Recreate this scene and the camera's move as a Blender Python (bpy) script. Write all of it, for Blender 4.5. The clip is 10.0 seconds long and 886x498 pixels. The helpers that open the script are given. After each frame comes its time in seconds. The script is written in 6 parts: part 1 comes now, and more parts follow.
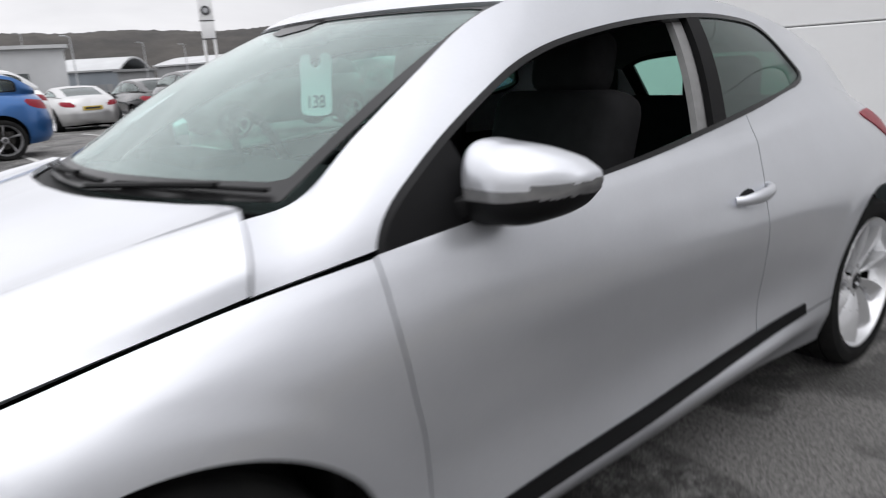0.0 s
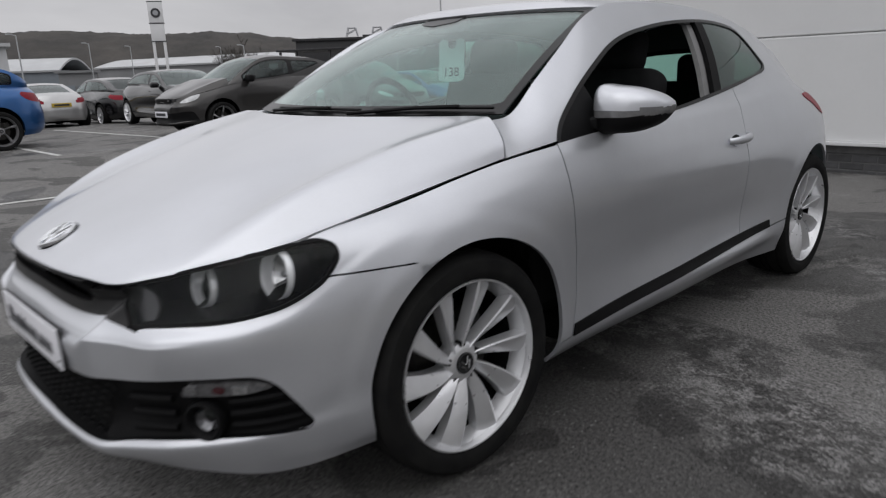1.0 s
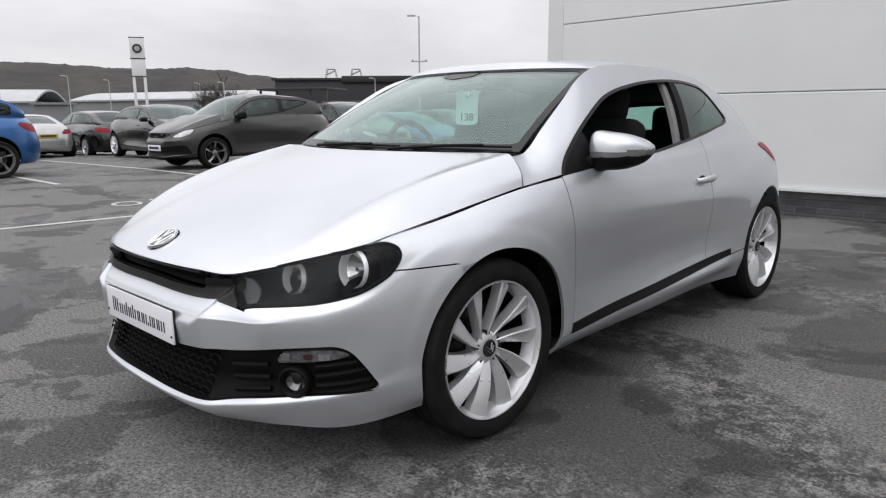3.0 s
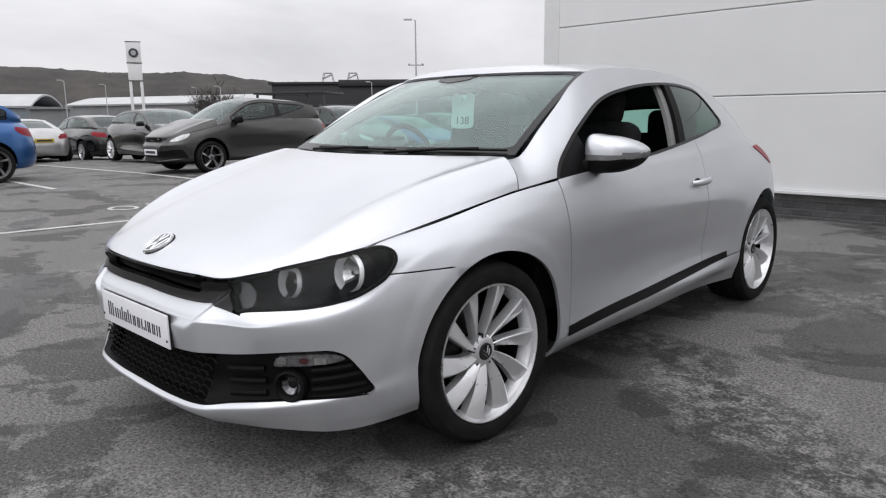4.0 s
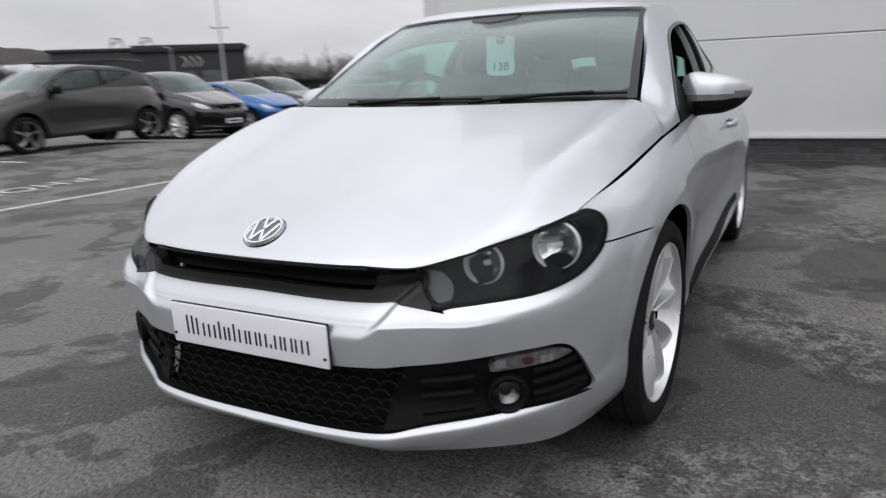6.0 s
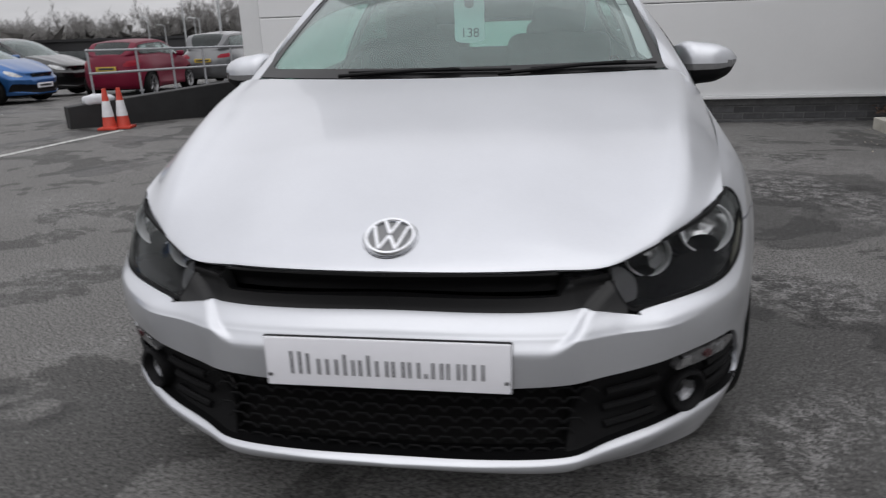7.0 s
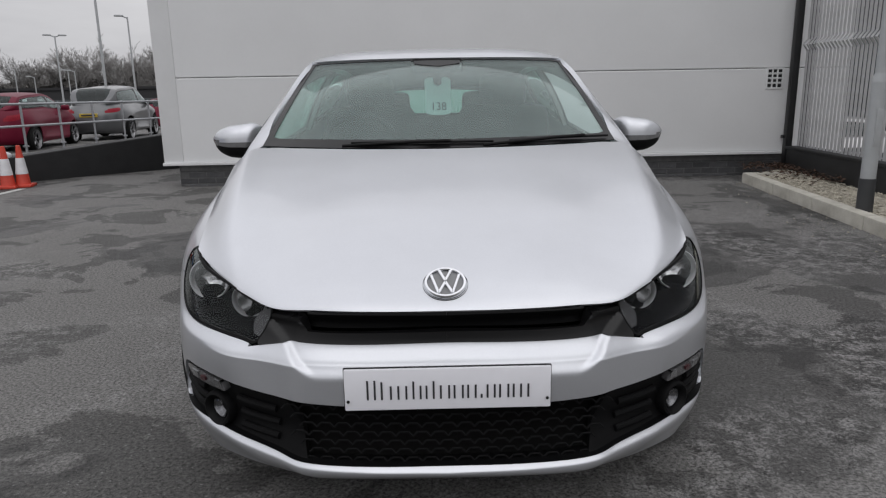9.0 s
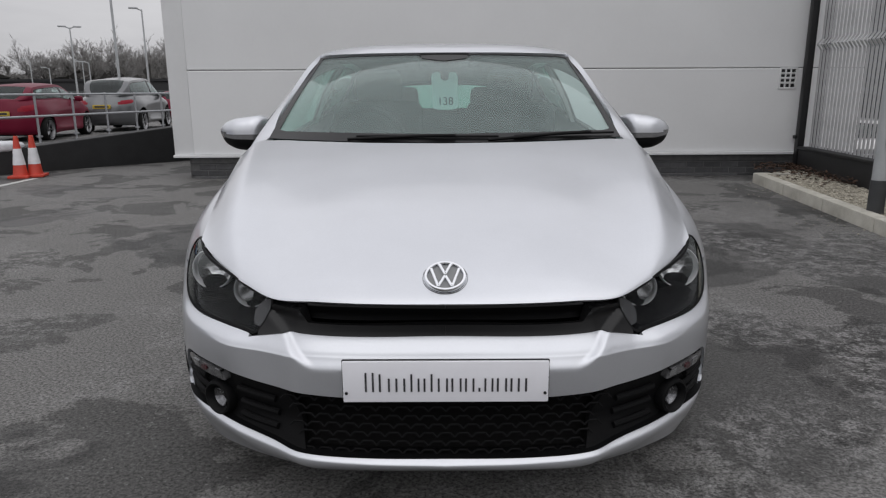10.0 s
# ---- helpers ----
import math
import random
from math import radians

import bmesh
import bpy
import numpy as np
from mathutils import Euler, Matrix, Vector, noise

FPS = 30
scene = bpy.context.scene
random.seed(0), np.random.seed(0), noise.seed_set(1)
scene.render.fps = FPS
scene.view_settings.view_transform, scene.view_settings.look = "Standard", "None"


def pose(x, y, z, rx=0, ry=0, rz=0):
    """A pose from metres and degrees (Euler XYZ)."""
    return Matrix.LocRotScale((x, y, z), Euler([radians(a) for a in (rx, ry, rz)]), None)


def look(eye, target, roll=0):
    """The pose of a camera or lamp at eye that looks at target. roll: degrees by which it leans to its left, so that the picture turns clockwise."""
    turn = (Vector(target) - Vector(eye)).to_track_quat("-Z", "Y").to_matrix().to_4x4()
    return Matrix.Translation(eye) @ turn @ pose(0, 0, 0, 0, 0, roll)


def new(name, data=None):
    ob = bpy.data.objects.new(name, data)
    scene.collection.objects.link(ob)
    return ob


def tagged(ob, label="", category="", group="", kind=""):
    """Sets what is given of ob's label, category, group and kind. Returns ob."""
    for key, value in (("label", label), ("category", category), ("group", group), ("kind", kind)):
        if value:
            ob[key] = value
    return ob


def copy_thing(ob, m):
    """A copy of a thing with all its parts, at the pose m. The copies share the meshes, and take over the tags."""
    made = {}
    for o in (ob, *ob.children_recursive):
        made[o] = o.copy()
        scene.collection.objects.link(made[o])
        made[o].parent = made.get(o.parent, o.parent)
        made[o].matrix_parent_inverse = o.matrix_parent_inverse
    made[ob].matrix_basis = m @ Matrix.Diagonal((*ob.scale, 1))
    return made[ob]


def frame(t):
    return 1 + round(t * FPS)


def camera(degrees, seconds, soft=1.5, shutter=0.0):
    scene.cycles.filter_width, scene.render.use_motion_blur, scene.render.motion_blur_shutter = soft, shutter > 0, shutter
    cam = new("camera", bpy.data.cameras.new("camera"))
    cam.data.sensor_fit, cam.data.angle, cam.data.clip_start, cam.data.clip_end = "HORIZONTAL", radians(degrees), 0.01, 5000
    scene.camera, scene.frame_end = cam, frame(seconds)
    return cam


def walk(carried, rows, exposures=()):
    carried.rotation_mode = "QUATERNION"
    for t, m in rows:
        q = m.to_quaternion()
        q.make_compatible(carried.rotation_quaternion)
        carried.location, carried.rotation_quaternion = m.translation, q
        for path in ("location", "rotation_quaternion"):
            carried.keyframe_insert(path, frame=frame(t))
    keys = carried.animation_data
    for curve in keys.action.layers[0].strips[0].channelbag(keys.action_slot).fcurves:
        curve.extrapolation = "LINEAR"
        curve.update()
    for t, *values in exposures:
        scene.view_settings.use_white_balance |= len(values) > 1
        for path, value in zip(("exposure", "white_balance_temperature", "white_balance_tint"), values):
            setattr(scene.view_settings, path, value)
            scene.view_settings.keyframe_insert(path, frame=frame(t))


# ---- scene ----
cam = camera(65.4, 10.0, 1.2, 0.5)
PATH = [
    (0, (1.781, -0.182, 1.196), (0.277, 1.032, 0.683), -3.33),
    (0.5, (1.919, -0.794, 1.160), (0.527, 0.547, 0.647), -2.89),
    (1, (2.113, -1.278, 1.114), (0.711, 0.061, 0.620), -2.03),
    (1.5, (2.261, -1.636, 1.097), (0.901, -0.225, 0.698), -1.67),
    (2, (2.332, -1.763, 1.125), (0.969, -0.350, 0.744), 0.06),
    (3.5, (2.333, -1.778, 1.127), (0.975, -0.359, 0.747), -0.57),
    (4, (2.337, -1.775, 1.127), (0.982, -0.353, 0.756), -0.51),
    (4.5, (2.337, -1.776, 1.126), (0.984, -0.348, 0.763), -0.56),
    (5, (2.199, -1.844, 1.110), (0.949, -0.338, 0.697), -0.42),
    (5.5, (1.801, -2.011, 1.108), (0.709, -0.400, 0.649), -0.80),
    (5.7, (1.592, -2.064, 1.077), (0.515, -0.440, 0.626), -1.94),
    (6.8, (0.441, -2.094, 1.116), (0.156, -0.209, 0.509), -0.06),
    (7, (0.329, -2.117, 1.124), (0.033, -0.252, 0.530), -1.92),
    (7.5, (0.006, -2.237, 1.163), (0.050, -0.325, 0.578), -0.58),
    (8, (-0.023, -2.389, 1.202), (0.027, -0.459, 0.683), -0.33),
    (8.5, (-0.029, -2.454, 1.217), (0.003, -0.506, 0.768), -0.77),
    (9, (-0.024, -2.471, 1.213), (-0.002, -0.525, 0.751), -1.00),
    (9.5, (-0.016, -2.480, 1.212), (-0.031, -0.537, 0.739), -0.86),
    (10, (-0.000, -2.476, 1.207), (-0.006, -0.533, 0.735), -0.28),
]
walk(cam, [(t, look(eye, target, roll)) for t, eye, target, roll in PATH],
     [(0, .50), (.25, .14), (.5, -.13), (1.0, -.18), (1.5, .06), (2.0, .27), (3.5, .36), (4.5, .36), (5.5, .28), (7.0, -.04), (8.0, -.16), (10.0, -.16)])

# ---- sky and light: overcast winter day ----
world = bpy.data.worlds.new("overcast_sky")
scene.world = world
world.use_nodes = True
wt = world.node_tree
wt.nodes.clear()


def wnode(kind, **kw):
    n = wt.nodes.new(kind)
    for k, v in kw.items():
        n.inputs[k].default_value = v
    return n


sky = wt.nodes.new("ShaderNodeTexSky")
sky.sky_type, sky.sun_disc, sky.sun_elevation, sky.sun_rotation = "NISHITA", False, radians(48), radians(200)
grey = wnode("ShaderNodeHueSaturation", Saturation=0.06, Value=0.115)
tc = wt.nodes.new("ShaderNodeTexCoord")
mp = wt.nodes.new("ShaderNodeMapping")
mp.inputs["Scale"].default_value = (1.0, 1.0, 3.2)
cl = wnode("ShaderNodeTexNoise", Scale=2.3, Detail=6.0, Roughness=0.55, Distortion=0.3)
cr = wt.nodes.new("ShaderNodeValToRGB")
cr.color_ramp.elements[0].position, cr.color_ramp.elements[0].color = 0.30, (0.615, 0.615, 0.650, 1)
cr.color_ramp.elements[1].position, cr.color_ramp.elements[1].color = 0.72, (0.945, 0.940, 0.975, 1)
mx = wt.nodes.new("ShaderNodeMix")
mx.data_type, mx.inputs[0].default_value = "RGBA", 0.80
bg = wnode("ShaderNodeBackground", Strength=0.86)
out = wt.nodes.new("ShaderNodeOutputWorld")
wt.links.new(tc.outputs["Generated"], mp.inputs["Vector"])
wt.links.new(mp.outputs["Vector"], cl.inputs["Vector"])
wt.links.new(cl.outputs["Fac"], cr.inputs["Fac"])
wt.links.new(sky.outputs["Color"], grey.inputs["Color"])
wt.links.new(grey.outputs["Color"], mx.inputs[6])
wt.links.new(cr.outputs["Color"], mx.inputs[7])
# an overcast sky is brighter overhead than at the horizon
sx = wt.nodes.new("ShaderNodeSeparateXYZ")
gr_ = wt.nodes.new("ShaderNodeMapRange")
for k_, v_ in zip(("From Min", "From Max", "To Min", "To Max"), (0.0, 0.9, 0.75, 1.78)):
    gr_.inputs[k_].default_value = v_
st = wt.nodes.new("ShaderNodeMath")
st.operation = "MULTIPLY"
st.inputs[1].default_value = 1.0
wt.links.new(tc.outputs["Generated"], sx.inputs[0])
wt.links.new(sx.outputs["Z"], gr_.inputs["Value"])
wt.links.new(gr_.outputs[0], st.inputs[0])
wt.links.new(st.outputs[0], bg.inputs["Strength"])
wt.links.new(mx.outputs[2], bg.inputs["Color"])
wt.links.new(bg.outputs["Background"], out.inputs["Surface"])

sun = new("sun", bpy.data.lights.new("sun", "SUN"))
sun.data.energy, sun.data.angle, sun.data.color = 0.5, radians(75), (1.0, 0.985, 0.96)
sun.matrix_world = look((0, 0, 30), (-8, 14, 4))

# ---- materials ----
MATS = {}


def material(name, colour, rough=0.5, metal=0.0, vary=0.0, scale=6.0, grain=0.0, grain_scale=120.0, bump=0.0, coat=0.0,
             rough_vary=0.0, colour2=None, spec=0.5, per_object=0.0):
    """A painted, plastic, stone or metal surface: two scales of variation in colour, gloss and relief."""
    m = bpy.data.materials.new(name)
    m.use_nodes = True
    t = m.node_tree
    b = t.nodes["Principled BSDF"]
    b.inputs["Roughness"].default_value, b.inputs["Metallic"].default_value = rough, metal
    b.inputs["Specular IOR Level"].default_value = spec
    b.inputs["Coat Weight"].default_value, b.inputs["Coat Roughness"].default_value = coat, 0.06
    c1 = (*colour, 1)
    b.inputs["Base Color"].default_value = c1
    m.diffuse_color = c1
    MATS[name] = m
    if not (vary or grain or bump or rough_vary or colour2 or per_object):
        return m
    co = t.nodes.new("ShaderNodeTexCoord")
    n1 = t.nodes.new("ShaderNodeTexNoise")
    n1.inputs["Scale"].default_value, n1.inputs["Detail"].default_value, n1.inputs["Roughness"].default_value = scale, 6, 0.6
    n2 = t.nodes.new("ShaderNodeTexNoise")
    n2.inputs["Scale"].default_value, n2.inputs["Detail"].default_value = grain_scale, 3
    for n in (n1, n2):
        t.links.new(co.outputs["Object"], n.inputs["Vector"])
    c2 = colour2 if colour2 else tuple(c * (1 - vary) for c in colour)
    r = t.nodes.new("ShaderNodeValToRGB")
    r.color_ramp.elements[0].position, r.color_ramp.elements[1].position = 0.36, 0.66
    r.color_ramp.elements[0].color, r.color_ramp.elements[1].color = (*c2, 1), c1
    t.links.new(n1.outputs["Fac"], r.inputs["Fac"])
    last = r.outputs["Color"]
    if grain or per_object:
        h = t.nodes.new("ShaderNodeHueSaturation")
        ma = t.nodes.new("ShaderNodeMath")
        ma.operation = "MULTIPLY_ADD"
        ma.inputs[1].default_value, ma.inputs[2].default_value = grain * 2, 1 - grain
        t.links.new(n2.outputs["Fac"], ma.inputs[0])
        val = ma.outputs[0]
        if per_object:
            oi = t.nodes.new("ShaderNodeObjectInfo")
            mo = t.nodes.new("ShaderNodeMath")
            mo.operation = "MULTIPLY_ADD"
            mo.inputs[1].default_value, mo.inputs[2].default_value = per_object * 2, -per_object
            ad = t.nodes.new("ShaderNodeMath")
            t.links.new(oi.outputs["Random"], mo.inputs[0])
            t.links.new(mo.outputs[0], ad.inputs[0])
            t.links.new(val, ad.inputs[1])
            val = ad.outputs[0]
        t.links.new(val, h.inputs["Value"])
        t.links.new(last, h.inputs["Color"])
        last = h.outputs["Color"]
    t.links.new(last, b.inputs["Base Color"])
    if rough_vary:
        mr = t.nodes.new("ShaderNodeMath")
        mr.operation = "MULTIPLY_ADD"
        mr.inputs[1].default_value, mr.inputs[2].default_value = rough_vary * 2, rough - rough_vary
        t.links.new(n1.outputs["Fac"], mr.inputs[0])
        t.links.new(mr.outputs[0], b.inputs["Roughness"])
    if bump:
        bp = t.nodes.new("ShaderNodeBump")
        bp.inputs["Strength"].default_value, bp.inputs["Distance"].default_value = bump, 0.01
        t.links.new(n2.outputs["Fac"], bp.inputs["Height"])
        t.links.new(bp.outputs["Normal"], b.inputs["Normal"])
    return m


def glass(name, tint, gloss_rough=0.02, ior=1.5, haze=0.0):
    """Thin pane: tinted see-through with Fresnel gloss; haze: share of pale diffuse colour standing in for a veil of
    reflections.
    """
    m = bpy.data.materials.new(name)
    m.use_nodes = True
    t = m.node_tree
    t.nodes.remove(t.nodes["Principled BSDF"])
    o = t.nodes["Material Output"]
    tr, gl, mix, lw = (t.nodes.new("ShaderNodeBsdfTransparent"), t.nodes.new("ShaderNodeBsdfGlossy"), t.nodes.new("ShaderNodeMixShader"),
                       t.nodes.new("ShaderNodeLayerWeight"))
    pw, fr = t.nodes.new("ShaderNodeMath"), t.nodes.new("ShaderNodeMath")
    lw.inputs["Blend"].default_value = 0.5
    f0 = ((ior - 1) / (ior + 1)) ** 2
    pw.operation, fr.operation = "POWER", "MULTIPLY_ADD"
    pw.inputs[1].default_value = 5.0
    fr.inputs[1].default_value, fr.inputs[2].default_value = 1 - f0, f0
    t.links.new(lw.outputs["Facing"], pw.inputs[0])
    t.links.new(pw.outputs[0], fr.inputs[0])
    tr.inputs["Color"].default_value = (*tint, 1)
    gl.inputs["Roughness"].default_value = gloss_rough
    gl.inputs["Color"].default_value = (0.95, 1.0, 0.99, 1)
    t.links.new(fr.outputs[0], mix.inputs[0])
    base = tr.outputs[0]
    if haze:
        di, m2 = t.nodes.new("ShaderNodeBsdfDiffuse"), t.nodes.new("ShaderNodeMixShader")
        di.inputs["Color"].default_value = (0.55, 0.62, 0.61, 1)
        m2.inputs[0].default_value = haze
        t.links.new(tr.outputs[0], m2.inputs[1])
        t.links.new(di.outputs[0], m2.inputs[2])
        base = m2.outputs[0]
    t.links.new(base, mix.inputs[1])
    t.links.new(gl.outputs[0], mix.inputs[2])
    t.links.new(mix.outputs[0], o.inputs["Surface"])
    m.diffuse_color = (*tint, 0.4)
    MATS[name] = m
    return m


def metallic_paint(name, colour, flake=0.03, rough=0.32, metal=0.8):
    """Clear-coated metallic car paint with fine flake and a little road film."""
    m = material(name, colour, rough=rough, metal=metal, vary=0.05, scale=3.0, grain=flake, grain_scale=170.0, coat=0.7, rough_vary=0.04)
    return m


SILVER = metallic_paint("silver_metallic_paint", (0.63, 0.645, 0.68), rough=0.34, metal=0.68)
BLACK_PLASTIC = material("black_grained_plastic", (0.0045, 0.0045, 0.005), 0.55, spec=0.14, vary=0.2, scale=8, bump=0.08, grain_scale=400)
DARK_PLASTIC = material("dark_grey_plastic", (0.013, 0.013, 0.014), 0.45, spec=0.35, vary=0.2, scale=9, bump=0.05, grain_scale=300)
GLOSS_BLACK = material("gloss_black_trim", (0.006, 0.006, 0.0065), 0.22, spec=0.28, rough_vary=0.05)
SATIN_BLACK = material("satin_black_trim", (0.008, 0.008, 0.0085), 0.30, spec=0.34, rough_vary=0.06)
RUBBER = material("tyre_rubber", (0.008, 0.008, 0.0085), 0.8, spec=0.14, vary=0.3, scale=14, colour2=(0.014, 0.014, 0.0135), bump=0.1, grain_scale=260)
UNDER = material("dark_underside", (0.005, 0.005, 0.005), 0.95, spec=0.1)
ALLOY = material("silver_alloy", (0.76, 0.765, 0.78), 0.29, 0.62, vary=0.05, scale=14, coat=0.5, rough_vary=0.06)
CHROME = material("chrome", (0.82, 0.83, 0.85), 0.08, 1.0, rough_vary=0.03)
REFLECTOR = material("lamp_reflector", (0.70, 0.71, 0.73), 0.20, 1.0, vary=.35, scale=60)
RING = material("bright_lamp_ring", (0.88, 0.89, 0.90), 0.25, 0.30, rough_vary=0.05)
LAMP_BOWL = material("bright_lamp_bowl", (0.72, 0.725, 0.73), 0.12, 0.85, vary=.4, scale=45)
FOG_BOWL = material("fog_reflector", (0.24, 0.24, 0.25), 0.15, 1.0, vary=.5, scale=70)
# grey for the mirror cap's lower band: silver with its shade mixed in
CAP_BAND_GREY = material("grey_shaded_cap_band", (0.20, 0.20, 0.205), 0.2, 0.3, vary=.2, scale=30, coat=.5)
MARKER = material("clear_marker_lens", (0.16, 0.16, 0.165), 0.12, 0.3, vary=.5, scale=55, coat=.6)
LAMP_HOUSING = material("smoked_lamp_housing", (0.005, 0.005, 0.006), 0.25, spec=0.06, rough_vary=0.08)
IRON = material("brake_iron", (0.05, 0.048, 0.045), 0.4, 0.8, vary=0.4, scale=30)
CABIN = material("dark_cabin_fabric", (0.014, 0.014, 0.015), 0.9, spec=0.2, vary=0.3, scale=20, bump=0.2, grain_scale=350)
CABIN_GREY = material("grey_cabin_lining", (0.24, 0.24, 0.24), 0.85, vary=0.15, scale=15)
# haze greys windscreen and quarter glass in place of reflected sky and wall
WINDSCREEN = glass("windscreen_glass", (0.82, 0.92, 0.90), 0.02, 1.5, haze=0.075)
SIDE_GLASS = glass("side_glass", (0.62, 0.84, 0.77), 0.02, 1.5)
PRIVACY = glass("privacy_glass", (0.27, 0.40, 0.35), 0.02, 1.5, haze=0.05)
LENS = glass("clear_lens", (0.95, 0.955, 0.96), 0.02, 1.28)
CAR_LAMP = material("parked_car_lamp", (0.50, 0.51, 0.52), 0.15, 0.5, vary=0.35, scale=12, coat=0.6)
RED_LENS = material("red_lamp_lens", (0.27, 0.007, 0.022), 0.35, spec=.2, vary=0.3, scale=40)
PLATE_WHITE = material("white_plate", (0.80, 0.80, 0.84), 0.35, vary=0.04, scale=12)
PLATE_YELLOW = material("yellow_plate", (0.50, 0.36, 0.05), 0.5, vary=0.06, scale=12)
INK = material("dark_print", (0.03, 0.03, 0.035), 0.5)
PAPER = material("pale_green_card", (0.62, 0.80, 0.76), 0.6, vary=0.05, scale=9)
PANEL_GLASS = material("dark_car_glass", (0.025, 0.030, 0.032), 0.06, coat=0.3, vary=0.3, scale=3, colour2=(0.05, 0.06, 0.06))


# ---- mesh tools ----
def mesh_of(name, verts, faces, mat, smooth=True, sharp=None):
    me = bpy.data.meshes.new(name)
    me.from_pydata([tuple(map(float, v)) for v in verts], [], faces)
    if mat:
        me.materials.append(mat)
    if smooth:
        me.shade_smooth()
        if sharp is not None:
            me.set_sharp_from_angle(angle=radians(sharp))
    return me


def place(ob, parent):
    if parent:
        ob.parent = parent
    return ob


def part(name, bm, mat, parent=None, label="", smooth=True, sharp=35):
    """Links a bmesh, or a pair (vertices, faces), as one mesh object under a thing or a part."""
    if isinstance(bm, tuple):
        me = mesh_of(name, bm[0], bm[1], mat, smooth, sharp)
    else:
        me = bpy.data.meshes.new(name)
        bm.normal_update()
        bm.to_mesh(me)
        bm.free()
        me.materials.append(mat)
        if smooth:
            me.shade_smooth()
            me.set_sharp_from_angle(angle=radians(sharp))
    ob = place(new(name, me), parent)
    return tagged(ob, label)


def thing(name, label, category, m=None, group="", kind=""):
    e = new(name)
    e.empty_display_size = 0.2
    if m is not None:
        e.matrix_world = m
    return tagged(e, label, category, group, kind)


def box(bm, size, m=None, bevel=0.0, segments=2):
    """Adds a bevelled box with its middle at the pose m."""
    m = m if m is not None else Matrix()
    ret = bmesh.ops.create_cube(bm, size=1.0, matrix=m @ Matrix.Diagonal((*size, 1)))
    vs = ret["verts"]
    if bevel:
        es = list({e for v in vs for e in v.link_edges})
        bmesh.ops.bevel(bm, geom=es, offset=bevel, segments=segments, affect="EDGES", profile=0.6)
    return bm


def boxes(*items):
    bm = bmesh.new()
    for size, m, bv in items:
        box(bm, size, m, bv)
    return bm


def at(x, y, z):
    return Matrix.Translation((x, y, z))


def rod(bm, a, b, r, r2=None, n=10, caps=True):
    a, b = Vector(a), Vector(b)
    d = b - a
    m = Matrix.Translation((a + b) / 2) @ d.to_track_quat("Z", "Y").to_matrix().to_4x4()
    bmesh.ops.create_cone(bm, cap_ends=caps, segments=n, radius1=r, radius2=r if r2 is None else r2, depth=d.length, matrix=m)
    return bm


def tube(points, r, n=8, rz=None):
    """One continuous bar along the points; r: a radius, or one for each point."""
    pts = [Vector(p) for p in points]
    rr = [r] * len(pts) if isinstance(r, (int, float)) else list(r)
    bm = bmesh.new()
    rings = []
    for k, p in enumerate(pts):
        t = (pts[min(k + 1, len(pts) - 1)] - pts[max(k - 1, 0)]).normalized()
        up = Vector((0, 0, 1)) if abs(t.z) < .9 else Vector((0, 1, 0))
        u = t.cross(up).normalized()
        w = u.cross(t)
        rings.append([bm.verts.new(p + u * math.cos(a) * rr[k] + w * math.sin(a) * rr[k] * (rz or 1)) for a in np.linspace(0, 2 * math.pi, n, endpoint=False)])
    for a, b in zip(rings, rings[1:]):
        for k in range(n):
            bm.faces.new((a[k], a[(k + 1) % n], b[(k + 1) % n], b[k]))
    bm.faces.new(rings[0][::-1])
    bm.faces.new(rings[-1])
    bmesh.ops.recalc_face_normals(bm, faces=bm.faces)
    return bm


def lathe(profile_pts, n=48, axis="x"):
    """Turns a list of (along, radius) about the axis."""
    vs, fs = [], []
    k = len(profile_pts)
    for i in range(n):
        a = 2 * math.pi * i / n
        for u, r in profile_pts:
            c, s = r * math.cos(a), r * math.sin(a)
            vs.append((u, c, s) if axis == "x" else (c, s, u) if axis == "z" else (c, u, s))
    for i in range(n):
        for j in range(k - 1):
            a, b = i * k + j, ((i + 1) % n) * k + j
            fs.append((a, b, b + 1, a + 1))
    return vs, fs


def grid_faces(nu, nv, flip=False):
    fs = []
    for i in range(nu - 1):
        for j in range(nv - 1):
            q = (i * nv + j, (i + 1) * nv + j, (i + 1) * nv + j + 1, i * nv + j + 1)
            fs.append(q[::-1] if flip else q)
    return fs


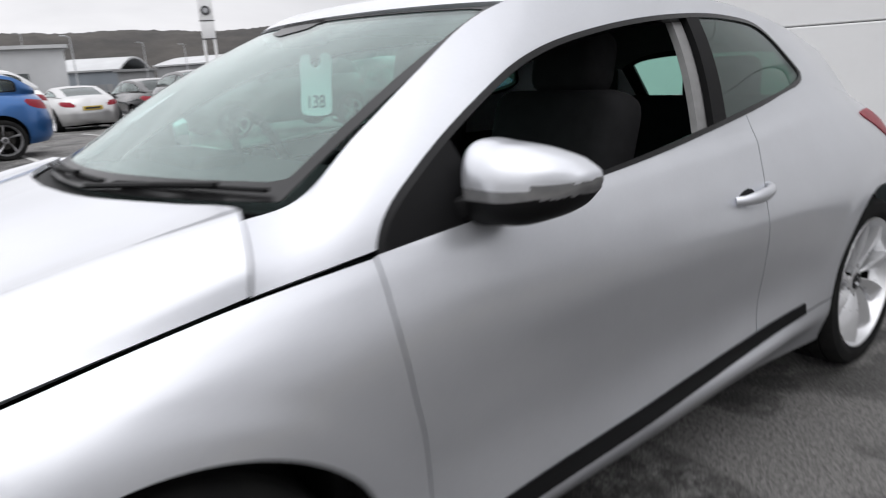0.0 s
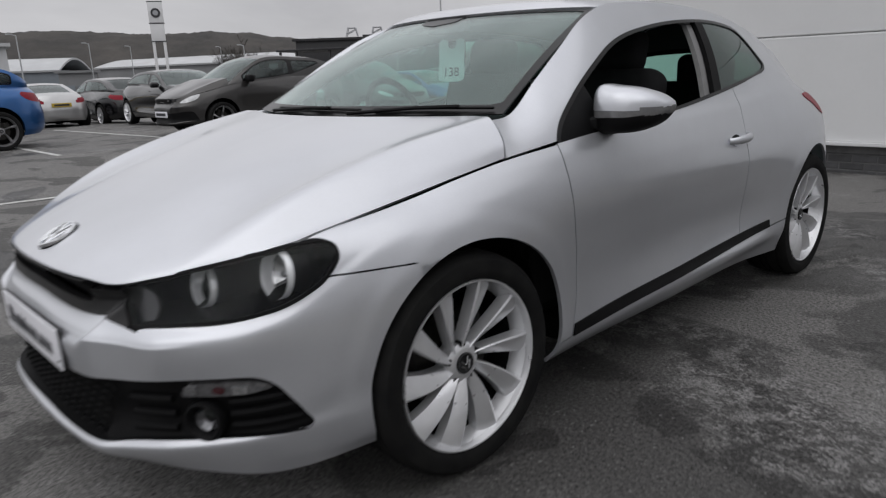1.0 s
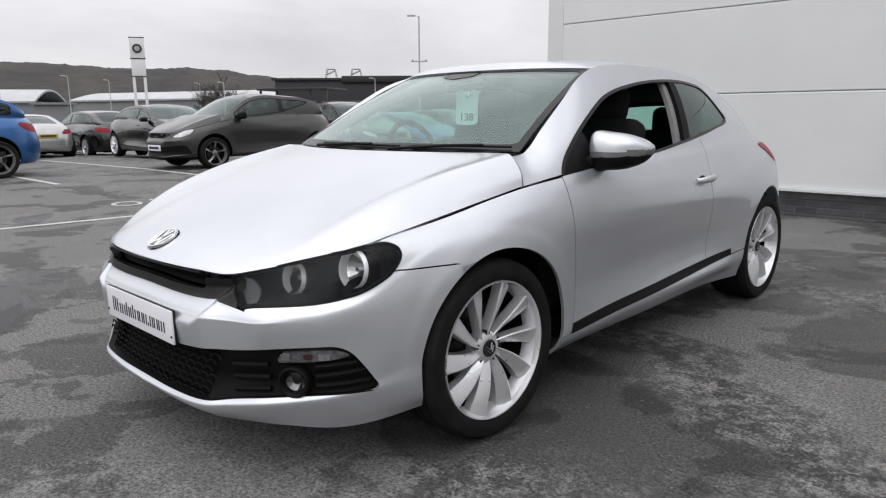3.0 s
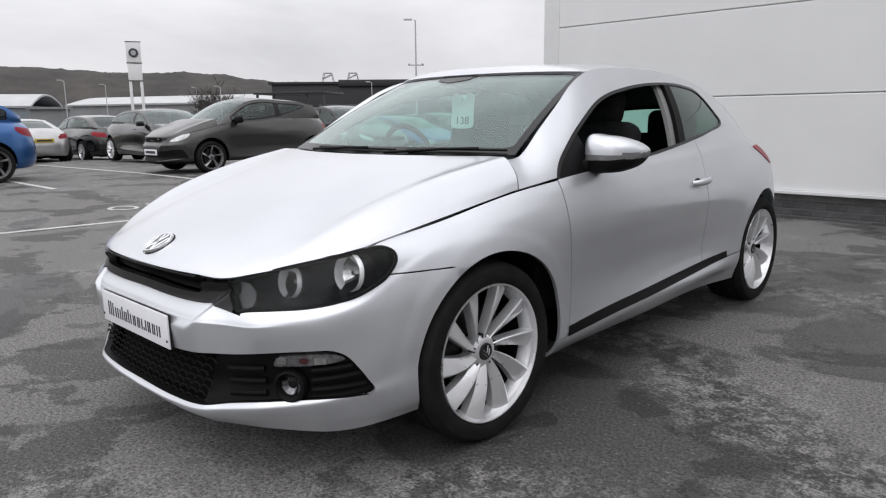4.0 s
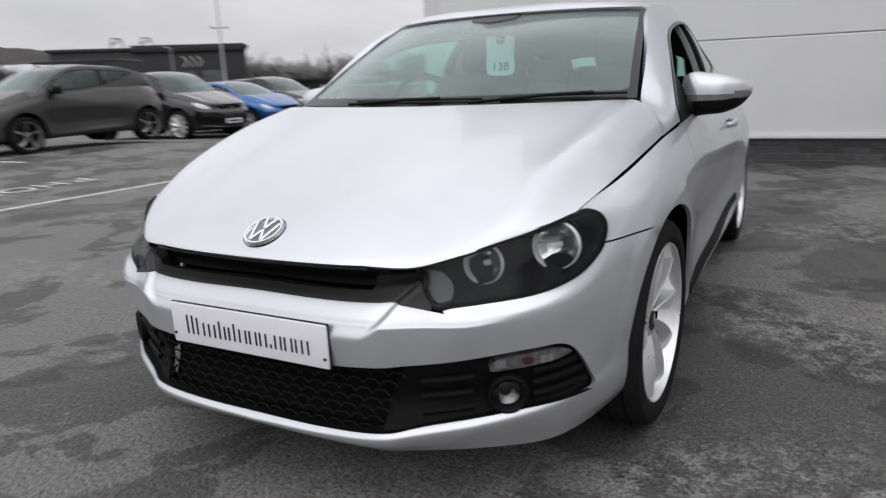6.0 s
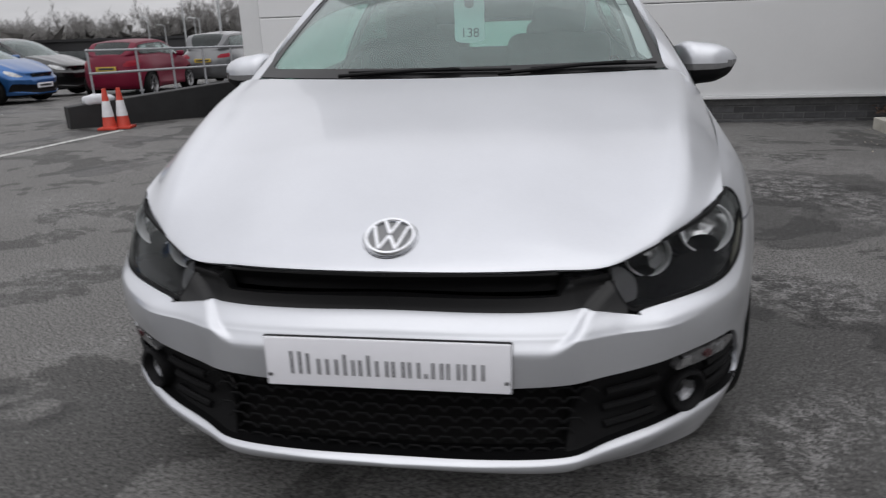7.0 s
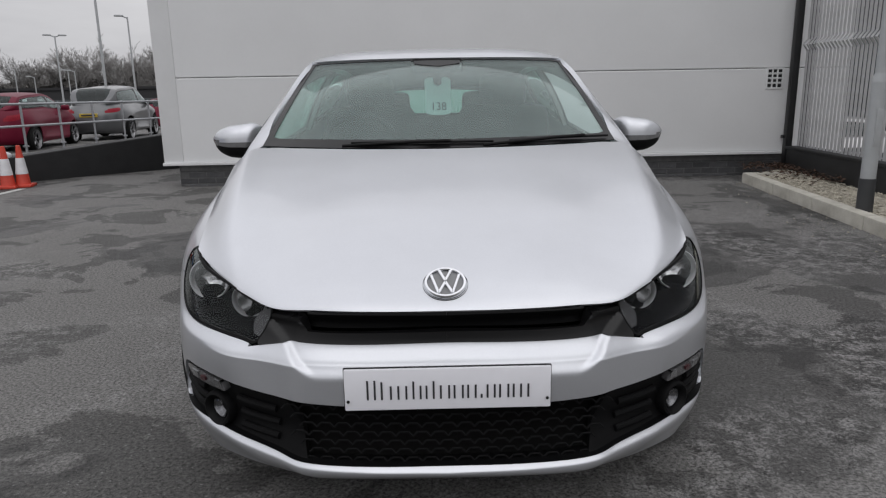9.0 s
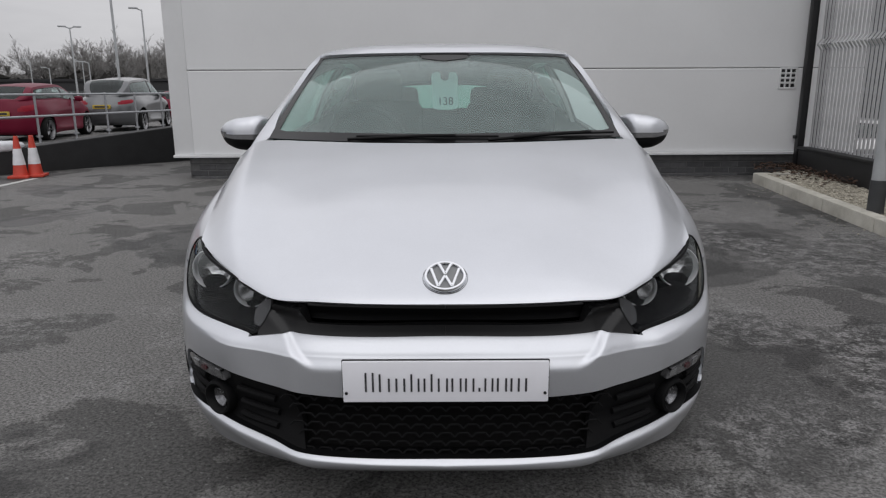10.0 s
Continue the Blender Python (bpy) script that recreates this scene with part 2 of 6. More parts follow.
def cut(P, fields):
    """The part of the grid P (nu, nv, 3) in which every field (nu, nv) is above zero, with clean cut edges."""
    nu, nv = P.shape[:2]
    F = np.stack(fields, -1) if fields else np.ones((nu, nv, 1))
    pos = F > 0
    inside = pos.all(-1)
    q_in = inside[:-1, :-1] & inside[1:, :-1] & inside[1:, 1:] & inside[:-1, 1:]
    some = (pos[:-1, :-1] | pos[1:, :-1] | pos[1:, 1:] | pos[:-1, 1:]).all(-1)
    verts, faces, index = [], [], {}

    def vid(p):
        key = (round(p[0], 5), round(p[1], 5), round(p[2], 5))
        if key not in index:
            index[key] = len(verts)
            verts.append(p)
        return index[key]

    for i, j in np.argwhere(some):
        cs = ((i, j), (i + 1, j), (i + 1, j + 1), (i, j + 1))
        poly = [np.concatenate([P[c], F[c]]) for c in cs]
        if not q_in[i, j]:
            for k in range(3, 3 + F.shape[-1]):
                res = []
                for a, b in zip(poly, poly[1:] + poly[:1]):
                    if a[k] > 0:
                        res.append(a)
                    if (a[k] > 0) != (b[k] > 0):
                        res.append(a + (b - a) * (a[k] / (a[k] - b[k])))
                poly = res
                if len(poly) < 3:
                    break
        if len(poly) < 3:
            continue
        ids = []
        for p in poly:
            v = vid(p[:3])
            if v not in ids:
                ids.append(v)
        if len(ids) > 2:
            faces.append(tuple(ids))
    return np.array(verts).reshape(-1, 3), faces


def thick(vf, depth, centre=None, out=0.0):
    """Gives a sheet the thickness depth, inwards; out: first lifts it outwards by so much."""
    V, faces = np.asarray(vf[0], float), vf[1]
    N = np.zeros_like(V)
    for f in faces:
        p = V[list(f)]
        n = np.cross(p[1] - p[0], p[-1] - p[0])
        if len(f) > 3:
            n = n + np.cross(p[2] - p[1], p[0] - p[1]) * 0 + np.cross(p[3] - p[2], p[1] - p[2])
        for v in f:
            N[v] += n
    N /= np.maximum(np.linalg.norm(N, axis=1, keepdims=True), 1e-9)
    c = np.array(centre if centre is not None else (0, 1.2, 0.55))
    if ((V - c) * N).sum() < 0:
        N, faces = -N, [f[::-1] for f in faces]
    V = V + N * out
    n0 = len(V)
    edges = {}
    for f in faces:
        for a, b in zip(f, f[1:] + f[:1]):
            edges[(a, b)] = edges.get((a, b), 0) + 1
    rim = [(a, b) for a, b in edges if (b, a) not in edges]
    inner = V - N * depth
    fs = list(faces) + [tuple(n0 + v for v in f[::-1]) for f in faces] + [(b, a, n0 + a, n0 + b) for a, b in rim]
    return np.concatenate([V, inner]), fs


def mirrored(vf):
    V = np.array(vf[0], float)
    V[:, 0] *= -1
    return V, [tuple(f[::-1]) for f in vf[1]]


def smooth_loop(pts, n=160):
    p = np.array(list(pts) + [pts[0]], float)
    d = np.concatenate([[0], np.cumsum(np.maximum(np.linalg.norm(np.diff(p, axis=0), axis=1), 1e-6) ** 0.6)])
    k = len(p)
    ext = np.concatenate([p[-4:-1], p, p[1:4]])
    dd = np.concatenate([d[-4:-1] - d[-1], d, d[1:4] + d[-1]])
    return hermite(dd, ext, np.linspace(0, d[-1], n, endpoint=False))


def inside_loop(loop, u, v):
    """Signed distance to a closed loop in the plane: above zero inside."""
    L = np.asarray(loop, float)
    a, b = L, np.roll(L, -1, axis=0)
    q = np.stack([u.ravel(), v.ravel()], 1)
    best = np.full(len(q), 1e9)
    cross = np.zeros(len(q), bool)
    for p0, p1 in zip(a, b):
        d = p1 - p0
        t = np.clip(((q - p0) @ d) / max(d @ d, 1e-12), 0, 1)
        best = np.minimum(best, ((q - p0 - t[:, None] * d) ** 2).sum(1))
        c = (p0[1] > q[:, 1]) != (p1[1] > q[:, 1])
        with np.errstate(divide="ignore", invalid="ignore"):
            xx = p0[0] + (q[:, 1] - p0[1]) * d[0] / (d[1] if d[1] else 1e-12)
        cross ^= c & (q[:, 0] < xx)
    return (np.sqrt(best) * np.where(cross, 1, -1)).reshape(u.shape)


def text_mesh(name, body, size, mat, parent, m, depth=0.001, align="CENTER", label=""):
    cu = bpy.data.curves.new(name, "FONT")
    cu.body, cu.size, cu.extrude, cu.align_x, cu.align_y = body, size, depth, align, "CENTER"
    tmp = new(name + "_curve", cu)
    me = bpy.data.meshes.new_from_object(tmp.evaluated_get(bpy.context.evaluated_depsgraph_get()))
    bpy.data.objects.remove(tmp)
    me.materials.clear()
    me.materials.append(mat)
    ob = place(new(name, me), parent)
    ob.matrix_local = m
    return tagged(ob, label)
def hermite(xs, ys, x):
    """Smooth curve through the knots (xs, ys), evaluated at x."""
    xs, ys, x = np.asarray(xs, float), np.asarray(ys, float), np.asarray(x, float)
    h = np.diff(xs)
    dl = np.diff(ys, axis=0) / (h if ys.ndim == 1 else h.reshape((-1,) + (1,) * (ys.ndim - 1)))
    m = np.empty_like(ys)
    m[0], m[-1] = dl[0], dl[-1]
    hh = h if ys.ndim == 1 else h.reshape((-1,) + (1,) * (ys.ndim - 1))
    m[1:-1] = (dl[:-1] * hh[1:] + dl[1:] * hh[:-1]) / (hh[1:] + hh[:-1])
    i = np.clip(np.searchsorted(xs, x) - 1, 0, len(xs) - 2)
    t = (x - xs[i]) / h[i]
    if ys.ndim > 1:
        t = t.reshape(t.shape + (1,) * (ys.ndim - 1))
        hi = h[i].reshape(h[i].shape + (1,) * (ys.ndim - 1))
    else:
        hi = h[i]
    t2, t3 = t * t, t * t * t
    return (2 * t3 - 3 * t2 + 1) * ys[i] + (t3 - 2 * t2 + t) * hi * m[i] + (3 * t2 - 2 * t3) * ys[i + 1] + (t3 - t2) * hi * m[i + 1]


# plan outline of the body's flank, from the middle of the nose round to the middle of the tail
PLAN = [(0, -.917), (.20, -.913), (.37, -.893), (.46, -.842), (.60, -.752), (.72, -.640), (.788, -.52), (.840, -.36), (.882, -.18), (.902, .05),
        (.905, .45), (.90, 1.2), (.90, 1.75), (.900, 2.4), (.872, 2.70), (.81, 2.95), (.70, 3.15), (.50, 3.315), (.25, 3.385), (0, 3.39)]
_t = np.arange(len(PLAN), dtype=float)
_q = np.linspace(0, len(PLAN) - 1, 1500)
_xy = hermite(_t, np.array(PLAN, float), _q)
_s = np.concatenate([[0], np.cumsum(np.linalg.norm(np.diff(_xy, axis=0), axis=1))])


def outline(s):
    x, y = np.interp(s, _s, _xy[:, 0]), np.interp(s, _s, _xy[:, 1])
    e = 0.01
    dx = np.interp(s + e, _s, _xy[:, 0]) - np.interp(s - e, _s, _xy[:, 0])
    dy = np.interp(s + e, _s, _xy[:, 1]) - np.interp(s - e, _s, _xy[:, 1])
    dx = np.where(s < e, 1.0, dx); dy = np.where(s < e, 0.0, dy)
    n = np.hypot(dx, dy)
    return x, y, dy / n, -dx / n


def s_at_y(y):
    return float(np.interp(y, _xy[:1250, 1][np.argsort(_xy[:1250, 1])], _s[:1250][np.argsort(_xy[:1250, 1])]))


# flank profiles: height and how far the skin lies inside the plan outline
PROFILES = []


def profile(s, *knots):
    PROFILES.append((s, np.array(knots, float)))


profile(0.0, (.178, .08), (.208, .026), (.232, .0), (.258, .018), (.34, .05), (.425, .026), (.525, .008), (.555, .012), (.600, .044), (.692, .040))
profile(.38, (.178, .075), (.210, .024), (.242, .0), (.268, .014), (.345, .040), (.43, .016), (.530, .002), (.555, .007), (.60, .040), (.688, .058))
profile(.66, (.178, .060), (.222, .030), (.275, .0), (.302, .012), (.35, .02), (.43, .006), (.535, .0), (.565, .006), (.63, .040), (.722, .078))
profile(.90, (.172, .050), (.23, .022), (.300, .0), (.330, .004), (.39, .0), (.47, -.003), (.56, .005), (.64, .022), (.70, .044), (.755, .078))
profile(s_at_y(-.2), (.205, .04), (.25, .01), (.32, 0), (.42, -.004), (.52, -.006), (.62, -.003), (.69, .008), (.745, .030), (.788, .066), (.812, .100))
profile(s_at_y(.19), (.205, .05), (.25, .02), (.33, .01), (.45, .0), (.56, -.004), (.66, -.002), (.74, .008), (.80, .025), (.85, .053), (.888, .082))
profile(s_at_y(.45), (.210, .06), (.25, .03), (.30, .018), (.38, .022), (.50, .025), (.62, .016), (.72, .008), (.80, .018), (.87, .042), (.918, .066))
profile(s_at_y(1.2), (.215, .06), (.255, .03), (.315, .001), (.375, .024), (.49, .041), (.62, .023), (.73, .008), (.82, .027), (.895, .062), (.962, .10))
profile(s_at_y(1.75), (.225, .06), (.265, .035), (.325, .0), (.385, .022), (.49, .037), (.62, .019), (.73, .011), (.82, .043), (.91, .088), (1.014, .142))
profile(s_at_y(2.4), (.20, .05), (.27, .03), (.34, .015), (.42, .0), (.52, -.008), (.64, -.010), (.75, .006), (.86, .048), (.97, .115), (1.085, .200))
profile(s_at_y(2.9), (.22, .07), (.30, .03), (.38, .01), (.46, 0), (.55, -.005), (.66, .0), (.77, .014), (.86, .040), (.94, .098), (1.01, .185))
profile(float(_s[-1]), (.25, .1), (.30, .03), (.38, 0), (.46, 0), (.55, 0), (.65, .02), (.75, .06), (.85, .10), (.92, .13), (.98, .16))
_ps = np.array([p[0] for p in PROFILES])
_pk = np.stack([p[1] for p in PROFILES])


def skin(s, v):
    """The flank's point at arc length s and share v of its height: arrays in, (n, 3) out."""
    s, v = np.asarray(s, float), np.asarray(v, float)
    k = hermite(_ps, _pk, s.ravel())
    kn = np.arange(k.shape[1], dtype=float)
    out = np.empty((s.size, 2))
    vv = v.ravel() * (k.shape[1] - 1)
    i = np.clip(vv.astype(int), 0, k.shape[1] - 2)
    r = np.arange(s.size)
    t = (vv - i)[:, None]
    a, b = k[r, i], k[r, i + 1]
    ma = np.where((i > 0)[:, None], (b - k[r, np.maximum(i - 1, 0)]) / 2, b - a)
    mb = np.where((i < k.shape[1] - 2)[:, None], (k[r, np.minimum(i + 2, k.shape[1] - 1)] - a) / 2, b - a)
    t2, t3 = t * t, t ** 3
    out = (2 * t3 - 3 * t2 + 1) * a + (t3 - 2 * t2 + t) * ma + (3 * t2 - 2 * t3) * b + (t3 - t2) * mb
    x, y, nx, ny = outline(s.ravel())
    p = np.stack([x - nx * out[:, 1], y - ny * out[:, 1], out[:, 0]], 1)
    return p.reshape(s.shape + (3,))

# ---- the silver hatchback ----
HUB_F, HUB_R = (0.0, 0.322), (2.578, 0.322)
ARCH_F, ARCH_R, ARCH_RAD = (0.008, 0.350), (2.552, 0.352), {0: .353, 1: .368}
hero = thing("hatchback_car", "silver three-door hatchback with a lowered side window, parked on worn asphalt", "car")

sv = np.concatenate([np.linspace(0, 1.2, 260, endpoint=False), np.linspace(1.2, float(_s[-1]) - 1e-4, 230)])
NS, NV = len(sv), 100
vv = np.linspace(0, 1, NV)
SS, VV = np.meshgrid(sv, vv, indexing="ij")
BODY = skin(SS, VV)
# the bumper's bar stands back between the lamps, with a chamfered step at each end
BX, BY, BZ = BODY[..., 0], BODY[..., 1], BODY[..., 2]


def ramp(x, a, b):
    t = np.clip((x - a) / (b - a), 0, 1)
    return t * t * (3 - 2 * t)


step_in = 0.021 * (1 - ramp(SS - .36 - (BZ - .535) * 1.35, -.014, .020)) * ramp(BZ, .512, .550) * (1 - ramp(BZ, .64, .67))
BODY[..., 1] += step_in
# flared lips round the wheel openings
for k, (cy, cz) in enumerate((ARCH_F, ARCH_R)):
    dist = np.hypot(BY - cy, BZ - cz) - ARCH_RAD[k]
    BODY[..., 0] += 0.0035 * (1 - ramp(dist, .035, .085)) * ramp(SS, .9, 1.1) * ramp(BZ, .2, .30)
# shelf of the bumper below the lamps
edge_z = hermite([.50, .583, .679, .775, .858, .935, .996, 1.05, 5], [.584, .588, .595, .602, .612, .626, .648, .677, .70], SS)
shelf = .016 * ramp(edge_z - BZ, .0, .030) * (1 - ramp(edge_z - BZ, .034, .17)) * ramp(SS, .50, .62) * (1 - .75 * ramp(SS, .80, 1.06)) * (1 - ramp(SS, 1.08, 1.25))
_, _, nrm_x, nrm_y = outline(SS.ravel())
BODY[..., 0] += nrm_x.reshape(SS.shape) * shelf
BODY[..., 1] += nrm_y.reshape(SS.shape) * shelf
# shoulder crease below the windows
crease_z = np.interp(BY, [-.1, .577, 1.109, 1.708, 2.42, 3.0], [.90, .915, .926, .938, 1.0, 1.0])
crest = np.where(BZ > crease_z, 1 - ramp(BZ - crease_z, 0, .045), 1 - ramp(crease_z - BZ, -.02, .20))
BODY[..., 0] += .007 * crest * ramp(BY, .1, .6) * (1 - ramp(BY, 1.9, 2.5)) * (BX > .5)
in_arch_f = np.hypot(BY - ARCH_F[0], BZ - ARCH_F[1]) - ARCH_RAD[0]
in_arch_r = np.hypot(BY - ARCH_R[0], BZ - ARCH_R[1]) - ARCH_RAD[1]
in_arch_f = np.where(BX > .5, in_arch_f, 1.0)
in_arch_r = np.where(BX > .5, in_arch_r, 1.0)
GAP = 0.0022

LAMP = smooth_loop([(.503, .680), (.586, .696), (.688, .719), (.817, .740), (.929, .753), (.993, .760), (1.057, .759), (1.086, .744), (1.089, .723), (1.047, .675),
                    (.996, .648), (.935, .626), (.858, .612), (.775, .602), (.679, .595), (.583, .588), (.540, .584), (.520, .612), (.506, .648)])
INTAKE = smooth_loop([(-.7, .436), (-.3, .436), (.25, .436), (.34, .442), (.43, .448), (.52, .453), (.64, .466), (.769, .474), (.849, .472), (.890, .453), (.925, .411),
                      (.962, .356), (.980, .325), (.968, .311), (.93, .309), (.855, .310), (.762, .307), (.666, .299), (.567, .288), (.50, .278), (.43, .265), (.36, .259),
                      (.25, .254), (-.3, .252), (-.7, .252)], 240)
in_lamp = inside_loop(LAMP, SS, BZ)
in_intake = inside_loop(INTAKE, SS, BZ)
# lower edge of the upper grille's black surround, rising to the hood at the lamps
GR_LOW = hermite([0, .30, .39, .44, .48, .53, 5], [.596, .594, .597, .598, .590, .580, .580], SS)
above_gr = np.where(SS < .56, BZ - GR_LOW, -1.0)
in_grille = np.minimum(np.minimum(above_gr, .530 - SS + 0 * BZ), np.minimum(-in_lamp, np.where(SS > .36, .668 - BZ, 1.0)))
# joints
SEAM = hermite([-.42, -.36, -.28, -.20], [.680, .680, .680, .680], np.clip(BY, -.42, -.20))
below_seam = SEAM - BZ
door_front = hermite([.15, .31, .42, .55, .70, .80, .90, 1.2], [.42, .430, .456, .452, .418, .402, .400, .39], np.clip(BZ, .15, 1.2))
door_rear = hermite([.15, .39, .51, .63, .77, .88, .99, 1.05], [1.70, 1.70, 1.722, 1.715, 1.710, 1.760, 1.805, 1.81], np.clip(BZ, .15, 1.05))
strip_top = .328 + (BY - .43) * .055
strip_bot = .286 + (BY - .43) * .058


def body_part(name, fields, mat, label="", depth=0.012, lift=0.0, both=True, parent=None):
    vf = cut(BODY, fields)
    t = thick(vf, depth, out=lift)
    a = part(name, t, mat, parent or hero, label)
    b = part(name, mirrored(t), mat, parent or hero, label) if both else None
    return a, b


# front bumper: everything ahead of the arch below lamps and grille
body_part("front_bumper", [-in_lamp - GAP, -in_intake - .001, np.where(SS < .56, GR_LOW - BZ, 1.0), below_seam - GAP,
                           in_arch_f, -.10 - BY, np.where(SS < 1.0, .664 - BZ, 1.0)], SILVER, "silver painted front bumper")
# fender
body_part("front_fender", [-in_lamp - GAP, np.maximum(-below_seam - GAP, BY + .19), in_arch_f, .992 - VV, door_front - GAP - BY, BY + .60,
                           np.where(BY < 0, BZ - .50, BZ - .19), np.where(BY > .2, BZ - strip_bot, 1.0) - .002], SILVER)
body_part("sill", [strip_bot - GAP - BZ, BY - .2, 2.25 - BY, in_arch_f, in_arch_r], SILVER)
body_part("sill_strip", [BZ - strip_bot, strip_top - BZ, BY - door_front - .005, 2.0 - BY, in_arch_r], BLACK_PLASTIC, "black plastic rubbing strip", depth=.02, lift=.006)
door_r, door_l = body_part("door", [BY - door_front - GAP, door_rear - GAP - BY, BZ - strip_bot - .004], SILVER)
body_part("rear_quarter", [BY - door_rear - GAP, in_arch_r, 2.98 - BY, BZ - strip_bot - .004], SILVER)
TAIL = smooth_loop([(2.62, .958), (2.72, .966), (2.82, .955), (2.875, .915), (2.865, .852), (2.80, .862), (2.70, .915)])
tail_field = inside_loop(TAIL, BY, BZ)
body_part("tail_light", [tail_field, BX - .3], RED_LENS, "red tail lamp", depth=.03, lift=.004)
body_part("rear_bumper", [BY - 2.98 - GAP, .66 - BZ, in_arch_r], SILVER)
body_part("tailgate", [BY - 2.98 - GAP, BZ - .66 - GAP, np.where(BX > .3, -tail_field - .002, 1.0)], SILVER)

# upper grille: black surround with a slot and slats
slot = np.minimum(np.minimum(BZ - GR_LOW - .032, .682 - BZ), .375 + (BZ - .637) * .8 - SS)
body_part("grille_surround", [in_grille, -slot], SATIN_BLACK, "satin black grille surround", depth=.03, lift=.004)
gb = cut(BODY, [slot])
gb[0][:, 1] += .045
part("grille_backing", thick(gb, .01), BLACK_PLASTIC, hero)
part("grille_backing", mirrored(thick(gb, .01)), BLACK_PLASTIC, hero)

# lower intake: black insert, honeycomb, side blades
cen = .452 - (.443 - BZ) * .37 - SS
ins = cut(BODY, [in_intake + .006, -cen])
P2 = np.array(ins[0]); P2[:, 1] += .022; P2[:, 0] *= .985
tins = thick((P2, ins[1]), .015)
part("intake_insert", tins, BLACK_PLASTIC, hero, "black plastic bumper insert")
part("intake_insert", mirrored(tins), BLACK_PLASTIC, hero, "black plastic bumper insert")
back = cut(BODY, [in_intake + .006, cen + .01])
Pb = np.array(back[0]); Pb[:, 1] += .075
tb = thick((Pb, back[1]), .01)
part("intake_backing", tb, UNDER, hero)
part("intake_backing", mirrored(tb), UNDER, hero)
# rim wall of the opening
rimv = []


def on_skin(s, z):
    """The point of the flank at arc length s and height z."""
    ss = np.full(120, float(s))
    p = skin(ss, np.linspace(0, 1, 120))
    i = int(np.clip(np.searchsorted(p[:, 2], z), 1, 119))
    t = (z - p[i - 1, 2]) / max(p[i, 2] - p[i - 1, 2], 1e-6)
    return p[i - 1] + (p[i] - p[i - 1]) * t


start = int(np.argmin([abs(p[0]) + (0 if p[1] > .36 else 9) for p in INTAKE]))
order = [INTAKE[(start + k) % len(INTAKE)] for k in range(len(INTAKE))]
order = [(0.0, .436)] + [p for p in order if p[0] > 0.0] + [(0.0, .252)]
for s_, z_ in order:
    p = on_skin(s_, z_)
    rimv += [p, p + np.array([-.012 * min(1, s_ * 2), .07, 0])]
rimf = [(2 * i, 2 * i + 2, 2 * i + 3, 2 * i + 1) for i in range(len(order) - 1)]
part("intake_rim", (np.array(rimv), rimf), BLACK_PLASTIC, hero)
part("intake_rim", mirrored((np.array(rimv), rimf)), BLACK_PLASTIC, hero)
# honeycomb mesh: rows of slim hexagon bars
bm = bmesh.new()
hw, hh = .046, .030
for r in range(8):
    z0 = .250 + r * hh * .9
    for c in range(-11, 12):
        x0 = c * hw + (hw / 2 if r % 2 else 0)
        lim = .452 - (.443 - z0) * .37 - .012
        if abs(x0) > lim or z0 > .425:
            continue
        yy = lambda x: -.872 + .22 * abs(x) ** 2.2
        pts = [(x0 - hw / 2, z0), (x0 - hw / 4, z0 + hh * .45), (x0 + hw / 4, z0 + hh * .45), (x0 + hw / 2, z0)]
        for (xa, za), (xb, zb) in zip(pts, pts[1:]):
            rod(bm, (xa, yy(xa), za), (xb, yy(xb), zb), .0032, n=5, caps=False)
part("honeycomb_mesh", bm, MATS["mesh_black"] if "mesh_black" in MATS else material("mesh_black", (.006, .006, .0065), .7, spec=.14), hero, "black honeycomb intake mesh")


def ribbon(ss_, zs_, inset, r, n=8):
    pts = []
    for s_, z_ in zip(ss_, zs_):
        p = on_skin(s_, z_)
        _, _, nx, ny = outline(np.array([s_]))
        pts.append((p[0] - nx[0] * inset, p[1] - ny[0] * inset, p[2]))
    return tube(pts, r, n, 1.3)


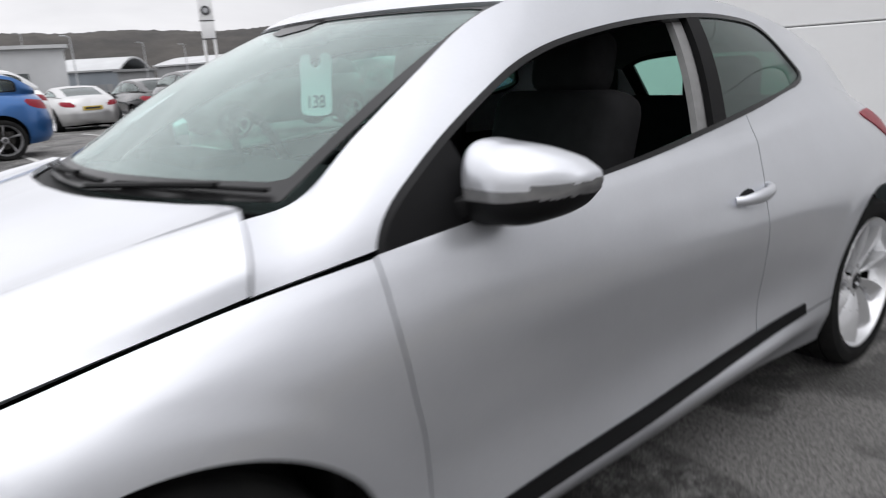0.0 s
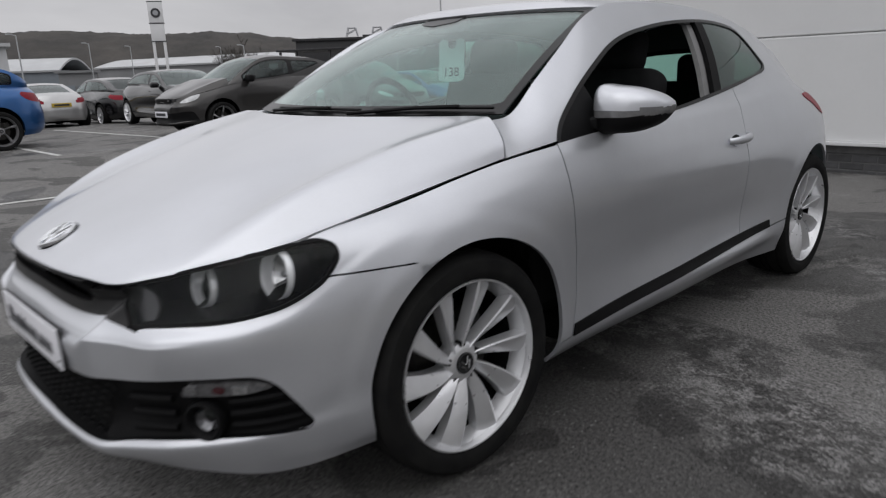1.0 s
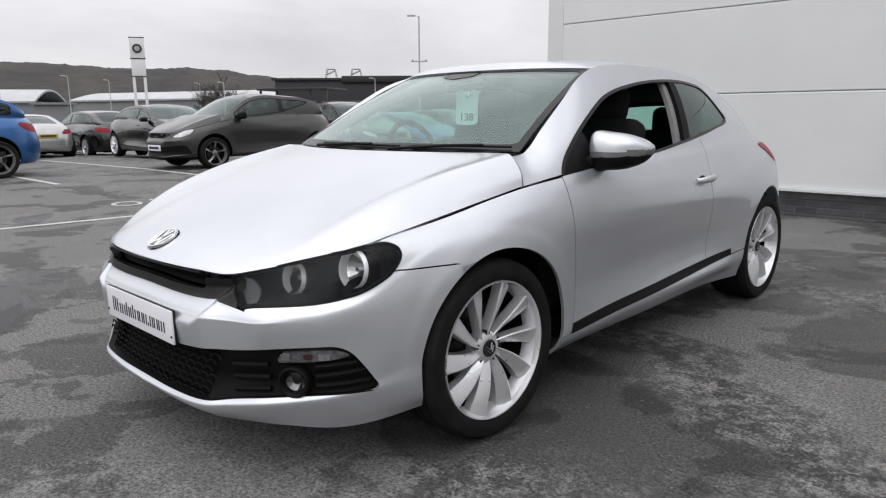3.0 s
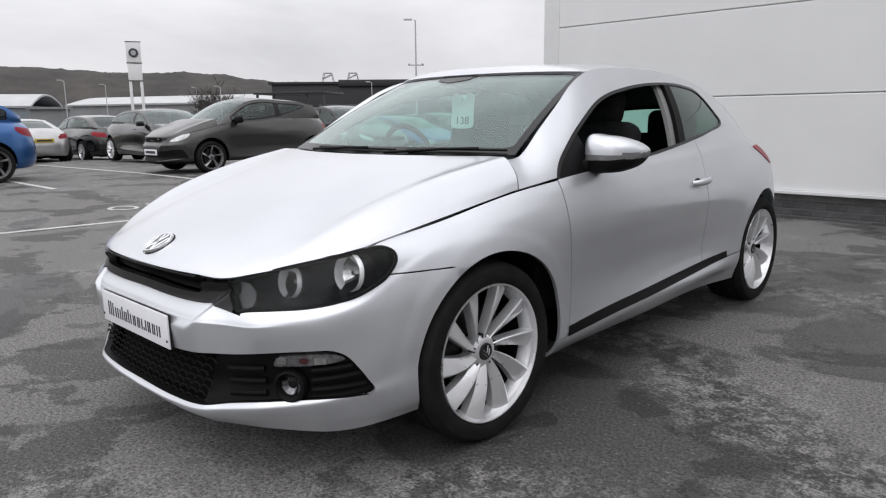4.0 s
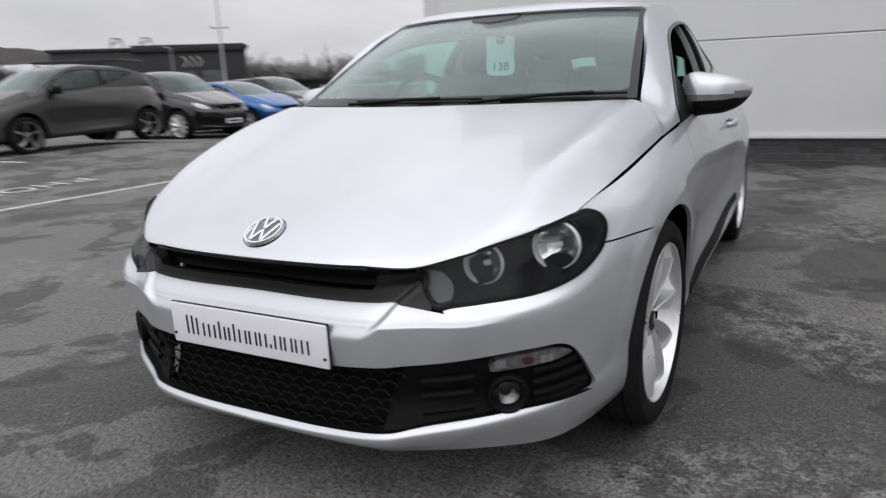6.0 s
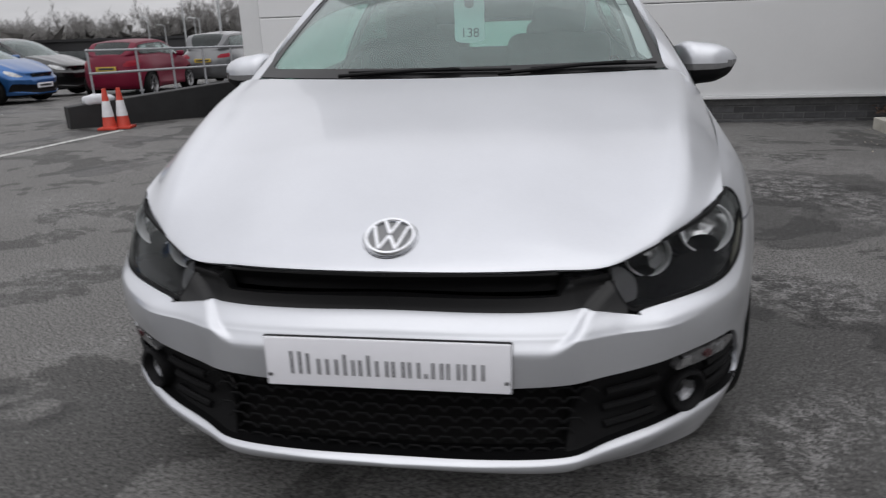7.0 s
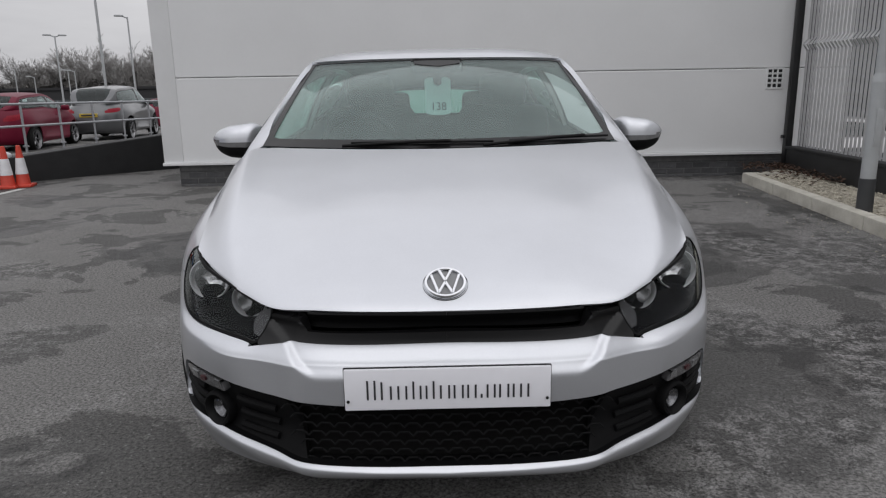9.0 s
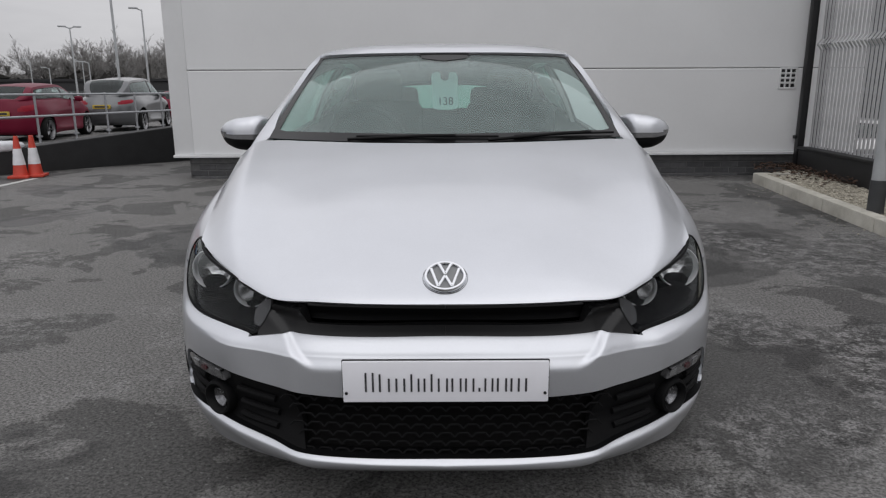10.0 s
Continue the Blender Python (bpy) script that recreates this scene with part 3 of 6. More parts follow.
for sg in (1, -1):
    def mir(bm, sg=sg):
        if sg < 0:
            bmesh.ops.scale(bm, vec=(-1, 1, 1), verts=bm.verts)
            bmesh.ops.reverse_faces(bm, faces=bm.faces)
        return bm
    for z0 in (.314, .355, .402):
        part("intake_blade", mir(ribbon(np.linspace(.495, .628, 6), [z0 - .008 + .012 * k / 5 for k in range(6)], .016, .0085)), BLACK_PLASTIC, hero)
    for z0, z1, s1 in ((.335, .345, .955), (.368, .384, .938), (.404, .414, .912)):
        part("intake_blade", mir(ribbon(np.linspace(.780, s1, 7), np.linspace(z0, z1, 7), .014, .0085)), BLACK_PLASTIC, hero)
    fp = on_skin(.711, .352)
    _, _, nx, ny = outline(np.array([.711]))
    ang = math.degrees(math.atan2(nx[0], -ny[0]))
    fm = Matrix.Translation((sg * (fp[0] + nx[0] * .000), fp[1] + ny[0] * .000, fp[2])) @ pose(0, 0, 0, 0, 0, sg * (ang * .75)) @ Matrix.Scale(.80, 4)
    fog = part("fog_lamp", lathe([(.05, .062), (.0, .066), (-.012, .061), (-.015, .054), (-.006, .045), (.012, .040)], 32, "y"), BLACK_PLASTIC, hero, "round fog lamp in a black bezel")
    fog.matrix_local = fm
    part("reflector", lathe([(.034, .0), (.030, .016), (.022, .030), (.011, .040)], 28, "y"), FOG_BOWL, fog)
    part("lens", lathe([(-.004, .0), (-.002, .018), (.003, .032), (.010, .041)], 28, "y"), LENS, fog)
    # side indicator above the fog lamp
    ind = cut(BODY, [inside_loop(smooth_loop([(.664, .424), (.676, .450), (.72, .457), (.85, .460), (.888, .444), (.858, .434), (.711, .422)]), SS, BZ)])
    ti = thick(ind, .02, out=-.004)
    marker = part("indicator_lamp", ti if sg > 0 else mirrored(ti), MARKER, hero, "clear and red side marker lamp")
    for a_, b_ in ((.674, .704), (.792, .828)):
        ch_ = thick(cut(BODY, [SS - a_, b_ - SS, BZ - .430, .452 - BZ]), .012, out=-.001)
        part("clear_lens", ch_ if sg > 0 else mirrored(ch_), REFLECTOR, marker)
    amb = cut(BODY, [inside_loop(smooth_loop([(.745, .448), (.772, .449), (.774, .437), (.748, .436)]), SS, BZ)])
    ta = thick(amb, .01, out=.002)
    part("marker_lens", ta if sg > 0 else mirrored(ta), MATS["dim_red_lens"] if "dim_red_lens" in MATS else material("dim_red_lens", (.05, .012, .015), .2, coat=.4), marker)

    # headlamp
    hl = cut(BODY, [in_lamp])
    lampob = part("headlight", hl if sg > 0 else mirrored(hl), LENS, hero, "smoked headlamp with twin round reflectors")
    brd = thick(cut(BODY, [in_lamp, .0065 - in_lamp]), .02, out=.002)
    part("lamp_rim", brd if sg > 0 else mirrored(brd), BLACK_PLASTIC, lampob)
    DP = BODY.copy()
    _, _, onx, ony = outline(SS.ravel())
    dep = (0.008 + 0.125 * ramp(in_lamp, .0, .020)).ravel()
    DP = DP.reshape(-1, 3) - np.stack([onx * dep, ony * dep, 0 * dep], 1)
    tub = cut(DP.reshape(BODY.shape), [in_lamp])
    part("housing", tub if sg > 0 else mirrored(tub), LAMP_HOUSING, lampob)
    for x_, y_, z_, r_ in ((.551, -.611, .656, .052), (.698, -.489, .684, .062)):
        mm = Matrix.Translation((sg * x_, y_, z_)) @ pose(0, 0, 0, -8, 0, sg * 2)
        rf = part("reflector", lathe([(.020, r_ * .89), (.006, r_ * .91), (-.009, r_ * .925), (-.012, r_ * .955), (-.009, r_ * .985), (.004, r_)], 40, "y"),
                  RING, lampob, "chrome ringed round reflector")
        rf.matrix_local = mm
        part("sleeve", lathe([(.004, r_ * 1.0), (.03, r_ * 1.01), (.05, r_ * 1.03)], 40, "y"), LAMP_HOUSING, rf)
        part("bowl", lathe([(.046, .0), (.044, r_ * .3), (.037, r_ * .6), (.018, r_ * .90)], 36, "y"), LAMP_BOWL, rf)
        part("bulb_cap", lathe([(.012, .0), (.012, .007), (.02, .009), (.03, .009)], 16, "y"), LAMP_BOWL, rf)
    wing = cut(BODY, [inside_loop(smooth_loop([(.522, .668), (.556, .672), (.590, .640), (.580, .607), (.548, .602)]), SS, BZ)])
    tw = thick(wing, .01, out=-.030)
    part("turn_signal", tw if sg > 0 else mirrored(tw), material("grey_signal_lens", (.055, .055, .058), .25, .2) if "grey_signal_lens" not in MATS else MATS["grey_signal_lens"], lampob)

# hood
FA = [0, .2, .4, .52, .60, .75, .9, 1.0]
FRONT = np.array([(0, -.873, .690), (.16, -.866, .689), (.33, -.836, .688), (.455, -.788, .685), (.531, -.722, .700), (.605, -.645, .719), (.685, -.545, .743), (.742, -.452, .763)])
RA = [0, .3, .55, .72, .82, .88, .94, 1.0]
REAR = np.array([(0, .085, 1.000), (.29, .110, 1.001), (.54, .190, 1.001), (.672, .240, 1.000), (.738, .222, .994), (.778, .210, .962), (.807, .199, .929), (.823, .188, .890)])
na, nq = 61, 56
aa = np.linspace(0, 1, na)
qq = np.linspace(0, 1, nq) ** 1.5
A_, Q_ = np.meshgrid(aa, qq, indexing="ij")
f0, r0 = hermite(FA, FRONT, A_.ravel()).reshape(na, nq, 3), hermite(RA, REAR, A_.ravel()).reshape(na, nq, 3)
HOOD = f0 * (1 - Q_[..., None]) + r0 * Q_[..., None]
ex = hermite([0, .5, .75, .9, 1], [.80, .76, .77, .86, .98], A_.ravel()).reshape(na, nq)
HOOD[..., 2] = f0[..., 2] + (r0[..., 2] - f0[..., 2]) * Q_ ** ex
HOOD[..., 2] += .026 * np.exp(-((A_ - .77) / .12) ** 2) * np.sin(np.pi * Q_ ** .75)
HOOD[..., 2] -= .003 * np.exp(-((A_ - .50) / .10) ** 2) * np.sin(np.pi * Q_ ** .7)
HOOD[..., 0] += .008 * np.sin(np.pi * Q_) * A_ ** 3
HOOD[..., 0] -= .004 * A_ ** 8
HOOD[..., 2] += .002
full = np.concatenate([(HOOD * np.array([-1, 1, 1]))[:0:-1], HOOD])
hv, hf = full.reshape(-1, 3), grid_faces(*full.shape[:2])
part("hood", thick((hv, hf), .012, centre=(0, -.2, .4)), SILVER, hero, "silver bonnet with raised shoulders")

# greenhouse: flank between belt and roof rail
BELT_Y = np.concatenate([np.linspace(.10, 2.4, 94), np.linspace(2.42, 2.93, 14)])
belt = np.stack([skin(np.array([s_at_y(y)]), np.array([1.0]))[0] for y in BELT_Y])
RAILY = [.10, .191, .41, .60, .80, .95, 1.2, 1.65, 2.2, 2.5, 2.93]
RAIL = np.array([(.752, .195, .994), (.722, .300, .998), (.695, .485, 1.105), (.668, .655, 1.205), (.628, .840, 1.303), (.603, .985, 1.352), (.588, 1.22, 1.380), (.578, 1.65, 1.382), (.552, 2.2, 1.338),
                 (.532, 2.5, 1.285), (.50, 2.90, 1.185)])
rail = hermite(RAILY, RAIL, BELT_Y)
nt = 34
tt = np.linspace(0, 1, nt)
SIDE = belt[:, None] * (1 - tt)[None, :, None] + rail[:, None] * tt[None, :, None]
bul = np.sin(np.pi * tt)[None, :] * .018 * (1 - .85 * ramp(BELT_Y, 1.8, 2.4))[:, None]
SIDE[..., 0] += bul
SIDE[..., 2] += bul * .3
GY, GZ = SIDE[..., 1], SIDE[..., 2]
DLO = smooth_loop([(.408, .912), (.436, .96), (.55, 1.04), (.735, 1.137), (.98, 1.235), (1.24, 1.287), (1.59, 1.32), (1.95, 1.318), (2.17, 1.287), (2.245, 1.240),
                   (2.305, 1.165), (2.325, 1.125), (2.305, 1.102), (2.24, 1.083), (1.95, 1.042), (1.62, 1.004), (1.24, .964), (.8, .932)])
dlo = inside_loop(DLO, GY, GZ)
pillar_b = lambda off: GY - (1.60 + (GZ - 1.03) * .24) - off
T_IN = .013
for sg in (1, -1):
    mm = (lambda v: v) if sg > 0 else mirrored
    part("pillar", mm(thick(cut(SIDE, [-dlo - .001, np.maximum(tt[None, :] + 0 * GY - .03, GY - .46), GY - .192 - (GZ - .890) * .30]), .02, centre=(0, 1.4, .9))), SILVER, hero)
    part("window_trim", mm(thick(cut(SIDE, [dlo, T_IN - dlo]), .02, centre=(0, 1.4, .9), out=.003)), GLOSS_BLACK, hero, "black window surround")
    part("pillar_trim", mm(thick(cut(SIDE, [dlo - .012, pillar_b(-.0), .075 - pillar_b(0)]), .02, centre=(0, 1.4, .9), out=.002)), BLACK_PLASTIC, hero)
    part("quarter_window", mm(thick(cut(SIDE, [dlo - .012, pillar_b(.07)]), .004, centre=(0, 1.4, .9), out=-.002)), PRIVACY, hero, "dark tinted rear quarter glass")
    part("mirror_sail", mm(thick(cut(SIDE, [dlo - .012, .665 + (1.0 - GZ) * .25 - GY]), .015, centre=(0, 1.4, .9), out=.002)), BLACK_PLASTIC, hero)
    if sg < 0:
        part("door_window", mm(thick(cut(SIDE, [dlo - .012, -pillar_b(0)]), .004, centre=(0, 1.4, .9), out=-.002)), SIDE_GLASS, hero, "tinted door glass")
    # light B-pillar lining inside the opening
    bl = cut(SIDE, [dlo + .0, pillar_b(-.046), -pillar_b(.006)])
    bl2 = np.array(bl[0]); bl2[:, 0] -= .022
    part("pillar_lining", mm(thick((bl2, bl[1]), .02, centre=(0, 1.4, .9))), CABIN_GREY, hero, "pale pillar lining")

# windscreen, roof, rear screen
wa = np.linspace(-1, 1, 49)
wq = np.linspace(0, 1, 33)
WA, WQ = np.meshgrid(wa, wq, indexing="ij")
ab = np.abs(WA)
bot = np.stack([WA * .708, .135 + .165 * ab ** 2.2, .998 + .006 * ab], -1)
top = np.stack([WA * .598, .800 + .172 * ab ** 2.4, 1.350 - .010 * ab ** 2.2], -1)
WS = bot * (1 - WQ[..., None]) + top * WQ[..., None]
wb = np.sin(np.pi * WQ) * .028 * (1 - ab ** 4 * .6)
WS[..., 1] -= wb * .5
WS[..., 2] += wb * .85
wsv = (WS.reshape(-1, 3), grid_faces(49, 33))
part("windscreen", thick(wsv, .004, centre=(0, 1.4, .6)), WINDSCREEN, hero, "laminated windscreen with a green tint")
frit = np.minimum(np.minimum(WQ - .070, .985 - WQ) * .75, (.962 - ab) * .70)
frit = np.minimum(frit, np.maximum(ab - .17, (.88 + .25 * ab - WQ) * .5))
part("windscreen_border", thick(cut(WS, [-frit]), .003, centre=(0, 1.4, .6), out=.0025), SATIN_BLACK, hero)
# cowl under the wipers
COW = np.stack([np.stack([WA[:, 0] * .720, hermite([0, .4, .75, 1], [.088, .118, .205, .285], ab[:, 0]) + .0, .988 + 0 * WA[:, 0]], -1),
                np.stack([WA[:, 0] * .713, .16 + .165 * ab[:, 0] ** 2.2, .986 + 0 * WA[:, 0]], -1)], 1)
part("cowl", thick((COW.reshape(-1, 3), grid_faces(49, 2)), .02, centre=(0, .3, .3)), BLACK_PLASTIC, hero, "black wiper cowl")
RY = np.linspace(0, 1, 49)
yc = hermite([0, .03, .12, .4, .7, 1], [.800, .850, 1.02, 1.6, 2.3, 2.93], RY)
zc = hermite([0, .03, .12, .4, .7, 1], [1.358, 1.383, 1.404, 1.420, 1.380, 1.275], RY)
re = np.stack([hermite(RAIL[:, 1], RAIL, np.array([hermite([0, .12, .4, .7, 1], [.985, 1.10, 1.62, 2.3, 2.90], np.array([r]))[0]]))[0] for r in RY])
ROOF = np.empty((49, 49, 3))
for i in range(49):
    w = wa
    ROOF[i, :, 0] = re[i, 0] * w
    ROOF[i, :, 1] = yc[i] + (re[i, 1] - yc[i]) * np.abs(w) ** 2.4
    ROOF[i, :, 2] = zc[i] + (re[i, 2] - zc[i]) * (np.abs(w) ** 2.5 * .55 + .45 * np.abs(w) ** 8)
part("roof", thick((ROOF.reshape(-1, 3), grid_faces(49, 49)), .02, centre=(0, 1.5, .8)), SILVER, hero)
RSQ = np.linspace(0, 1, 13)
RS = np.stack([ROOF[-1] * (1 - q) + np.stack([wa * .50, 3.16 - .08 * np.abs(wa) ** 2, 1.0 + 0 * wa], -1) * q for q in RSQ], 0)
rear_pane = np.minimum(RSQ[:, None] - .22 + 0 * RS[..., 0], .44 - np.abs(RS[..., 0]))
part("rear_window", thick(cut(RS, [rear_pane]), .004, centre=(0, 1.5, .8)), SIDE_GLASS, hero)
part("tailgate_frame", thick(cut(RS, [-rear_pane]), .02, centre=(0, 1.5, .8)), BLACK_PLASTIC, hero)
# rear pillar infill down to the tail
tailp = np.stack([np.linspace(rail[-1], (.50, 3.08, 1.0), 12), np.linspace(belt[-1], (.54, 3.06, .985), 12)], 1)
for sg in (1, -1):
    mm = (lambda v: v) if sg > 0 else mirrored
    part("rear_pillar", mm(thick((tailp.reshape(-1, 3), grid_faces(12, 2)), .02, centre=(0, 1.5, .8))), SILVER, hero)

# wipers
for x0, x1, hub in ((-.33, .20, -.10), (.26, .66, .42)):
    bm = bmesh.new()
    def wsp(x, q, lift):
        a = x / .70
        b0 = np.array([a * .722, .135 + .165 * abs(a) ** 2.2, .998 + .006 * abs(a)])
        t0 = np.array([a * .598, .800 + .172 * abs(a) ** 2.4, 1.366 - .026 * abs(a) ** 2.2])
        p = b0 * (1 - q) + t0 * q
        return Vector((p[0], p[1] - lift * .5, p[2] + lift * .85))
    bm.free()
    bm = tube([wsp(x0 + (x1 - x0) * k / 12, .030 + .008 * math.sin(math.pi * k / 12), .012) for k in range(13)], .0050, 6)
    part("wiper_blade", bm, BLACK_PLASTIC, hero, "black wiper blade")
    bm = bmesh.new()
    rod(bm, wsp(x0 - .03 if x0 < 0 else x0 - .10, .0, .012), wsp(hub, .020, .022), .0065, .006, n=8)
    rod(bm, wsp(hub, .020, .022), wsp(hub + .14, .034, .018), .006, .007, n=8)
    part("wiper_arm", bm, BLACK_PLASTIC, hero)


# door mirrors
def egg(cx_, cy_, cz_, rx_, ry_, rz_, p_=2.6, n=28, m_=18):
    vs, fs = [], []
    for i in range(m_ + 1):
        th = math.pi * i / m_ - math.pi / 2
        for j in range(n):
            ph = 2 * math.pi * j / n
            f = lambda c: math.copysign(abs(c) ** (2 / p_), c)
            x, y, z = f(math.cos(th)) * f(math.cos(ph)), f(math.cos(th)) * f(math.sin(ph)), f(math.sin(th))
            tp = 1 - .22 * x if x > 0 else 1
            vs.append((cx_ + rx_ * x, cy_ + ry_ * y * tp + .05 * x * rx_ / .1 * .35, cz_ + rz_ * z * tp))
    for i in range(m_):
        for j in range(n):
            a, b = i * n + j, i * n + (j + 1) % n
            fs.append((a, b, b + n, a + n))
    return np.array(vs), fs


for sg in (1, -1):
    mm = (lambda v: v) if sg > 0 else mirrored
    # housing lofted from its inner end to its pointed tip, cut square at the glass
    us = np.concatenate([[-.015], np.linspace(0, 1, 44), [1.012]])
    ring_n = 72
    rings = []
    for u in us:
        uc = min(max(u, 0), 1)
        shrink = .80 if u < 0 else .35 if u > 1 else 1.0
        x = .832 + .232 * u
        zt = float(hermite([0, .08, .4, .7, .9, 1], [1.068, 1.079, 1.079, 1.067, 1.046, 1.026], np.array([uc]))[0])
        zb = float(hermite([0, .08, .4, .7, .9, 1], [.934, .926, .928, .939, .966, .996], np.array([uc]))[0])
        yf = float(hermite([0, .12, .4, .7, .9, 1], [.640, .598, .578, .598, .645, .690], np.array([uc]))[0])
        yr = .715 + .26 * (x - .945) + .03
        for k in range(ring_n):
            a = 2 * math.pi * k / ring_n
            cy_, cz_ = math.cos(a), math.sin(a)
            py = math.copysign(abs(cy_) ** .72, cy_)
            pz = math.copysign(abs(cz_) ** .72, cz_)
            rings.append((x, min((yf + yr) / 2 + (yr - yf) / 2 * py * shrink, yr - .03), (zt + zb) / 2 + (zt - zb) / 2 * pz * shrink, uc))
    V4 = np.array(rings)
    V = V4[:, :3]
    mf = []
    for i in range(len(us) - 1):
        for k in range(ring_n):
            a, b = i * ring_n + k, i * ring_n + (k + 1) % ring_n
            mf.append((a, b, b + ring_n, a + ring_n))
    mf += [tuple(range(ring_n))[::-1], tuple(range((len(us) - 1) * ring_n, len(us) * ring_n))]
    mf = [f[::-1] for f in mf]
    split = lambda f: np.mean([V4[v][2] - .016 * V4[v][3] for v in f])
    up = [f for f in mf if split(f) > .996]
    lo = [f for f in mf if split(f) <= .974]
    band = [f for f in mf if .974 < split(f) <= .996]
    mir_ob = part("door_mirror", mm((V, up)), SILVER, hero, "silver capped door mirror on a black foot")
    part("mirror_foot_shell", mm((V, lo)), BLACK_PLASTIC, mir_ob)
    # the silver cap turns downwards here; the grey colour carries that shade
    part("indicator_band", mm((V, band)), CAP_BAND_GREY, mir_ob, "lower band of the silver mirror cap, its shade in the grey")
    gl = [(x, .719 + .26 * (x - .945), z) for x, z in [(.945 + .082 * math.cos(t), 1.010 + .044 * math.sin(t)) for t in np.linspace(0, 2 * math.pi, 24, endpoint=False)]]
    part("mirror_glass", mm(thick((np.array(gl), [tuple(range(24))]), .004, centre=(.945, .6, 1.018))), CHROME, mir_ob)
    bm = bmesh.new()
    box(bm, (.10, .10, .045), Matrix.Translation((.830, .62, .957)) @ pose(0, 0, 0, 0, -8, 12), .018, 3)
    box(bm, (.05, .17, .065), Matrix.Translation((.822, .575, .958)) @ pose(0, 0, 0, 0, 0, 4), .012, 2)
    if sg < 0:
        bmesh.ops.scale(bm, vec=(-1, 1, 1), verts=bm.verts)
        bmesh.ops.reverse_faces(bm, faces=bm.faces)
    part("mirror_arm", bm, BLACK_PLASTIC, mir_ob)
    # handle
    hpts = []
    for k in range(13):
        y = 1.550 + .20 * k / 12
        q = on_skin(s_at_y(y), .816 + .014 * k / 12)
        hpts.append((q[0] + .036 * math.sin(math.pi * (k / 12)) ** .5 + .004, y, q[2]))
    bm = tube(hpts, [.010 + .005 * math.sin(math.pi * k / 12) for k in range(13)], 12, 1.25)
    bmesh.ops.scale(bm, vec=(sg, 1, 1), verts=bm.verts)
    if sg < 0:
        bmesh.ops.reverse_faces(bm, faces=bm.faces)
    part("door_handle", bm, SILVER, door_r if sg > 0 else door_l, "silver bow door handle")
    # black oval puts the shade of the recess behind the bow into colour
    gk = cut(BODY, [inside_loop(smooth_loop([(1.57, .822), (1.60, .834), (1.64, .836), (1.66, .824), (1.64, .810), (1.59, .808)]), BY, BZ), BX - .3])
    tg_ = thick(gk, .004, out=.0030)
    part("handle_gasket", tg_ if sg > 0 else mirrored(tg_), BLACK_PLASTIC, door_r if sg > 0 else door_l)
    cup = cut(BODY, [inside_loop(smooth_loop([(1.58, .83), (1.65, .845), (1.72, .84), (1.72, .80), (1.65, .785), (1.58, .80)]), BY, BZ), BX - .3])
    tc_ = thick(cup, .004, out=.0012)
    part("handle_cup", tc_ if sg > 0 else mirrored(tc_), SILVER, door_r if sg > 0 else door_l)


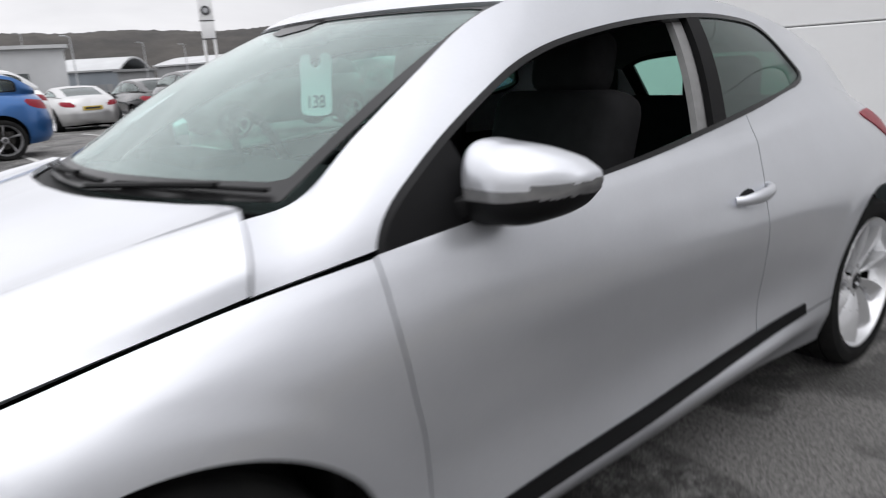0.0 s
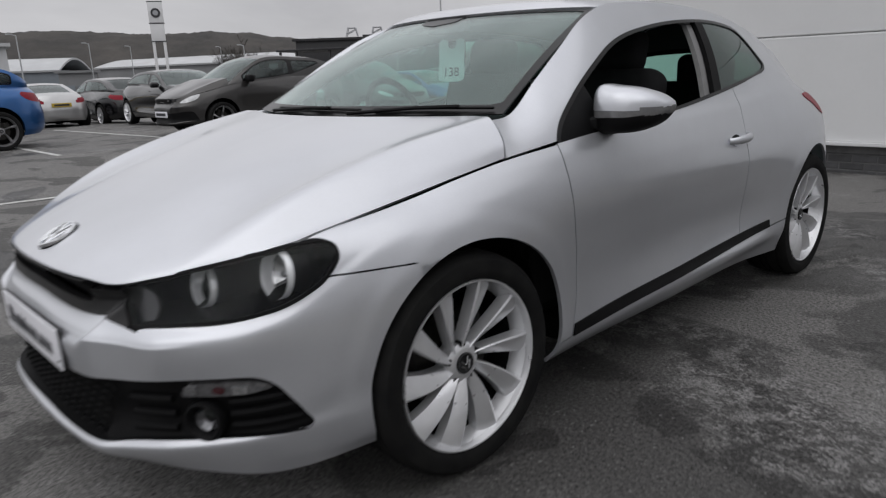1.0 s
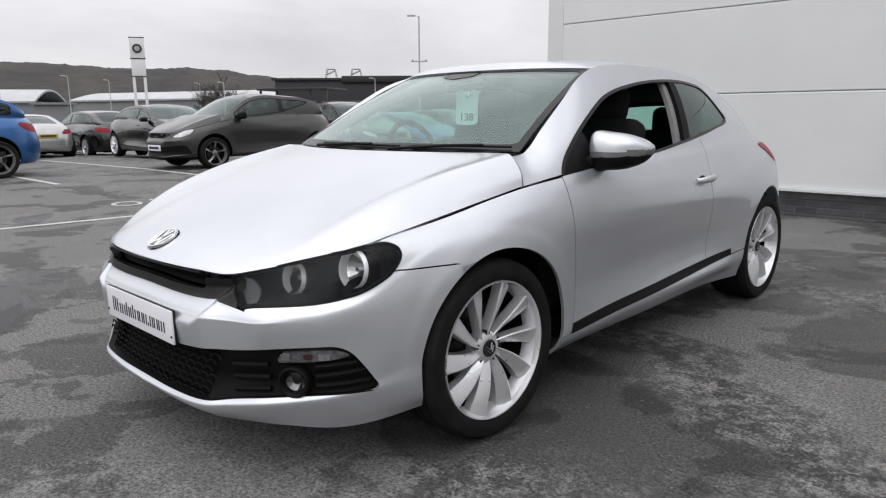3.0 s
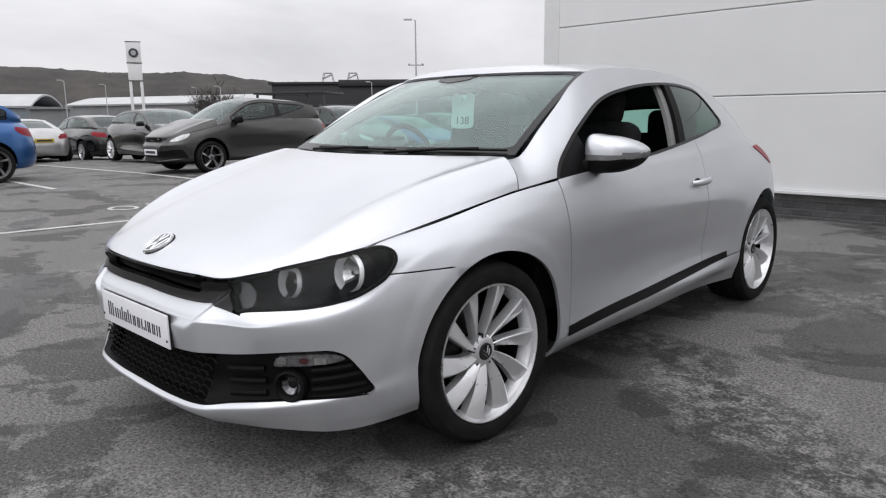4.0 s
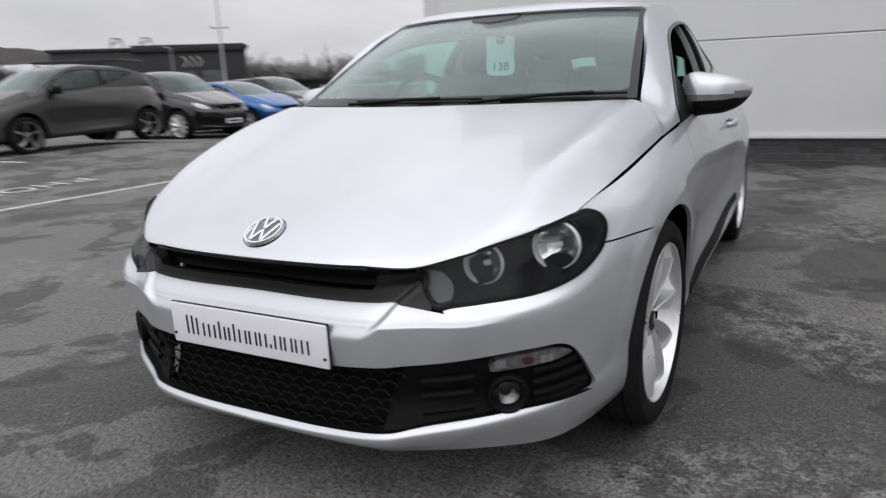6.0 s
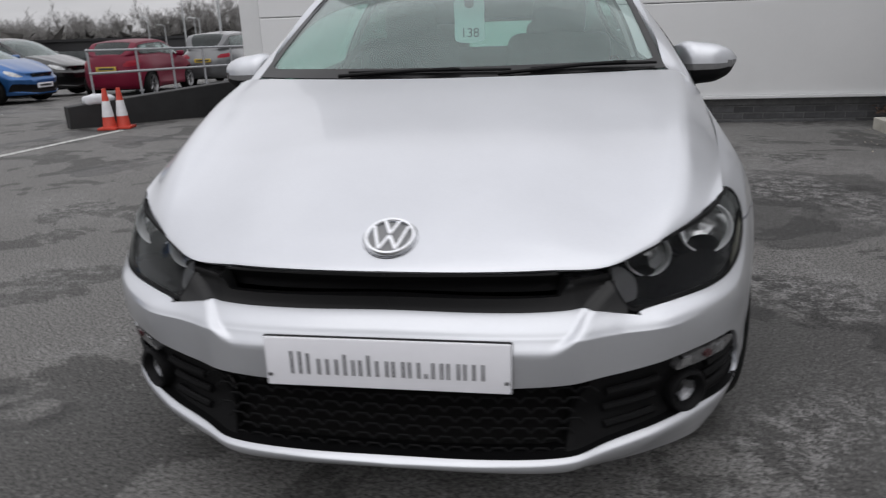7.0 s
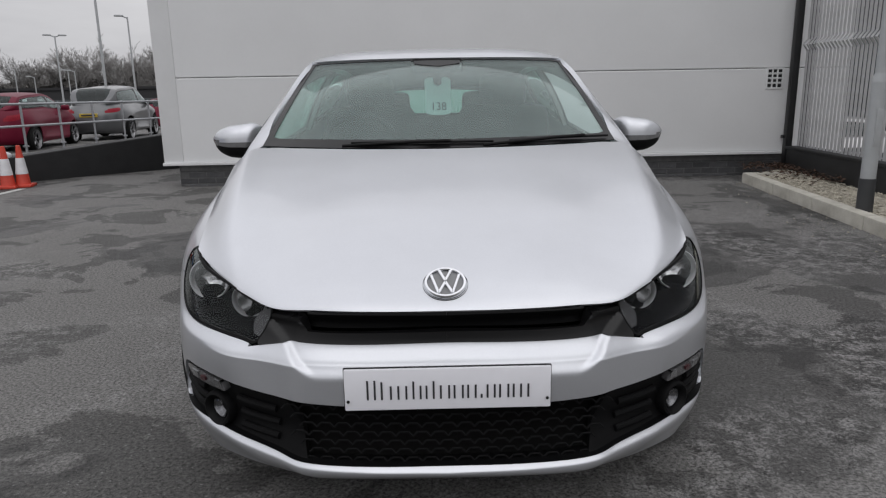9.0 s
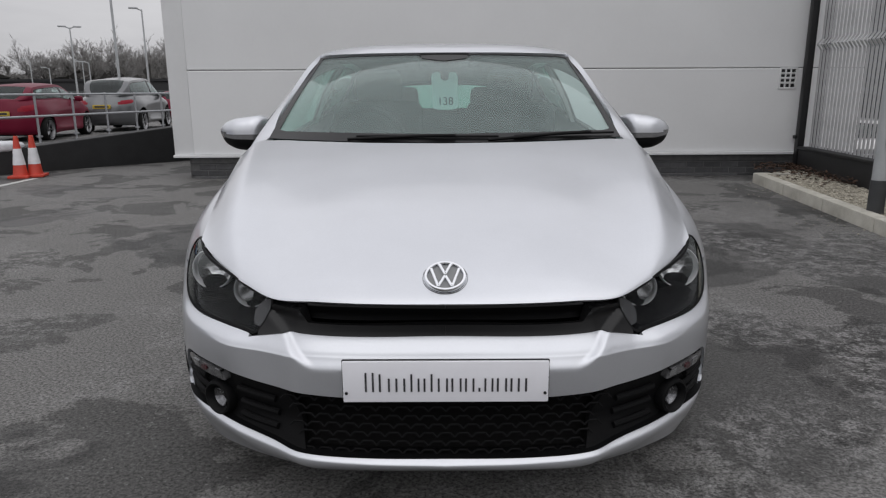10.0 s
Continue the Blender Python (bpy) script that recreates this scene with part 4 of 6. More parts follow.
# wheels
def make_wheel(alloy, n=10, slim=1.0):
    tyre = [(-.108, .240), (-.116, .250), (-.121, .275), (-.116, .303), (-.100, .317), (-.075, .3215), (-.074, .314), (-.066, .314), (-.065, .3222), (-.022, .3225), (-.021, .315), (-.013, .315),
            (-.012, .3225), (.012, .3225), (.013, .315), (.021, .315), (.022, .3225), (.065, .3222), (.066, .314), (.074, .314), (.075, .3215), (.100, .317), (.116, .303), (.121, .275),
            (.117, .258), (.111, .250), (.100, .247)]
    rimp = [(.096, .247), (.110, .2475), (.114, .2455), (.113, .2420), (.106, .2395), (.094, .2370)]
    w = part("wheel", lathe(rimp, 72), alloy, None, "silver ten-spoke alloy wheel")
    part("tyre", lathe(tyre, 72), RUBBER, w, "black low-profile tyre")
    rim = w
    part("barrel", lathe([(.094, .237), (.070, .228), (.045, .221)], 48), alloy, w)
    # inner part of the silver barrel coloured near-black for the shade between spokes
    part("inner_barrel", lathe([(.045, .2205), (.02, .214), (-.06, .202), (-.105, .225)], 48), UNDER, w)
    for k in range(n):
        vs, fs = [], []
        m = 14
        for i in range(m):
            t = i / (m - 1)
            r = .040 + (.239 - .040) * t
            sweep = -.20 * (1 - t) ** 1.5 + .04 * t
            half = (.0105 + .0255 * t) * slim / r
            dx = .092 - .026 * (1 - t) + .010 * math.sin(math.pi * t)
            # a twisted blade: a sharp leading edge, a hollow face and a dropped trailing edge with a deep flank
            for a, x in ((-half, dx - .036), (-half * .97, dx + .004), (-half * .78, dx + .007), (half * .25, dx - .003), (half * .92, dx - .016), (half, dx - .045)):
                th = sweep + a
                vs.append((x, r * math.sin(th), r * math.cos(th)))
        for i in range(m - 1):
            for j in range(5):
                a = i * 6 + j
                fs.append((a, a + 6, a + 7, a + 1))
        sp = part("spoke", (np.array(vs), fs), alloy, rim, sharp=18)
        sp.rotation_euler = (2 * math.pi * k / n, 0, 0)
    part("hub", lathe([(.02, .060), (.066, .058), (.074, .048), (.076, .036), (.076, .0)], 32), alloy, rim)
    part("hub_cap", lathe([(.074, .032), (.080, .031), (.082, .028), (.080, .025), (.079, .0)], 28), DARK_PLASTIC, rim, "dark centre cap with a chrome ring")
    bm = bmesh.new()
    for dz, y0, y1 in ((.012, -.014, -.005), (.012, .014, .005)):
        rod(bm, (.082, y0, dz + .006), (.082, y1 * .4, -.004), .0024, n=5)
        rod(bm, (.082, y0 * 1.2, dz - .008), (.082, y1, -.018), .0024, n=5)
    part("cap_mark", bm, CHROME, rim)
    for k in range(5):
        a = 2 * math.pi * (k + .25) / 5
        bm = bmesh.new()
        rod(bm, (.05, .056 * math.sin(a), .056 * math.cos(a)), (.073, .056 * math.sin(a), .056 * math.cos(a)), .010, n=12)
        part("bolt", bm, DARK_PLASTIC, rim)
    part("brake_disc", lathe([(.0, .06), (.012, .062), (.012, .145), (-.012, .145), (-.012, .06)], 40), IRON, w, "dull iron brake disc")
    # added near-black disc: keeps the gaps between spokes as dark as deep shade
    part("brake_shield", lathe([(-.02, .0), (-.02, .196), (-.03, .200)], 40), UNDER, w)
    bm = boxes(((.05, .09, .12), at(.0, .10, .07), .012))
    part("brake_caliper", bm, IRON, w)
    return w


w0 = make_wheel(ALLOY)
w0.parent = hero
w0.matrix_local = pose(.768, HUB_F[0] + .006, HUB_F[1], 20, 0, -2.5)
for x_, y_, rz in ((.758, HUB_R[0], 0), (-.755, HUB_F[0] + .006, 178.5), (-.758, HUB_R[0], 180)):
    c = copy_thing(w0, pose(x_, y_, .322, 47 if rz else 65, 0, rz))
    c.parent = hero

# wheel housings and floor pan
bm = bmesh.new()
box(bm, (1.24, 3.6, .16), at(0, 1.33, .27), .05)
box(bm, (1.60, 1.55, .10), at(0, 1.27, .26), .03)
part("floor_pan", bm, UNDER, hero)
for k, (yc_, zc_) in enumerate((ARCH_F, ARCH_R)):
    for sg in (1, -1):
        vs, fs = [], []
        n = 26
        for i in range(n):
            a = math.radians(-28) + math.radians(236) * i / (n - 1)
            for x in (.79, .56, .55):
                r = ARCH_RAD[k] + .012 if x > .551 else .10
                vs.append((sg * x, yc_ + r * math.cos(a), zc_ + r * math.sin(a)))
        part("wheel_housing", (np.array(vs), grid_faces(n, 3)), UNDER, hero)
# engine bay and nose fill, so that no light passes behind lamps and grille
bm = bmesh.new()
box(bm, (.84, .60, .30), at(0, -.36, .43), .04)
box(bm, (1.05, .9, .26), at(0, -.05, .62), .05)
part("engine_bay", bm, UNDER, hero)

# plate with a line of plain dark bars in place of the trader's name
plate_m = Matrix.Translation((0, -.908, .490)) @ pose(0, 0, 0, 1, 0, 0)
bm = boxes(((.522, .012, .112), Matrix(), .004))
pl = part("number_plate", bm, PLATE_WHITE, hero, "white plate with a line of dark print")
pl.matrix_local = plate_m
bm = boxes(((.526, .010, .116), at(0, .004, 0), .004))
part("plate_holder", bm, DARK_PLASTIC, pl)
xs, hs = -.205, [.052, .048, .036, .036, .048, .036, .048, .036, .036, .036, .010, .036, .036, .036]
ws = [.024, .014, .017, .026, .015, .021, .015, .027, .027, .025, .009, .024, .027, .043]
for w_, h_ in zip(ws, hs):
    n_stem = 1 if w_ < .018 else 3 if w_ > .035 else 2
    for k in range(n_stem):
        bm = boxes(((.0048, .002, h_), at(xs + (w_ * .5 if n_stem == 1 else .003 + (w_ - .006) * k / (n_stem - 1)), -.0072, -.026 + h_ / 2), 0))
        part("print_bar", bm, INK, pl)
    xs += w_ + .0075
for sg in (-1, 1):
    bm = bmesh.new()
    rod(bm, (sg * .252, -.006, -.03), (sg * .252, -.009, -.03), .004, n=8)
    part("plate_screw", bm, DARK_PLASTIC, pl)

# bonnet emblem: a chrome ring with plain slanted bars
em = Matrix.Translation((0, -.781, .741)) @ pose(0, 0, 0, -62, 0, 0) @ Matrix.Scale(1.12, 4)
eb = part("emblem", lathe([(.004, .050), (-.003, .050), (-.008, .0475), (-.008, .0425), (-.001, .0385), (.004, .0385)], 48, "y"), CHROME, hero, "round chrome emblem")
eb.matrix_local = em
part("emblem_edge", lathe([(.006, .0495), (.0, .0525), (.006, .0530)], 40, "y"), BLACK_PLASTIC, eb)
part("emblem_back", lathe([(-.0015, .0), (-.0015, .043)], 32, "y"), material("grey_emblem_field", (.20, .202, .205), .35, .5), eb)
for x0, z0, x1, z1 in ((-.014, .038, 0, .004), (.014, .038, 0, .004), (-.033, .024, -.016, -.036), (-.016, -.036, 0, .0), (.033, .024, .016, -.036), (.016, -.036, 0, .0)):
    bm = bmesh.new()
    d = Vector((x1 - x0, 0, z1 - z0))
    box(bm, (.0115, .007, d.length), Matrix.Translation(((x0 + x1) / 2, -.003, (z0 + z1) / 2)) @ d.to_track_quat("Z", "Y").to_matrix().to_4x4(), .001, 1)
    part("emblem_bar", bm, CHROME, eb)

# cabin
bm = bmesh.new()
box(bm, (1.42, .50, .16), at(0, .55, .89), .06, 3)
box(bm, (.42, .16, .06), at(-.36, .56, .975), .025, 3)
part("dashboard", bm, CABIN, hero, "dark grey moulded dashboard")
bm = bmesh.new()
pts = [Vector((-.36 + .18 * math.cos(t), .80 - .06 * math.sin(t), .935 + .175 * math.sin(t))) for t in np.linspace(0, 2 * math.pi, 29)]
for a, b in zip(pts, pts[1:]):
    rod(bm, a, b, .015, n=8)
box(bm, (.12, .05, .11), at(-.36, .80, .93), .02)
box(bm, (.34, .03, .035), at(-.36, .80, .94), .01)
part("steering_wheel", bm, CABIN, hero)


def seat(x, y, back_w=.50):
    bm = bmesh.new()
    box(bm, (.50, .52, .18), at(x, y, .52), .06, 3)
    part("seat_cushion", bm, CABIN, hero)
    bm = bmesh.new()
    box(bm, (back_w, .16, .62), Matrix.Translation((x, y + .32, .82)) @ pose(0, 0, 0, -16, 0, 0), .079, 6)
    part("seat_back", bm, CABIN, hero)
    bm = bmesh.new()
    box(bm, (.26, .13, .19), Matrix.Translation((x, y + .43, 1.20)) @ pose(0, 0, 0, -12, 0, 0), .064, 6)
    part("headrest", bm, CABIN, hero)


for x_ in (-.37, .37):
    seat(x_, 1.05)
bm = bmesh.new()
box(bm, (1.24, .46, .18), at(0, 2.02, .56), .06, 3)
box(bm, (1.24, .16, .50), Matrix.Translation((0, 2.34, .80)) @ pose(0, 0, 0, -20, 0, 0), .07, 3)
part("rear_bench", bm, CABIN, hero)
for x_ in (-.33, .33):
    bm = bmesh.new()
    box(bm, (.30, .13, .20), at(x_, 2.44, 1.09), .064, 6)
    part("headrest", bm, CABIN, hero)
bm = bmesh.new()
box(bm, (1.5, 2.6, .06), at(0, 1.5, .36), .02)
for sg in (1, -1):
    box(bm, (.03, 2.2, .50), at(sg * .775, 1.45, .64), .01)
box(bm, (1.00, .40, .06), at(0, 2.62, .98), .02)
box(bm, (1.5, .08, .62), at(0, .36, .66), .02)
part("cabin_lining", bm, CABIN, hero)
hl_ = ROOF[:, :, :].copy()
hl_[..., 2] -= .035
hl_[..., 0] *= .96
part("headlining", thick((hl_.reshape(-1, 3), grid_faces(49, 49)), .01, centre=(0, 1.5, .8)), material("dark_headlining", (0.06, 0.062, 0.062), .9, vary=.15, scale=15), hero)
bm = bmesh.new()
box(bm, (.24, .035, .065), at(0, .80, 1.322), .02, 3)
rod(bm, (0, .80, 1.33), (0, .86, 1.37), .012, n=8)
part("rear_view_mirror", bm, BLACK_PLASTIC, hero)

# price card hanging from the inside mirror
card = thing("price_card", "pale green hanging price card with a number", "tag", Matrix.Translation((0.005, .735, 1.205)) @ pose(0, 0, 0, -6, 0, 24))
cl_ = smooth_loop([(-.052, -.082), (.052, -.082), (.060, -.074), (.060, .0), (.060, .074), (.052, .082), (.022, .082), (.018, .055), (0, .046), (-.018, .055), (-.022, .082), (-.052, .082), (-.060, .074), (-.060, .0), (-.060, -.074)], 60)
bm = bmesh.new()
f = bm.faces.new([bm.verts.new((p[0], 0, p[1])) for p in cl_])
ex_ = bmesh.ops.extrude_face_region(bm, geom=[f])
bmesh.ops.translate(bm, vec=(0, .002, 0), verts=[g for g in ex_["geom"] if isinstance(g, bmesh.types.BMVert)])
bmesh.ops.recalc_face_normals(bm, faces=bm.faces)
part("card", bm, PAPER, card, smooth=False)
text_mesh("card_number", "138", .052, INK, card, Matrix.Translation((0, -.0015, -.050)) @ pose(0, 0, 0, 90, 0, 0), .0005)

# final proportions of the hatchback: a shorter, lower nose and a lower roof line
def proportion(p):
    y = p.y + float(np.interp(p.y, [-.91, -.77, -.38, 0, .3, .9, 1.65, 2.3, 3.4], [.054, .030, .012, .006, .035, .005, .03, 0, 0]))
    z = p.z - float(np.interp(p.z, [.2, .45, .62, .75, 1.0, 1.35], [0, .022, .020, .018, .018, .022])) - .012 * float(np.interp(p.y, [-.8, -.4], [1, 0])) * float(np.interp(p.z, [.55, .72], [0, 1]))
    return Vector((p.x, y, z))


def carried_by(ob):
    """The parts between ob and the car."""
    while ob.parent is not hero:
        ob = ob.parent
        yield ob


WHEELS = {w0.name} | {o.name for o in hero.children if o.name.startswith("wheel.")}
for ob in hero.children_recursive:
    above = list(carried_by(ob))
    if ob.name in WHEELS or any(o.name in WHEELS or o.name.startswith("door_mirror") or o.matrix_local != Matrix() for o in above):
        continue
    if ob.name.startswith("door_mirror"):
        side = math.copysign(1, ob.bound_box[0][0])
        ob.matrix_local = at(-.034 * side, .045, -.022)
    elif ob.matrix_local != Matrix():
        ob.matrix_local = Matrix.Translation(proportion(ob.matrix_local.translation)) @ ob.matrix_local.to_3x3().to_4x4()
    else:
        for v in ob.data.vertices:
            v.co = proportion(v.co)
card.matrix_world = Matrix.Translation((0.003, .825, 1.165)) @ pose(0, 0, 0, -6, 0, 14)

# ---- ground ----
def asphalt():
    m = bpy.data.materials.new("worn_asphalt")
    m.use_nodes = True
    t = m.node_tree
    b = t.nodes["Principled BSDF"]
    co = t.nodes.new("ShaderNodeTexCoord")

    def noise_node(scale, detail=5, rough=0.6, dist=0.0, stretch=None):
        n = t.nodes.new("ShaderNodeTexNoise")
        n.inputs["Scale"].default_value, n.inputs["Detail"].default_value = scale, detail
        n.inputs["Roughness"].default_value, n.inputs["Distortion"].default_value = rough, dist
        if stretch:
            mp_ = t.nodes.new("ShaderNodeMapping")
            mp_.inputs["Scale"].default_value = stretch
            t.links.new(co.outputs["Object"], mp_.inputs["Vector"])
            t.links.new(mp_.outputs["Vector"], n.inputs["Vector"])
        else:
            t.links.new(co.outputs["Object"], n.inputs["Vector"])
        return n

    def ramp_node(src, p0, p1, c0, c1):
        r = t.nodes.new("ShaderNodeValToRGB")
        r.color_ramp.elements[0].position, r.color_ramp.elements[1].position = p0, p1
        r.color_ramp.elements[0].color, r.color_ramp.elements[1].color = c0, c1
        t.links.new(src, r.inputs["Fac"])
        return r

    def mix(fac, a, c, mode="MIX"):
        x = t.nodes.new("ShaderNodeMix")
        x.data_type, x.blend_type = "RGBA", mode
        if isinstance(fac, float):
            x.inputs[0].default_value = fac
        else:
            t.links.new(fac, x.inputs[0])
        t.links.new(a, x.inputs[6])
        if isinstance(c, tuple):
            x.inputs[7].default_value = c
        else:
            t.links.new(c, x.inputs[7])
        return x.outputs[2]

    g = lambda v: (v * 1.008, v, v * .988, 1)
    # the pale scuffs lie mostly beside the car, towards the kerb
    sep = t.nodes.new("ShaderNodeSeparateXYZ")
    t.links.new(co.outputs["Object"], sep.inputs[0])
    side_ = t.nodes.new("ShaderNodeMapRange")
    for k_, v_ in zip(("From Min", "From Max", "To Min", "To Max"), (-.6, 1.3, -.05, .04)):
        side_.inputs[k_].default_value = v_
    t.links.new(sep.outputs["X"], side_.inputs["Value"])
    big = noise_node(0.55, 5, 0.55, 0.5)
    # the yard drains towards the kerb, where more of it stays damp
    drain = t.nodes.new("ShaderNodeMapRange")
    for k_, v_ in zip(("From Min", "From Max", "To Min", "To Max"), (-2.5, 2.2, .045, -.015)):
        drain.inputs[k_].default_value = v_
    t.links.new(sep.outputs["X"], drain.inputs["Value"])
    wet = t.nodes.new("ShaderNodeMath")
    t.links.new(big.outputs["Fac"], wet.inputs[0])
    t.links.new(drain.outputs[0], wet.inputs[1])
    damp = ramp_node(wet.outputs[0], 0.468, 0.486, g(0.058), g(0.122))
    mid = noise_node(1.3, 6, 0.62, 0.4)
    damp2 = ramp_node(mid.outputs["Fac"], 0.455, 0.468, g(0.54), g(1.0))
    col = mix(1.0, damp.outputs["Color"], damp2.outputs["Color"], "MULTIPLY")
    pale_n = noise_node(0.75, 4, 0.55, 0.2)
    shift = t.nodes.new("ShaderNodeMath")
    t.links.new(pale_n.outputs["Fac"], shift.inputs[0])
    t.links.new(side_.outputs[0], shift.inputs[1])
    pale = ramp_node(shift.outputs[0], 0.495, 0.565, g(0.0), g(1.0))
    fine = noise_node(11.0, 13, 0.82, 0.15)
    fine_r = ramp_node(fine.outputs["Fac"], 0.475, 0.56, g(0.0), g(1.0))
    both = mix(1.0, pale.outputs["Color"], fine_r.outputs["Color"], "MULTIPLY")
    col = mix(both, col, g(0.165))
    grit = noise_node(75.0, 5, 0.9)
    gr = ramp_node(grit.outputs["Fac"], 0.38, 0.62, g(0.05), g(2.3))
    col = mix(0.9, col, gr.outputs["Color"], "MULTIPLY")
    spk = noise_node(60.0, 2, 0.5)
    spk_r = ramp_node(spk.outputs["Fac"], 0.66, 0.72, g(0.0), g(0.7))
    col = mix(spk_r.outputs["Color"], col, g(0.26))
    t.links.new(col, b.inputs["Base Color"])
    rr = ramp_node(wet.outputs[0], 0.44, 0.52, g(0.50), g(0.80))
    t.links.new(rr.outputs["Color"], b.inputs["Roughness"])
    bp = t.nodes.new("ShaderNodeBump")
    bp.inputs["Strength"].default_value, bp.inputs["Distance"].default_value = 0.7, 0.006
    t.links.new(grit.outputs["Fac"], bp.inputs["Height"])
    t.links.new(bp.outputs["Normal"], b.inputs["Normal"])
    b.inputs["Specular IOR Level"].default_value = 0.35
    return m


ASPHALT = asphalt()
RW_A, RW_B = Vector((-6.22, 6.63)), Vector((-2.67, 10.15))
RW_D = (RW_B - RW_A).normalized()
RW_N = Vector((-RW_D.y, RW_D.x))


def sstep(t):
    t = max(0.0, min(1.0, t))
    return t * t * (3 - 2 * t)


def height(x, y):
    """The yard is level; the lot beside it lies a hand higher and falls away into the distance, the lane beyond the fence lies lower."""
    d = math.hypot(x - 1, y + 2)
    fall = float(np.interp(d, [0, 14, 19, 26, 33, 62, 120, 300, 650], [0, 0, -.07, -.20, -.38, -1.2, -2.3, -6, -12.3]))
    lane = .95 * max(sstep((x - 4.9) / 1.2), sstep((y - 7.2) / 1.2) * sstep((x - 3.0) / 1.0))
    return fall - lane + .11 * sstep((-x - 6.6) / 2.4) * (1 - sstep((y - 6) / 4)) - .10 * sstep((y - 7.5) / 4) * sstep((-x - 2) / 3)


def axis(fine0, fine1, step, far):
    a = list(np.arange(fine0, fine1 + step / 2, step))
    d = step
    lo, hi = fine0, fine1
    left, right = [], []
    while lo > -far:
        d *= 1.6
        lo -= d
        left.append(lo)
    d = step
    while hi < far:
        d *= 1.6
        hi += d
        right.append(hi)
    return left[::-1] + a + right


gx, gy = axis(-13.0, 6.0, .2, 1500), axis(-4.0, 15.0, .2, 1500)
gv = [(x, y, height(x, y)) for x in gx for y in gy]
ground = part("ground", (np.array(gv), grid_faces(len(gx), len(gy))), ASPHALT, None, sharp=60)
tagged(ground, "dark grey worn asphalt with damp and pale patches", "ground", kind="structure")

ROAD_PAINT = material("worn_white_paint", (0.62, 0.62, 0.60), 0.7, vary=0.45, scale=16, grain=.2, grain_scale=90)


def painted_line(x0, y0, x1, y1, w=.09, n=24):
    d = Vector((x1 - x0, y1 - y0)).normalized()
    k = Vector((-d.y, d.x)) * w / 2
    vs = []
    for i in range(n + 1):
        t = i / n
        x, y = x0 + (x1 - x0) * t, y0 + (y1 - y0) * t
        for sgn_ in (1, -1):
            px, py = x + k.x * sgn_, y + k.y * sgn_
            vs.append((px, py, height(px, py) + .006))
    ob = part("bay_line", thick((np.array(vs), grid_faces(n + 1, 2)), .004, centre=(x0, y0, -5)), ROAD_PAINT, None)
    return tagged(ob, "worn white painted parking bay line", "road marking", "bay lines", "structure")


painted_line(-6.3, -6.0, -5.33, 6.45)
painted_line(-9.05, 4.08, -17.8, 4.05)
painted_line(-9.35, 1.8, -17.2, 1.7)
painted_line(-9.3, 9.0, -17.0, 10.2)

mk = thing("bay_lettering", "white painted word on the asphalt, worn", "road marking", kind="structure")
for ch, y_ in zip("PHOTO", (3.46, 3.05, 2.64, 2.24, 1.85)):
    lt = text_mesh("letter", ch, .50, ROAD_PAINT, mk, Matrix(), .001)
    for v in lt.data.vertices:
        px, py = -6.92 + v.co.y * 1.1, y_ - v.co.x * 1.04
        v.co = (px, py, height(px, py) + .007 + (.001 if v.co.z > 0 else 0))

# ---- white clad building ----
CLAD = material("white_coated_cladding", (0.69, 0.695, 0.70), 0.45, vary=0.05, scale=0.9, rough_vary=.08, grain=.015, grain_scale=30)
TRIM = material("white_metal_flashing", (0.70, 0.705, 0.71), 0.35, vary=0.06, scale=3)
BRICK = material("blue_grey_brick", (0.095, 0.095, 0.100), 0.72, vary=0.35, scale=5, grain=.15, grain_scale=120, bump=.35, per_object=.28)
MORTAR = material("grey_mortar", (0.15, 0.15, 0.15), 0.9, vary=0.3, scale=12, bump=.2)
PIPE = material("black_coated_steel", (0.014, 0.014, 0.015), 0.35, rough_vary=.1)
W_O, W_ANG = Vector((-3.40, 6.375, 0)), 0.9
WM = Matrix.Translation(W_O) @ pose(0, 0, 0, 0, 0, W_ANG)
W_LEN, W_TOP, W_BOT = 8.65, 6.6, .31
wall = thing("wall_north", "white horizontal panel cladding over a dark brick plinth", "wall", WM, kind="structure")
joints = (1.352, 2.31, 3.27, 4.23, 5.19, 6.15)
edges_ = (W_BOT,) + joints + (W_TOP,)


def ribbed(x0, x1, z0, z1, depth=.08):
    """A cladding panel with shallow horizontal ribs and rolled edges."""
    prof = [(z0, .0), (z0 + .006, -.006)]
    z = z0 + .012
    k = 0
    while z < z1 - .014:
        prof.append((z, -.0065 if k % 2 else -.0080))
        z += .018
        k += 1
    prof += [(z1 - .006, -.006), (z1, .0)]
    vs = []
    for zz, yy in prof:
        vs += [(x0, yy - .05, zz), (x1, yy - .05, zz)]
    n = len(prof)
    base = len(vs)
    vs += [(x0, depth, z0), (x1, depth, z0), (x0, depth, z1), (x1, depth, z1)]
    fs = [(2 * i, 2 * i + 1, 2 * i + 3, 2 * i + 2) for i in range(n - 1)]
    t = 2 * (n - 1)
    fs += [(base, base + 1, 1, 0), (t, t + 1, base + 3, base + 2), (base + 1, base, base + 2, base + 3)]
    fs += [tuple([base] + [2 * i for i in range(n)] + [base + 2])[::-1], tuple([base + 1] + [2 * i + 1 for i in range(n)] + [base + 3])]
    return np.array(vs), fs


